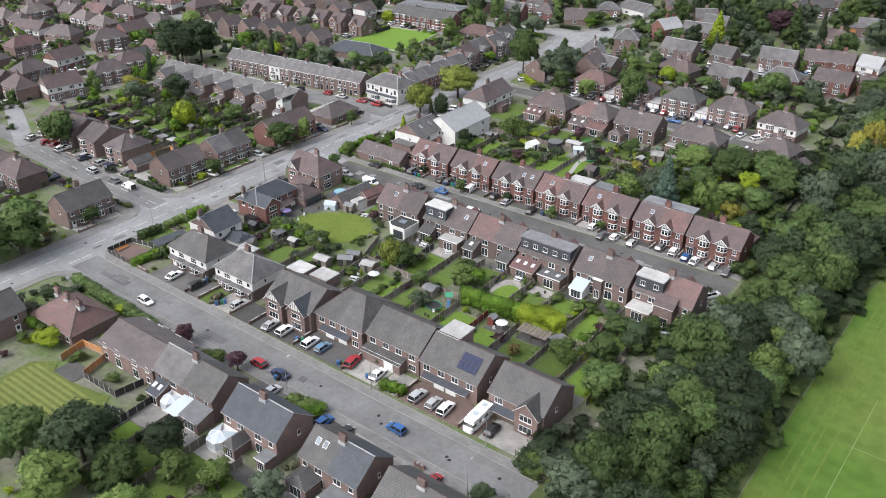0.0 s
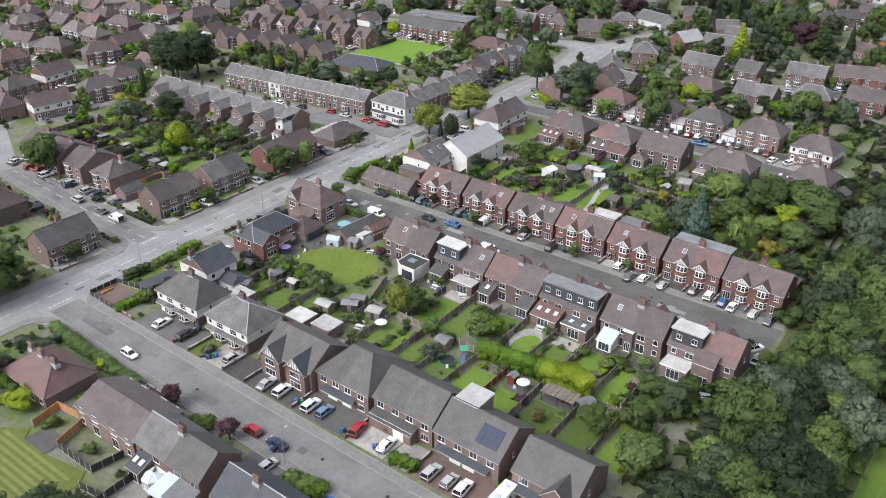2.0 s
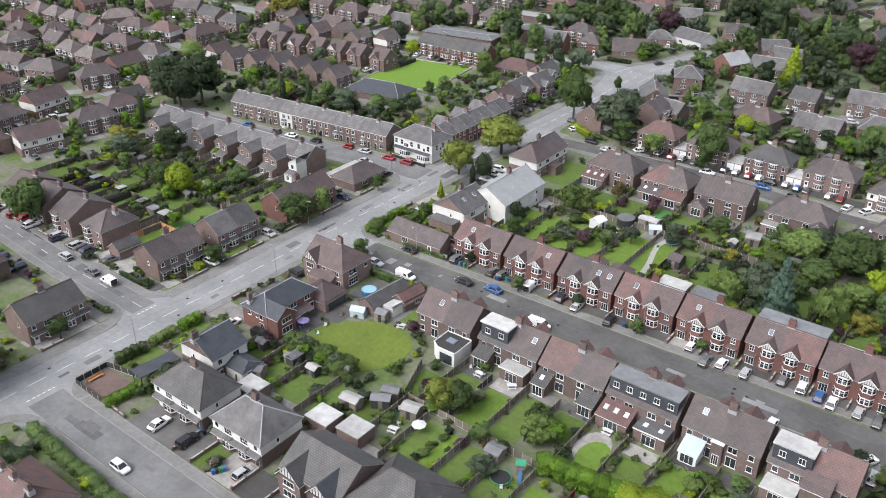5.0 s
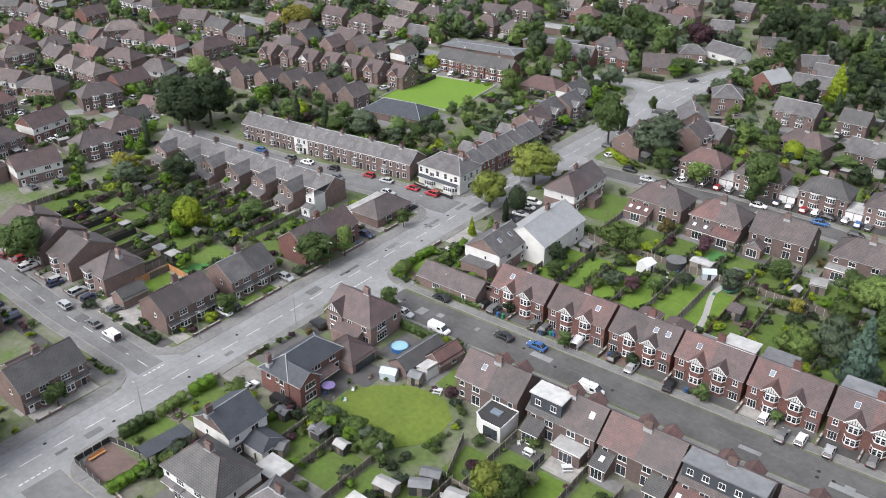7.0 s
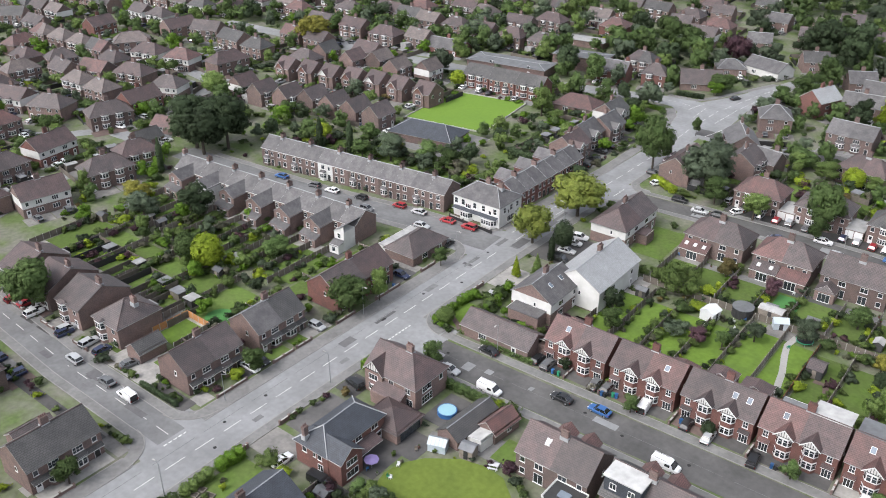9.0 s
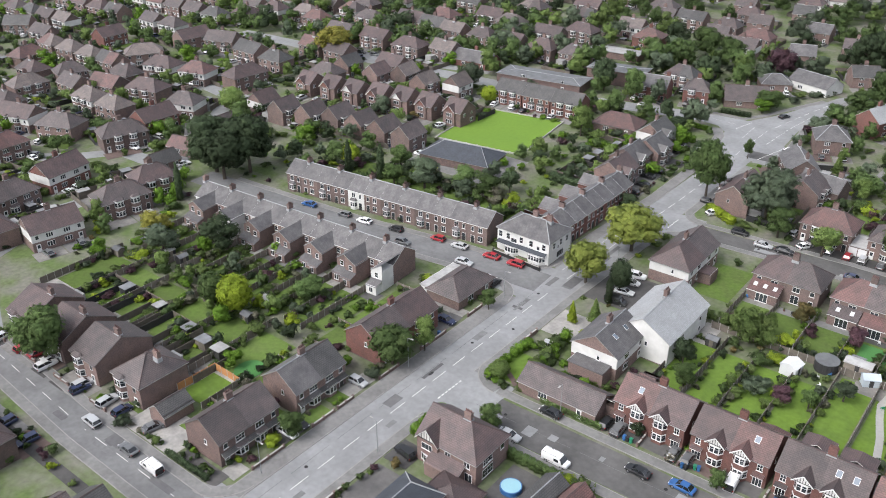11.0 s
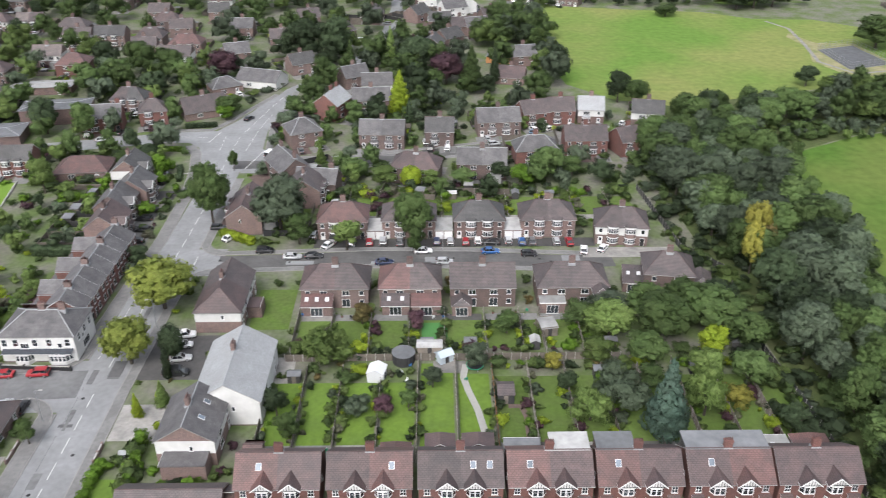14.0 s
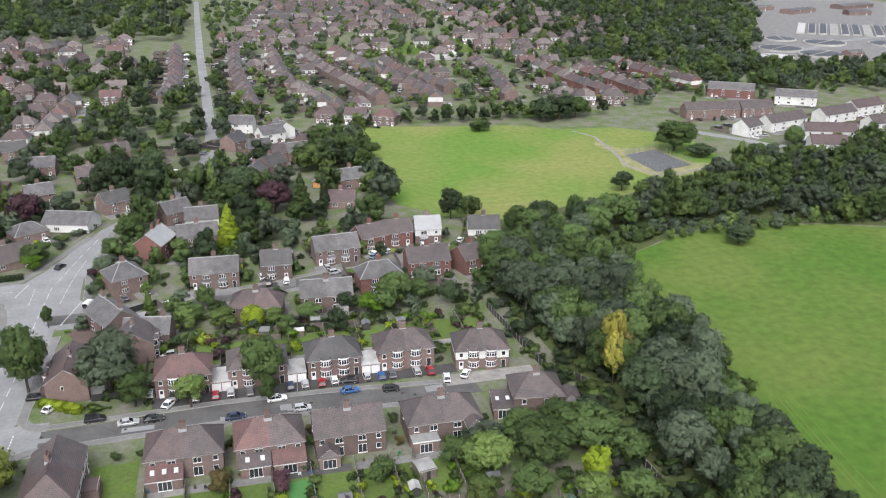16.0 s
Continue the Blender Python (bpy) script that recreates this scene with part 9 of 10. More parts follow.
for x, y, rot, wl3, rf in ((-139, 131, 0, "wood", "felt"), (-127.6, 131.2, 20, "wood", "felt"), (-127.5, 128.2, 30, "wood_dark", "felt"), (-131.8, 124.8, 5, "wood", "felt_pale"), (-121.3, 129.5, 10, "wood", "felt_pale"), (-102.9, 129.6, 0, "wood", "felt"), (-70.0, 129.2, 65, "wood_dark", "felt"), (-150, 128, 90, "wood_dark", "felt"), (-88, 217, 0, "wood_dark", "felt"), (-58, 226, 60, "wood_dark", "felt"), (-86, 234, 90, "wood", "felt_pale"), (-152.5, 120.5, 20, "wood", "felt"), (-146.6, 150.2, 10, "wood", "felt")):
    shed(x, y, rot, yard.uniform(2.4, 3.8), yard.uniform(2, 2.8), 2.1, wl3, rf)
b = Build()
b.box(-2.5, 2.5, -2.1, 2.1, 0, 2.7, 0), b.box(-2.65, 2.65, -2.25, 2.25, 2.7, 2.9, 1, True)
for x, y, rot in ((-148.5, 115.6, 0), (-125.0, 118.6, 0), (-131.6, 117.6, 0)):
    thing("flat_roofed_annexe", x, y, rot, "small annexe with a white flat roof", "annexe", "annexes", mesh=stored("annexe", lambda: b.mesh("annexe", [M["brick"], M["felt_pale"]])))
for p, q in zip(((-50.5, 184), (-51.5, 205), (-53.5, 224), (-52, 257), (-59.5, 267.5)), ((-51.5, 205), (-53.5, 224), (-52, 257), (-59.5, 267.5), (-63, 303))):
    fence(*p, *q, "wood_dark", 1.8, False, label="dark boundary fence with concrete posts")
per = thing("pergola", -75.0, 128.6, 2, "low timber pergola with pale slatted roof", "pergola")
b = Build()
for xx in (-3.1, 0, 3.1):
    for yy in (-1.5, 1.5):
        b.box(xx - 0.06, xx + 0.06, yy - 0.06, yy + 0.06, 0, 2.15)
part("frame", b.mesh("frame", [M["wood_dark"]]), per)
slat = stored("slat", lambda: (lambda q: (q.box(-0.16, 0.16, -1.7, 1.7, 2.15, 2.2, 0, True), q)[1])(Build()).mesh("slat", [M["wood"]]))
for i in range(17):
    part("slat", slat, per, pose(-3.2 + i * 0.4, 0, 0))
for x, y in ((-82.4, 127.4), (-117.2, 126.6), (-157.6, 137.6)):
    par = thing("parasol", x, y, 0, "open garden parasol on a pole", "parasol", "parasols")
    b, g2 = Build(), Build()
    b.tube(0, 0, 0, 2.3, 0.03, 0.03, 0, 6), part("pole", b.mesh("pole", [M["metal"]]), par)
    g2.tube(0, 0, 1.95, 2.35, 1.35, 0.05, 0, 8), part("canopy", g2.mesh("canopy", [M["cloth" if x > -150 else "parasol_violet"]]), par)
play = thing("climbing_frame", -97.6, 129.4, 30, "timber climbing frame with green roof and blue slide", "climbing frame")
b, g2, q = Build(), Build(), Build()
for xx in (-0.7, 0.7):
    for yy in (-0.7, 0.7):
        b.box(xx - 0.05, xx + 0.05, yy - 0.05, yy + 0.05, 0, 2.2)
b.box(-0.75, 0.75, -0.75, 0.75, 1.1, 1.18, 0, True), part("frame", b.mesh("frame", [M["wood"]]), play)
g2.shell([[(-0.9, -0.9, 2.1), (0.9, -0.9, 2.1), (0.9, 0, 2.8), (-0.9, 0, 2.8)], [(0.9, 0.9, 2.1), (-0.9, 0.9, 2.1), (-0.9, 0, 2.8), (0.9, 0, 2.8)]], 0.05), part("roof", g2.mesh("roof", [M["green_plastic"]]), play)
q.shell([[(-0.25, -3.0, 0.25), (0.25, -3.0, 0.25), (0.25, -0.75, 1.2), (-0.25, -0.75, 1.2)]], 0.06), part("slide", q.mesh("slide", [M["blue"]]), play)
for x, y, rot in ((-54.3, 146.3, 30), (-121.2, 124.2, 10), (-118.6, 146.8, 0), (-111.4, 147.4, 40), (-90.8, 147.0, 0), (-141.5, 150.4, 20)):
    tab = thing("garden_table", x, y, rot, "pale garden table with two benches", "garden table", "garden tables")
    b = Build()
    b.box(-0.9, 0.9, -0.4, 0.4, 0.68, 0.74, 0, True), part("tabletop", stored("tabletop", lambda: b.mesh("tabletop", [M["cloth"]])), tab)
    for s2 in (-1, 1):
        part("bench", stored("bench", lambda: (lambda k: (k.box(-0.9, 0.9, -0.15, 0.15, 0.4, 0.45, 0, True), k.box(-0.7, -0.6, -0.1, 0.1, 0, 0.4), k.box(0.6, 0.7, -0.1, 0.1, 0, 0.4), k)[-1])(Build()).mesh("bench", [M["cloth"]])), tab, pose(0, s2 * 0.75, 0))
        part("leg", stored("table_leg", lambda: (lambda k: (k.box(-0.05, 0.05, -0.35, 0.35, 0, 0.68), k)[-1])(Build()).mesh("leg", [M["cloth"]])), tab, pose(s2 * 0.65, 0, 0))
def chair_mesh(mat):
    b = Build()
    b.box(-0.25, 0.25, -0.25, 0.25, 0.38, 0.44, 0, True), b.box(-0.25, 0.25, 0.2, 0.26, 0.44, 0.9, 0, True)
    for cx in (-0.22, 0.22):
        for cy in (-0.22, 0.22):
            b.box(cx - 0.03, cx + 0.03, cy - 0.03, cy + 0.03, 0, 0.38)
    return b.mesh("garden_chair", [M[mat]])


def pot_mesh(mat):
    b = Build()
    b.tube(0, 0, 0, 0.45, 0.2, 0.28, 0, 8), b.tube(0, 0, 0.45, 0.8, 0.26, 0.12, 1, 6)
    return b.mesh("plant_pot", [M[mat], M["leaf_mid"]])


spread = random.Random(77)
for x0, x1, y0, y1, n in ((-131, -80, 114.6, 118.6, 16), (-80, -57, 114.6, 117.6, 8), (-122, -72, 145.4, 149.6, 22), (-131, -118, 121, 131, 8), (-101.4, -96, 119, 128, 4), (-86, -79.6, 125.8, 129.4, 4), (-78.4, -71.6, 126.8, 130.8, 5), (-158, -152, 136, 147, 8), (-150, -110, 193.4, 196.4, 14), (-108, -60, 193.4, 196.4, 12), (-150, -90, 237.6, 240.4, 16), (-130, -114, 215, 223, 8)):
    for k in range(n):
        x, y = spread.uniform(x0, x1), spread.uniform(y0, y1)
        if spread.random() < 0.45:
            mt = spread.choice(("cloth", "wood", "blue", "wood_dark", "green_plastic", "cloth"))
            thing("garden_chair", x, y, spread.uniform(0, 360), "simple %s garden chair on a patio" % M[mt].name.replace("_", " "), "garden chair", "garden chairs", z=0.07, mesh=stored(("chair", mt), lambda: chair_mesh(mt)))
        else:
            mt = spread.choice(("brick_red", "drive_pale", "wood_dark"))
            thing("plant_pot", x, y, 0, "small round planted pot on a patio", "plant pot", "plant pots", z=0.07, mesh=stored(("pot", mt), lambda: pot_mesh(mt)))
planting(-153.5, 146.6, -140, 151.0, 1.3, 0.55, 0.1), planting(-133, 137, -132.6, 146, 1.5, 0.7, 0.1), planting(-136.8, 149.8, -133, 147, 1.4, 0.8, 0.1), planting(-157, 136, -156, 143, 1.7, 0.6, 0.2)
rect("patio", -160.8, -155.6, 135.6, 147, 0.066, "drive_grey", label="paved garden terrace beside a house", category="patio"), rect("patio", -155.4, -146.8, 149.7, 151.4, 0.059, "drive_pale", label="stone rockery and paving", category="patio"), rect("patio", -146, -138.8, 151.2, 157, 0.05, "pavement", label="paved yard beside a house", category="patio"), lawn(-143.4, -139.4, 152, 158), rect("patio", -159.4, -153.8, 153, 162, 0.05, "drive_grey", label="paved yard around a pool", category="patio"), rect("driveway", -162.6, -155.4, 127.0, 131.2, 0.055, "drive_grey", label="grey drive beside a house", category="driveway")
# walls, hedges and borders in the western front plots
for x in (-262, -250, -238, -225.5):
    planting(x - 5.2, 127.6, x - 5.2, 131, 1.3, 0.6, 0.2), garden_wall(x - 5.6, 127.0, x - 0.8, 127.0, 0.7)
    planting(x + 2.0, 127.8, x + 5.0, 127.8, 1.3, 0.5, 0.1)
planting(-220, 127.8, -209, 127.8, 1.5, 0.8, 0.2), planting(-208, 130.8, -197, 128.4, 1.6, 0.7, 0.2), planting(-196.8, 131, -196.8, 140, 1.5, 0.7, 0.2), planting(-196.6, 148.4, -193.9, 157, 1.8, 0.6, 0.4), planting(-196.5, 165.5, -195.8, 185, 1.7, 0.9, 0.2), planting(-197, 194, -193.9, 206, 1.6, 0.9, 0.1), planting(-206, 207.6, -195, 208.6, 1.6, 0.7, 0.3)
planting(-265, 113.4, -203, 113.2, 2.4, 0.8, 0.3), planting(-206, 115.6, -194, 115.4, 1.6, 0.7, 0.2)
cp = thing("carport", -168.4, 108.8, 84, "long low open carport with a dark ribbed roof", "carport")
b = Build()
b.box(-4.4, 4.4, -1.9, 1.9, 2.35, 2.5, 0, True)
part("roof", b.mesh("roof", [M["slate_dark"]]), cp)
q2 = Build()
q2.box(-0.06, 0.06, -1.9, 1.9, 2.5, 2.55)
rib = q2.mesh("roof_rib", [M["slate_dark"]])
for i in range(12):
    part("roof_rib", rib, cp, pose(-4.3 + i * 0.78, 0, 0))
for xx in (-4.1, 0, 4.1):
    for yy in (-1.7, 1.7):
        q = Build()
        q.box(-0.06, 0.06, -0.06, 0.06, 0, 2.35)
        part("post", stored("carport_post", lambda: q.mesh("post", [M["wood_dark"]])), cp, pose(xx, yy, 0))
for i in range(4):
    bed = thing("raised_bed", -176.2 + (i % 2) * 2.2, 115.0 + (i // 2) * 1.5, 15, "low timber raised vegetable bed", "raised bed", "raised beds")
    q = Build()
    q.box(-0.9, 0.9, -0.55, 0.55, 0, 0.35, 0), q.box(-0.75, 0.75, -0.4, 0.4, 0.35, 0.37, 1)
    part("planks", stored("raised_bed", lambda: q.mesh("raised_bed", [M["wood"], M["bark"]])), bed)
seat = thing("garden_bench", -176.6, 100.6, 90, "long pale timber garden bench", "bench")
q = Build()
q.box(-1.6, 1.6, -0.25, 0.25, 0.4, 0.46, 0, True), q.box(-1.6, 1.6, 0.2, 0.26, 0.46, 0.9, 0, True), q.box(-1.5, -1.4, -0.2, 0.2, 0, 0.4), q.box(1.4, 1.5, -0.2, 0.2, 0, 0.4)
part("bench_frame", q.mesh("bench_frame", [M["wood_orange"]]), seat)
# hedges and borders by the roads
hedge(-177.4, 105.8, -177.0, 112.4, 2.0, 2.4, "leaf_mid"), hedge(-177.4, 113.6, -177.2, 119.6, 2.0, 2.2, "leaf_light"), hedge(-177.4, 121, -177.0, 126.2, 2.2, 2.4, "leaf_hedge"), planting(-177.4, 136, -177.2, 149, 1.6, 0.9, 0.2), hedge(-177.4, 157, -177.2, 165.6, 2.0, 2.3), planting(-175.4, 107, -171, 106.6, 1.5, 0.6, 0.1), planting(-176, 120, -172, 118.4, 1.6, 0.8, 0.2), hedge(-171.5, 163, -148, 163.2, 1.6, 2.0, "leaf_mid"), hedge(-176.9, 178.6, -177.1, 186.4, 1.9, 1.8, "leaf_hedge"), hedge(-177.2, 187.4, -176.6, 193.4, 1.9, 2.0, "leaf_hedge"), planting(-176, 192, -171, 198, 1.5, 1.0, 0.05), planting(-177, 178.4, -171, 178.6, 1.4, 0.8, 0.1), hedge(-165, 179.4, -152, 179.2, 1.2, 1.3, "leaf_mid")
hedge(-172, 84.6, -140, 83.2, 2.6, 2.4, "leaf_mid"), hedge(-172, 77, -165, 80, 2.6, 2.6, "leaf_dark"), hedge(-145, 82.5, -138.5, 77.5, 3, 2.2, "leaf_hedge"), hedge(-174, 277, -165, 271.6, 2.4, 2.0, "leaf_lime"), hedge(-208, 334, -198.4, 333, 1.6, 1.8), hedge(-202, 353.2, -192, 354.4, 2.0, 1.8, "leaf_dark"), hedge(-212, 321, -197, 320, 2.0, 2.2)
planting(-170, 184, -150, 192, 2.2, 1.4, 0.1), planting(-206, 128.6, -197, 129.0, 1.6, 0.5, 0.2), planting(-171.5, 186, -171, 200, 2.2, 1.6, 0.1), planting(-172, 200, -165, 206, 2, 1.6), planting(-165, 104, -165.5, 114, 2, 1.8), planting(-174, 72, -150, 66, 3, 2.2, 0.1)
for x, y, h, s, kind, mat in ((-130.9, 84.0, 4.6, 4.6, "small", "leaf_plum"), (-115.6, 84.6, 4.4, 4.6, "small", "leaf_plum"), (-97.5, 83.5, 3.2, 5, "shrub", "leaf_light"), (-94.5, 84, 2.6, 4, "shrub", "leaf_hedge"), (-121, 83, 3.4, 4.5, "shrub", "leaf_light"), (-57, 84, 4, 4.5, "small", "leaf_dark"), (-55.5, 96, 3.6, 5, "shrub", "leaf_dark"), (-171.8, 217.5, 7, 4.4, "column", "leaf_dark"), (-170.5, 209, 6, 4.6, "conifer", "leaf_light"), (-174.3, 206, 5.5, 3.6, "conifer", "leaf_lime"), (-172.5, 224, 8, 5, "round", "leaf_dark"), (-116.5, 51.6, 10.5, 11, "broad", "leaf_dark"), (-126, 46, 9, 9, "broad", "leaf_mid"), (-107, 52, 7, 8, "broad", "leaf_mid"), (-100, 58, 6, 7, "small", "leaf_light"), (-106, 61, 7, 7, "broad", "leaf_dark"), (-93, 61, 6, 6, "small", "leaf_light"), (-84, 64, 6, 6, "small", "leaf_silver"), (-88, 54, 6, 7, "small", "leaf_mid"), (-75, 58, 6, 7, "small", "leaf_mid"), (-113, 44, 8, 9, "broad", "leaf_light"), (-98, 47, 7, 8, "broad", "leaf_light"), (-137, 41, 8, 9, "broad", "leaf_dark"), (-148, 40, 7, 8, "broad", "leaf_mid")):
    tree(kind, x, y, h, s, mat)
sheet("lawn_striped", [(-150, 49), (-150.6, 61.6), (-146.2, 64.8), (-143.7, 62.2), (-138.6, 62.6), (-128.3, 64.4), (-126.2, 61.7), (-128.4, 54.8), (-130.4, 49)], 0.11, "lawn_dry", label="large striped mown lawn", category="lawn")
for i in range(10):
    rect("mown_stripe_%d" % (i + 1), -149.2, -131.0 + 0.25 * i, 49.6 + 1.3 * i, 50.25 + 1.3 * i, 0.116, "lawn_pale", label="pale mown stripe on a lawn", category="lawn")
for x, y, rot in ((-90.5, 95.6, -90), (-64, 95.4, -90), (-103.5, 86.2, 90), (-60, 84.5, 90), (-179.8, 112, 180), (-191.4, 134, 0), (-191.3, 172, 0), (-191.2, 205, 0), (-178.9, 235, 180), (-188.6, 300, 0), (-160, 178, -90), (-100, 179, -90), (-118, 268.4, -90), (-179.6, 150, 180), (-168, 350, 30)):
    street_lamp(x, y, rot)

# ---- parked vehicles ----
for x, y, rot, paint, shape in (
        (-149.4, 180.4, 92, "grey", "suv"), (-120.2, 180.4, 92, "black", "hatchback"), (-89.8, 180.4, 90, "white", "hatchback"), (-71.2, 180.4, 90, "grey", "hatchback"), (-67.6, 180.2, 94, "white", "suv"), 
        (-248.8, 128.9, 90, "white", "hatchback"), (-236.4, 128.8, 88, "silver", "suv"), (-223.6, 128.8, 92, "navy", "hatchback"), (-215.2, 129.6, 80, "grey", "saloon"), (-195.5, 162, 0, "silver", "hatchback"), (-195.5, 189.4, 0, "navy", "saloon"), (-260.5, 113.6, 178, "silver", "saloon"), (-172.6, 195, 5, "silver", "hatchback"), (-166.8, 146.4, 10, "white", "hatchback"),
        (-128.6, 271.6, 92, "grey", "saloon"), (-119.4, 271.8, 90, "navy", "hatchback"), (-89.6, 271.4, 90, "silver", "hatchback"), (-86.4, 271.2, 92, "red", "saloon"), (-145.4, 273, 85, "black", "suv"), (-132, 261.5, 4, "navy", "saloon"), (-117.6, 261.6, 1, "silver", "hatchback"), (-97.0, 265.2, 0, "black", "hatchback"),
        (-155.2, 99.6, 95, "white", "saloon"), (-147.4, 99.8, 92, "black", "suv"), (-133.5, 100.4, 88, "silver", "hatchback"), (-121.8, 98.8, 95, "silver", "saloon"), (-117.8, 99.2, 93, "white", "suv"), (-110.4, 99.3, 92, "white", "suv"), (-107.2, 99.6, 92, "pale_blue", "hatchback"), (-99.0, 99.6, 100, "red", "suv"), (-92.4, 99.6, 95, "white", "saloon"), (-82.0, 99.0, 90, "silver", "suv"), (-78.4, 99.2, 92, "silver", "hatchback"), (-75.6, 99.2, 95, "white", "suv"), (-65.6, 99.6, 95, "black", "hatchback"), (-79.3, 89.6, 178, "blue", "hatchback"), (-151.0, 88.8, 0, "white", "hatchback"),
        (-139.0, 82.3, 90, "navy", "saloon"), (-142.0, 82.3, 90, "yellow", "hatchback"), (-122.3, 82.6, 90, "silver", "suv"), (-113.6, 88.2, 177, "red", "hatchback"), (-107.6, 88.3, 177, "navy", "saloon"), (-104.8, 83.6, 90, "silver", "hatchback"), (-90.8, 83.2, 90, "blue", "hatchback"), (-86.0, 83.0, 90, "black", "saloon"), (-66.0, 83.2, 90, "red", "hatchback"),
        (-152.0, 180.8, 90, "black", "hatchback"), (-139.0, 180.6, 95, "grey", "saloon"), (-134.4, 174.2, 178, "blue", "saloon"), (-141.8, 173.0, 178, "black", "saloon"), (-128.4, 180.4, 95, "white", "van"), (-115.8, 179.4, 92, "silver", "saloon"), (-107.4, 178.6, 96, "black", "suv"), (-85.6, 177.4, 90, "grey", "saloon"), (-82.6, 178.4, 90, "white", "hatchback"), (-77.8, 178.2, 92, "silver", "hatchback"), (-64.2, 179.6, 93, "blue", "hatchback"), (-61.8, 179.0, 92, "white", "saloon"), (-57.1, 179.0, 90, "silver", "hatchback"), (-53.6, 178.6, 90, "grey", "saloon"),
        (-161.4, 177.0, 178, "black", "saloon"), (-154.0, 166.8, 0, "white", "van"), (-163.9, 167.2, 0, "silver", "saloon"), (-118.5, 168.3, 0, "white", "van"), (-136.5, 181, 90, "grey", "hatchback"), (-68.5, 166.5, 90, "white", "hatchback"), (-52.5, 166.5, 60, "white", "suv"), (-50.5, 163, 90, "silver", "saloon"),
        (-225.2, 123.6, 178, "silver", "suv"), (-213.6, 123.4, 178, "grey", "saloon"), (-206.6, 123.2, 178, "white", "van"), (-195.4, 143.6, 0, "white", "saloon"), (-195.6, 146.4, 0, "black", "saloon"), (-175.4, 152.4, 170, "black", "suv"), (-170.5, 129.0, 90, "white", "saloon"), (-161.6, 129.6, 5, "black", "van"), (-257, 128, 90, "red", "hatchback"), (-253, 129, 90, "red", "saloon"),
        (-220.2, 217.6, 185, "red", "hatchback"), (-213.5, 217.8, 185, "silver", "saloon"), (-204.2, 218.4, 184, "red", "saloon"), (-197.4, 218.8, 183, "red", "suv"), (-207.8, 212.0, 5, "silver", "saloon"), (-204.4, 207.8, 95, "white", "hatchback"), (-196.4, 208.4, 92, "black", "saloon"), (-199.4, 208.2, 92, "white", "van"), (-241.6, 213.4, 186, "white", "saloon"), (-248.4, 213.0, 186, "grey", "hatchback"), (-260.4, 211.6, 186, "blue", "saloon"), (-232, 215, 186, "black", "hatchback"), (-226, 210.8, 5, "grey", "hatchback"), (-236, 206.4, 5, "silver", "saloon"),
        (-150.5, 275.4, 90, "silver", "suv"), (-146.2, 270.4, 60, "white", "saloon"), (-154.4, 264.6, 4, "silver", "saloon"), (-149.2, 264.9, 4, "black", "saloon"), (-136.2, 271.6, 92, "red", "hatchback"), (-132.8, 272.0, 90, "silver", "suv"), (-112.2, 271.6, 90, "red", "hatchback"), (-109.2, 272.0, 90, "white", "hatchback"), (-105.9, 271.2, 170, "black", "saloon"), (-106.3, 266.6, 2, "blue", "saloon"), (-101.6, 272.0, 92, "silver", "hatchback"), (-98.2, 271.4, 90, "blue", "hatchback"), (-95.6, 271.6, 90, "grey", "saloon"), (-83.4, 266.8, 80, "white", "saloon"), (-78.6, 267.6, 60, "white", "saloon"), (-116.0, 271.8, 90, "silver", "hatchback"), (-122.8, 267.0, 5, "white", "saloon"), (-140.6, 271.6, 90, "silver", "hatchback"),
        (-172.0, 231.5, 10, "white", "suv"), (-171.6, 228.0, 8, "white", "hatchback"), (-171.0, 223.4, 8, "silver", "saloon"), (-170.6, 218.6, 5, "black", "van"), (-171.6, 274.6, 60, "white", "saloon"), (-161.5, 267.6, 4, "black", "suv"), (-182.6, 360.8, 68, "black", "saloon"), (-148.2, 323.9, 5, "white", "suv"), (-170.2, 329.5, 70, "white", "van"), (-166.5, 324.6, 100, "pale_blue", "hatchback"), (-87.5, 346.5, 60, "pale_blue", "saloon"), (-101, 336.6, 15, "silver", "hatchback"), (-57, 354, 60, "white", "saloon"), (-122.5, 338, 95, "white", "suv"), (-222.5, 348.5, 90, "black", "saloon"), (-208.5, 346.5, 80, "silver", "suv"), (-226, 342, 10, "silver", "saloon"),
        (-316, 186.5, 80, "white", "saloon"), (-319, 178, 0, "white", "suv"), (-323, 190, 30, "black", "saloon"), (-334, 206.5, 10, "white", "hatchback"), (-340, 214, 120, "white", "van"), (-352, 184, 30, "grey", "suv"), (-311, 208, 80, "white", "saloon"), (-372, 259, 20, "white", "saloon"), (-279, 270, 80, "blue", "hatchback"), (-284, 262, 90, "grey", "saloon"), (-366, 330, 20, "white", "hatchback"), (-352, 330, 10, "black", "saloon"), (-345, 331, 10, "grey", "saloon")):
    car(x, y, rot, paint, shape)
bins(-147.6, 103.0, 0, 2), bins(-137.8, 97.6, 60, 4), bins(-113.6, 98.6, 20, 3), bins(-101.2, 97.8, 30, 3), bins(-136.0, 179.6, 10, 4), bins(-121.4, 180.6, 90, 2), bins(-107.5, 87.0, 0, 2), bins(-193.6, 184.6, 90, 1), bins(-93.8, 98.0, 40, 2)
# motorhome
mh = thing("motorhome", -68.9, 99.9, -88, "white coachbuilt motorhome on a front drive", "motorhome", z=0.05)
b, g2 = Build(), Build()
b.prism([(-3.4, -1.12), (1.9, -1.12), (1.9, 1.12), (-3.4, 1.12)], 0.5, 2.85, 0, True)
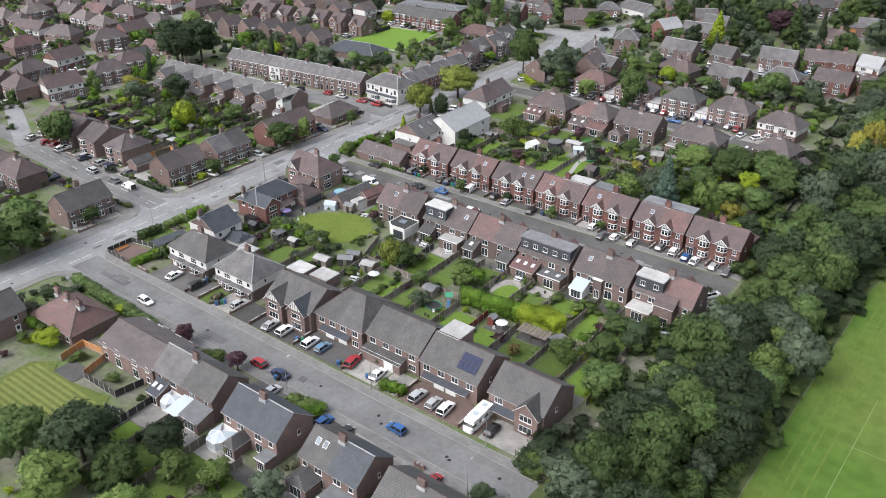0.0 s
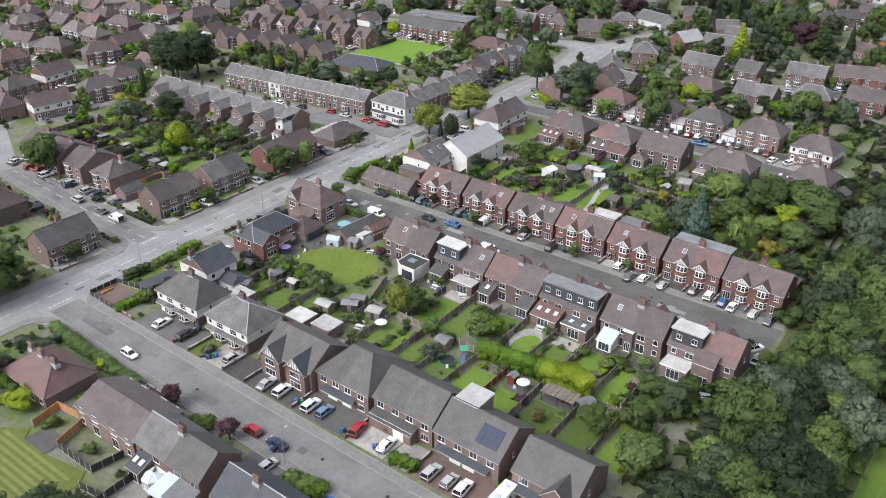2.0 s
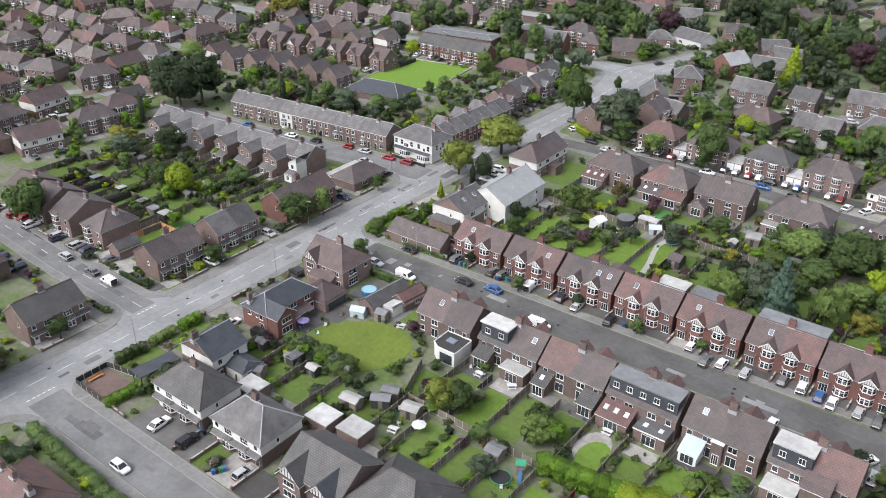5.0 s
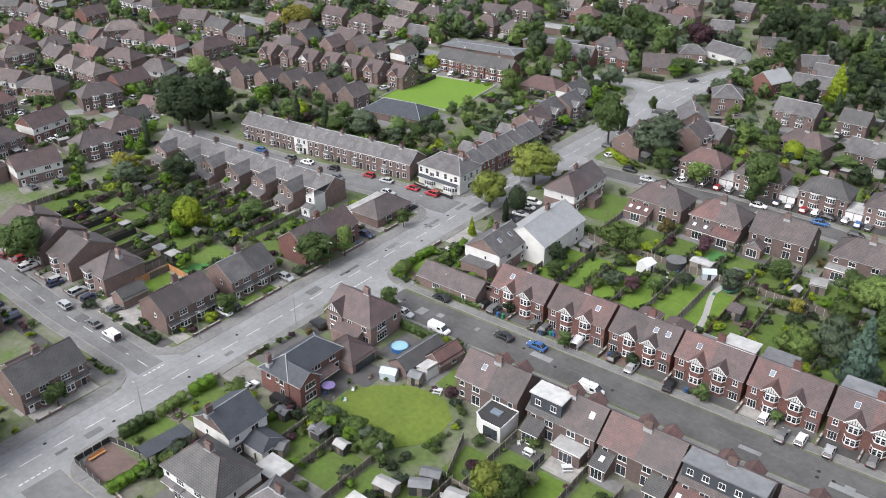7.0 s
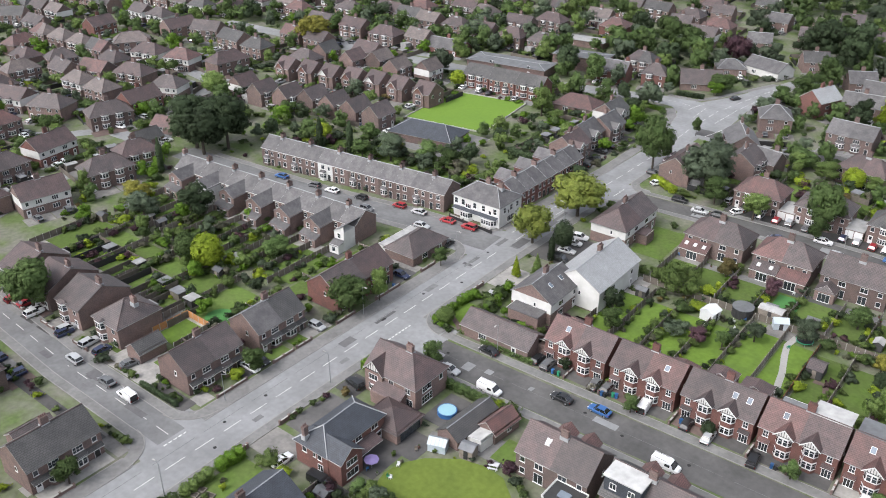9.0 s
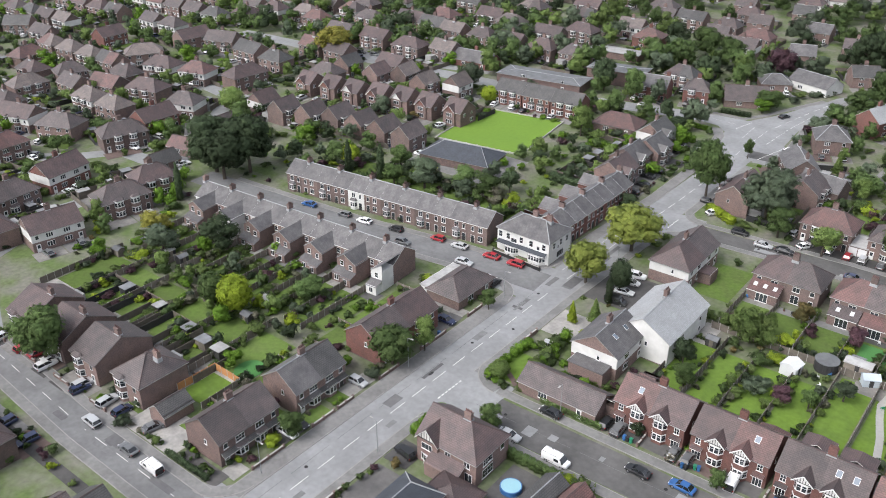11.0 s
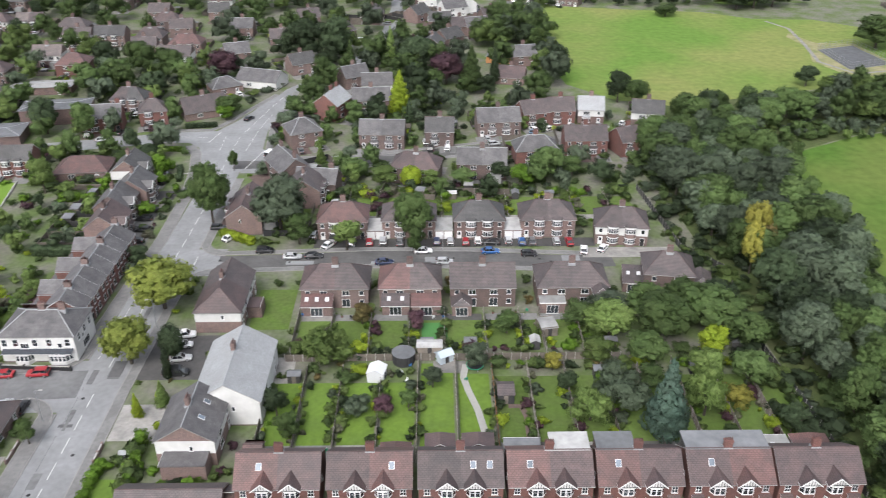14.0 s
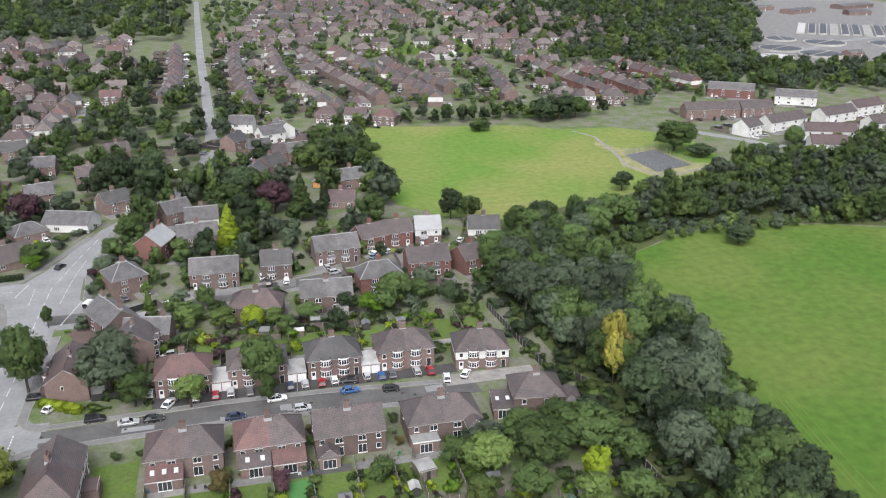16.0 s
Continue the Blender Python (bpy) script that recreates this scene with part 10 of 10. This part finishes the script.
b.prism([(1.9, -1.05), (3.4, -0.95), (3.6, -0.6), (3.6, 0.6), (3.4, 0.95), (1.9, 1.05)], 0.45, 1.35, 0, True)
b.box(1.9, 2.9, -1.05, 1.05, 2.0, 2.8, 0, True), b.box(-2.6, -1.8, -0.4, 0.4, 2.85, 2.98, 1), b.box(0.2, 1.2, -0.5, 0.5, 2.85, 2.97, 1)
g2.prism([(1.9, -1.0), (3.0, -0.9), (3.0, 0.9), (1.9, 1.0)], 1.35, 2.0, 0)
for s in (-1, 1):
    g2.box(-1.6, -0.4, min(s * 1.12, s * 1.14), max(s * 1.12, s * 1.14), 1.5, 2.1), g2.box(0.4, 1.2, min(s * 1.12, s * 1.14), max(s * 1.12, s * 1.14), 1.5, 2.1)
part("body", b.mesh("body", [CAR_PAINT["white"], M["glass_light"]]), mh), part("glazing", g2.mesh("glazing", [M["car_glass"]]), mh)
for sx in (-1.9, 2.6):
    for sy in (-0.98, 0.98):
        part("wheel", stored("wheel", wheel_mesh), mh, pose(sx, sy, 0.33))

# ---- woods and trees ----
wood_rng = random.Random(21)
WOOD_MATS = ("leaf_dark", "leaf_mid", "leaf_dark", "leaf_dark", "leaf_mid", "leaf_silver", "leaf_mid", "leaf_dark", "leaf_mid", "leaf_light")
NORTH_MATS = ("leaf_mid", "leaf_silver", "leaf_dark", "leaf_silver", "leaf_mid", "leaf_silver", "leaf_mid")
# distant woods: haze put into the colour by paler, silvery leaves
FAR_HAZE_MATS = ("leaf_mid", "leaf_light", "leaf_silver", "leaf_mid", "leaf_silver")


def wood(x0, x1, y0, y1, step, h0, h1, kind="far", west=None, east=None, pad=4.0, keep=1.0, mats=WOOD_MATS, road=7.5, clear=False):
    y = y0
    while y < y1:
        xa = np.interp(y, *west) if west else x0
        xb = np.interp(y, *east) if east else x1
        x = xa + wood_rng.uniform(0, step * 0.5)
        while x <= xb:
            px, py = x + wood_rng.uniform(-1, 1) * step * 0.3, y + wood_rng.uniform(-1, 1) * step * 0.3
            if wood_rng.random() < keep and free(px, py, pad, road) and not (clear and any(a < px < c and d < py < e for a, c, d, e in TAKEN)):
                h = wood_rng.uniform(h0, h1)
                wide = h * (wood_rng.uniform(0.62, 0.95) if kind != "bush" else wood_rng.uniform(1.1, 1.9))
                if kind == "broad":
                    tree("fine" if py < 190 else kind, px, py, h, wide, wood_rng.choice(mats if py < 215 else NORTH_MATS), "woodland trees")
                else:
                    nm = {"far": "wood"}.get(kind, kind)
                    heap(nm, nm, px, py, h, wide, wood_rng.choice(mats))
            x += step
        y += step


EDGE_W = ([50, 88, 125, 150, 185, 225, 258, 267, 302, 335], [-46, -44, -45, -41, -44, -46, -44, -50, -54, -56])
EDGE_E = ([50, 190, 215, 240, 262, 310, 335], [-29.0, -29.0, -25.5, -21.5, -18.5, -20.5, -20.0])
wood(0, 0, 56, 336, 5.9, 6.5, 12.5, "broad", EDGE_W, EDGE_E, pad=1.0, road=6.0)
wood(0, 0, 54, 338, 3.6, 1.4, 4.0, "bush", ([50, 336], [-53, -62]), ([50, 190, 215, 240, 262, 300, 336], [-25.5, -25.5, -22.5, -18.5, -15.5, -17.5, -17.5]), pad=0.5, road=6.0, keep=0.8)
# distant gardens: duller, silvery leaves carry the haze in their colour
GARDEN_FAR_HAZE = ("leaf_silver", "leaf_mid", "leaf_dark", "leaf_silver", "leaf_mid", "leaf_light", "leaf_mid")
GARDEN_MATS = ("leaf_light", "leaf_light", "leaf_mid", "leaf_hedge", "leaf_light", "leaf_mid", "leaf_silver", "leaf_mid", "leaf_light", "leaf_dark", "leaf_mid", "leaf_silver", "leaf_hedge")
wood(-46, 12, 340, 366, 7.0, 7, 12, "broad", west=([335, 350, 368], [-44, -40, -34]), east=([335, 350, 368], [-24, -2, 16]), mats=FAR_HAZE_MATS, pad=1.0)
wood(10, 50, 356, 386, 6.5, 7, 11, "far", mats=FAR_HAZE_MATS, west=([355, 388], [2, 30]))
wood(-30, 30, 334, 356, 3.4, 1.2, 3.0, "bush", west=([332, 358], [-30, -20]), east=([332, 345, 358], [-12, 14, 40]), mats=FAR_HAZE_MATS, pad=0.5)
wood(50, 78, 353, 398, 6.5, 6, 11, "far", mats=FAR_HAZE_MATS)
wood(78, 140, 340, 412, 7.0, 7, 12, "far", mats=FAR_HAZE_MATS)
wood(135, 260, 326, 430, 8.5, 8, 13, "far", mats=FAR_HAZE_MATS)
wood(-90, -72, 395, 480, 7.5, 9, 14, "far")
wood(-165, -75, 368, 470, 9.0, 5, 13, "far", keep=0.6, mats=GARDEN_FAR_HAZE, road=4.0)
wood(-270, -120, 392, 520, 10.5, 6, 14, "far", keep=0.62, mats=GARDEN_FAR_HAZE, road=4.0)
wood(-330, -110, 520, 760, 11.0, 6, 13, "far", keep=0.8, mats=GARDEN_FAR_HAZE, road=4.0)
wood(-420, -270, 410, 520, 11, 7, 13, "far", keep=0.7, mats=GARDEN_FAR_HAZE)
WORKS = ([560, 600, 638, 735, 871, 1060], [150, 205, 232, 296, 385, 500])
wood(120, 380, 655, 1060, 15.0, 10, 16, "far", keep=0.95, mats=FAR_HAZE_MATS, east=WORKS)
wood(170, 330, 560, 650, 10.0, 8, 13, "far", keep=0.95, mats=FAR_HAZE_MATS, east=([560, 600, 650], [300, 262, 240]))
wood(-420, -165, 860, 1180, 20, 12, 18, "far", keep=0.95, mats=FAR_HAZE_MATS)
wood(-20, 120, 340, 350, 5, 3, 6, "garden", pad=0.0, mats=FAR_HAZE_MATS, clear=False)
wood(255, 420, 540, 625, 11.0, 7, 10, "far", mats=FAR_HAZE_MATS)
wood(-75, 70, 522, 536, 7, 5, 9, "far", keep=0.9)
wood(-150, 240, 540, 1160, 12, 4, 9, "garden", keep=0.66, pad=-1.0, mats=GARDEN_FAR_HAZE)
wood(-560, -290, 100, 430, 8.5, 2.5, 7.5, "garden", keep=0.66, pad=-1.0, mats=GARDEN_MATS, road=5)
wood(-430, -200, 330, 420, 9.5, 5, 11, "garden", keep=0.75, pad=-1.0, mats=GARDEN_FAR_HAZE, road=6)
wood(-170, -60, 300, 372, 7.0, 3, 7.5, "garden", keep=0.75, pad=0.5, mats=GARDEN_FAR_HAZE, road=6)
wood(-300, -52, 40, 300, 4.0, 0.7, 2.4, "bush", keep=0.5, pad=-0.5, mats=GARDEN_MATS + ("leaf_light", "leaf_lime", "leaf_plum", "leaf_rust", "blossom"), road=7.5, clear=True)
wood(-300, -52, 300, 372, 4.2, 1.0, 3.0, "bush", keep=0.6, pad=0.0, mats=GARDEN_FAR_HAZE + ("leaf_light",), road=6, clear=True)
wood(-560, -300, 100, 430, 6.0, 1.2, 3.2, "bush", keep=0.6, pad=-2.0, mats=GARDEN_MATS + ("leaf_light",), road=5)
wood(-300, -170, 372, 420, 6.0, 1.2, 3.2, "bush", keep=0.6, pad=-2.0, mats=GARDEN_FAR_HAZE + ("leaf_light",), road=6)
wood(-300, -213, 143, 190, 8.5, 2.5, 5.5, "garden", keep=0.32, pad=0.0, mats=GARDEN_MATS, road=7)
wood(-300, -250, 228, 300, 7.5, 3, 7, "garden", keep=0.6, pad=0.0, mats=GARDEN_MATS, road=7, clear=True)
wood(-235, -195, 232, 345, 7, 2.5, 6.5, "garden", keep=0.6, pad=0.0, mats=GARDEN_MATS, road=8)
for x, y, h, s, kind, mat in (
        (-179.2, 242.6, 12, 13, "broad", "leaf_gold"), (-180.4, 222.4, 10, 9.5, "broad", "leaf_gold"), (-177.8, 284, 16, 9.5, "broad", "leaf_mid"), (-190.4, 262, 5, 6, "small", "leaf_dark"), (-189.5, 256, 4, 5, "small", "leaf_silver"), (-159.3, 279, 14, 14, "broad", "leaf_silver"), (-177.5, 293, 6, 3.5, "small", "leaf_mid"), (-179.0, 318, 6.5, 3.2, "small", "leaf_mid"), (-139, 358, 10, 6.5, "broad", "leaf_dark"), (-106, 389, 17, 15, "conifer", "leaf_mid"), (-152.6, 417, 13, 7, "conifer", "leaf_mid"), (-160, 428, 18, 14, "broad", "leaf_dark"), (-172, 424, 18, 15, "broad", "leaf_dark"), (-137, 425, 15, 9, "conifer", "leaf_light"), (-126, 412, 14, 12, "broad", "leaf_dark"), (-97, 398, 14, 7, "conifer", "leaf_dark"),
        (-141.5, 268.6, 8, 8.5, "small", "leaf_light"), (-125.2, 273.5, 13, 8.5, "broad", "leaf_mid"), (-124.6, 266.5, 7, 5, "small", "leaf_mid"), (-153.5, 272, 8, 8, "small", "leaf_mid"),
        (-194.5, 84.5, 13, 14, "broad", "leaf_mid"), (-193.5, 76, 12, 12, "broad", "leaf_mid"), (-200, 76, 12, 12, "broad", "leaf_dark"), (-249, 128.5, 12, 10, "broad", "leaf_mid"), (-234, 164.3, 9, 7.4, "round", "leaf_lime"), (-241, 163.5, 7.5, 6, "round", "leaf_mid"),
        (-194.6, 171, 8, 9, "broad", "leaf_mid"), (-192.4, 178.4, 8.5, 4.6, "small", "leaf_light"), (-191.2, 199, 5, 3.6, "small", "leaf_mid"), (-167.4, 166.2, 6, 4.6, "small", "leaf_mid"), (-194, 143.5, 5.5, 5, "small", "leaf_mid"), (-194.5, 104, 5, 5, "small", "leaf_mid"), (-175.4, 180.6, 3.6, 4.0, "round", "leaf_light"), (-130.0, 177.6, 3.8, 3.6, "small", "leaf_mid"), (-116.4, 180.6, 2.8, 2.6, "round", "leaf_dark"), (-101.0, 178.4, 3.6, 3.4, "small", "leaf_mid"), (-146.4, 181.3, 3.0, 2.8, "small", "leaf_dark"), (-88.0, 180.8, 2.6, 3.0, "small", "leaf_mid"),
        (-299, 211, 17, 15, "broad", "leaf_dark"), (-291, 217, 17, 15, "broad", "leaf_dark"), (-293, 209, 15, 14, "broad", "leaf_dark"), (-291, 192, 11, 5.2, "column", "leaf_dark"), (-266, 233, 11, 6, "column", "leaf_dark"), (-257, 237, 11, 6, "column", "leaf_dark"), (-272, 240, 6, 6, "round", "leaf_lime"),
        (-251, 236, 7, 7, "small", "leaf_mid"), (-243, 240, 9, 10, "small", "leaf_silver"), (-233, 246, 7, 9, "small", "leaf_mid"), (-226, 247, 6, 8, "small", "leaf_mid"), (-222, 252, 7, 7, "small", "leaf_dark"), (-258, 247, 7, 7, "small", "leaf_mid"),
        (-258, 179, 10, 10, "small", "leaf_dark"), (-268, 170, 8, 9, "small", "leaf_silver"), (-278, 175, 7, 8, "small", "leaf_yellow"), (-225, 178, 6, 7, "small", "leaf_mid"), (-229, 303, 10, 7, "small", "leaf_light"), (-229.4, 308, 8, 6, "conifer", "leaf_light"), (-235, 312, 9, 6, "conifer", "leaf_mid"), (-246, 349, 12, 9, "broad", "leaf_dark"), (-232, 345, 12, 7, "broad", "leaf_mid"), (-356, 318, 13, 14, "broad", "leaf_yellow"), (-286, 320, 10, 8, "broad", "leaf_silver"), (-272, 312, 6, 6, "round", "leaf_lime"), (-262, 324, 7, 7, "small", "leaf_silver"), (-339, 250, 8, 9, "round", "leaf_light"), (-350, 190, 6, 5, "small", "leaf_mid"),
        (-79.5, 200, 16, 12.5, "conifer", "leaf_blue"), (-71, 205, 11, 7, "willow", "leaf_light"), (-86, 208, 9, 10, "willow", "leaf_silver"), (-92, 204, 7, 7, "willow", "leaf_light"), (-65, 222, 8, 6.5, "small", "leaf_lime"), (-64, 208, 5, 5, "shrub", "leaf_yellow"), (-95, 212, 5, 4, "small", "leaf_dark"), (-97, 219, 4, 4, "small", "leaf_yellow"),
        (-73, 231, 9, 11, "broad", "leaf_mid"), (-62, 233, 9.5, 12, "broad", "leaf_mid"), (-84, 230, 8, 9, "broad", "leaf_light"), (-57, 226, 8, 8, "broad", "leaf_mid"), (-90, 234, 6, 7, "small", "leaf_mid"), (-44, 262, 15.5, 6, "broad", "leaf_yellow"), (-46.5, 255.5, 13.5, 5, "broad", "leaf_yellow"), (-42.5, 257.5, 11.5, 4.2, "broad", "leaf_rust"), (-78, 222, 6, 8, "broad", "leaf_mid"), (-68, 216, 6, 7, "broad", "leaf_light"), (-60, 214, 7, 7, "broad", "leaf_mid"), (-88, 222, 5, 7, "small", "leaf_light"), (-79, 213, 5, 6, "small", "leaf_mid"), (-75, 238, 7, 9, "broad", "leaf_mid"), (-83, 238, 6, 8, "broad", "leaf_silver"), (-66, 239, 8, 9, "broad", "leaf_mid"), (-58, 240, 7, 8, "broad", "leaf_dark"), (-57, 200, 6, 6, "small", "leaf_dark"), (-69, 197, 4, 5, "small", "leaf_mid"),
        (-142.0, 222.6, 7, 9.5, "willow", "leaf_light"), (-135.5, 225.3, 2.4, 4.4, "small", "leaf_lime"), (-134.6, 206.6, 3.6, 5, "willow", "leaf_silver"), (-123.8, 233.3, 4.6, 4.6, "small", "leaf_plum"), (-135.5, 236, 5, 5, "small", "leaf_rust"), (-120.5, 214, 4.5, 5, "small", "leaf_silver"), (-112, 220, 5.5, 5.5, "small", "leaf_silver"), (-129.5, 206, 4, 4.2, "small", "leaf_plum"), (-125, 208, 4, 4, "small", "leaf_mid"), (-149, 206, 6, 5, "small", "leaf_dark"), (-146, 200, 5, 5, "small", "leaf_mid"), (-105, 232, 5, 6, "small", "leaf_mid"),
        (-131.5, 366, 15, 14, "conifer", "leaf_lime"), (-118.5, 374, 6, 4, "conifer", "leaf_lime"), (-126.5, 305, 6.5, 6, "round", "leaf_lime"), (-134, 306, 6, 8, "small", "leaf_light"), (-121, 306, 5, 7, "small", "leaf_light"), (-143, 312, 6, 8, "round", "leaf_mid"), (-101, 309, 6, 7, "small", "leaf_dark"), (-88, 309, 10, 9, "broad", "leaf_mid"), (-95, 306, 6, 8, "small", "leaf_hedge"), (-80, 312, 6, 7, "small", "leaf_mid"), (-112, 306, 5, 8, "small", "leaf_mid"), (-154, 323.5, 6, 5, "conifer", "leaf_light"), (-163, 300, 5, 6, "small", "leaf_light"), (-138, 352, 9, 8, "small", "leaf_dark"), (-128, 356, 9, 6, "conifer", "leaf_dark"), (-168, 350, 7, 8, "small", "leaf_silver"), (-167.5, 364, 7, 7, "small", "leaf_mid"), (-190, 366, 7, 10, "small", "leaf_mid"), (-190.5, 361, 5, 7, "small", "leaf_hedge"), (-207, 329, 4, 6, "round", "leaf_dark"), (-213, 324, 4, 7, "round", "leaf_mid"), (-115, 398, 12, 11, "broad", "leaf_plum"), (-200, 405, 11, 11, "broad", "leaf_plum"),
        (31.8, 329.9, 7, 9, "broad", "leaf_dark"), (-10, 323.5, 5.5, 5, "small", "leaf_mid"), (19.2, 393, 7.5, 7.5, "broad", "leaf_dark"), (40.5, 398, 5, 2.4, "column", "leaf_dark"), (-54.5, 376.5, 11, 8, "broad", "leaf_dark"), (-49, 373, 9, 8, "broad", "leaf_mid"), (68, 443, 14, 18, "broad", "leaf_mid"), (74.5, 430, 6, 11, "broad", "leaf_dark"), (30, 512, 11, 13, "broad", "leaf_dark"), (40, 516, 12, 15, "broad", "leaf_dark"), (50, 518, 11, 13, "broad", "leaf_mid"), (128, 440, 9, 9, "round", "leaf_mid"), (142, 428, 8, 7, "round", "leaf_rust"), (-8, 500, 6, 60 / 6, "far", "leaf_mid")):
    tree(kind, x, y, h, s, mat)

hedge(-218, 267.4, -206, 267.0, 2.6, 2.6, "leaf_dark"), hedge(-223, 297.8, -213, 297.6, 2.4, 2.4, "leaf_hedge"), hedge(-195.2, 319.6, -193.4, 310, 1.6, 1.6, "leaf_dark")
for nm, words in (("wood", "dense mixed green woodland canopy"), ("garden", "many garden trees between distant houses"), ("bush", "mixed garden shrubs and undergrowth")):
    tagged(new(nm + "_mass", quads_mesh(nm + "_mass", PILE[nm])), words, "greenery", "", "stuff")
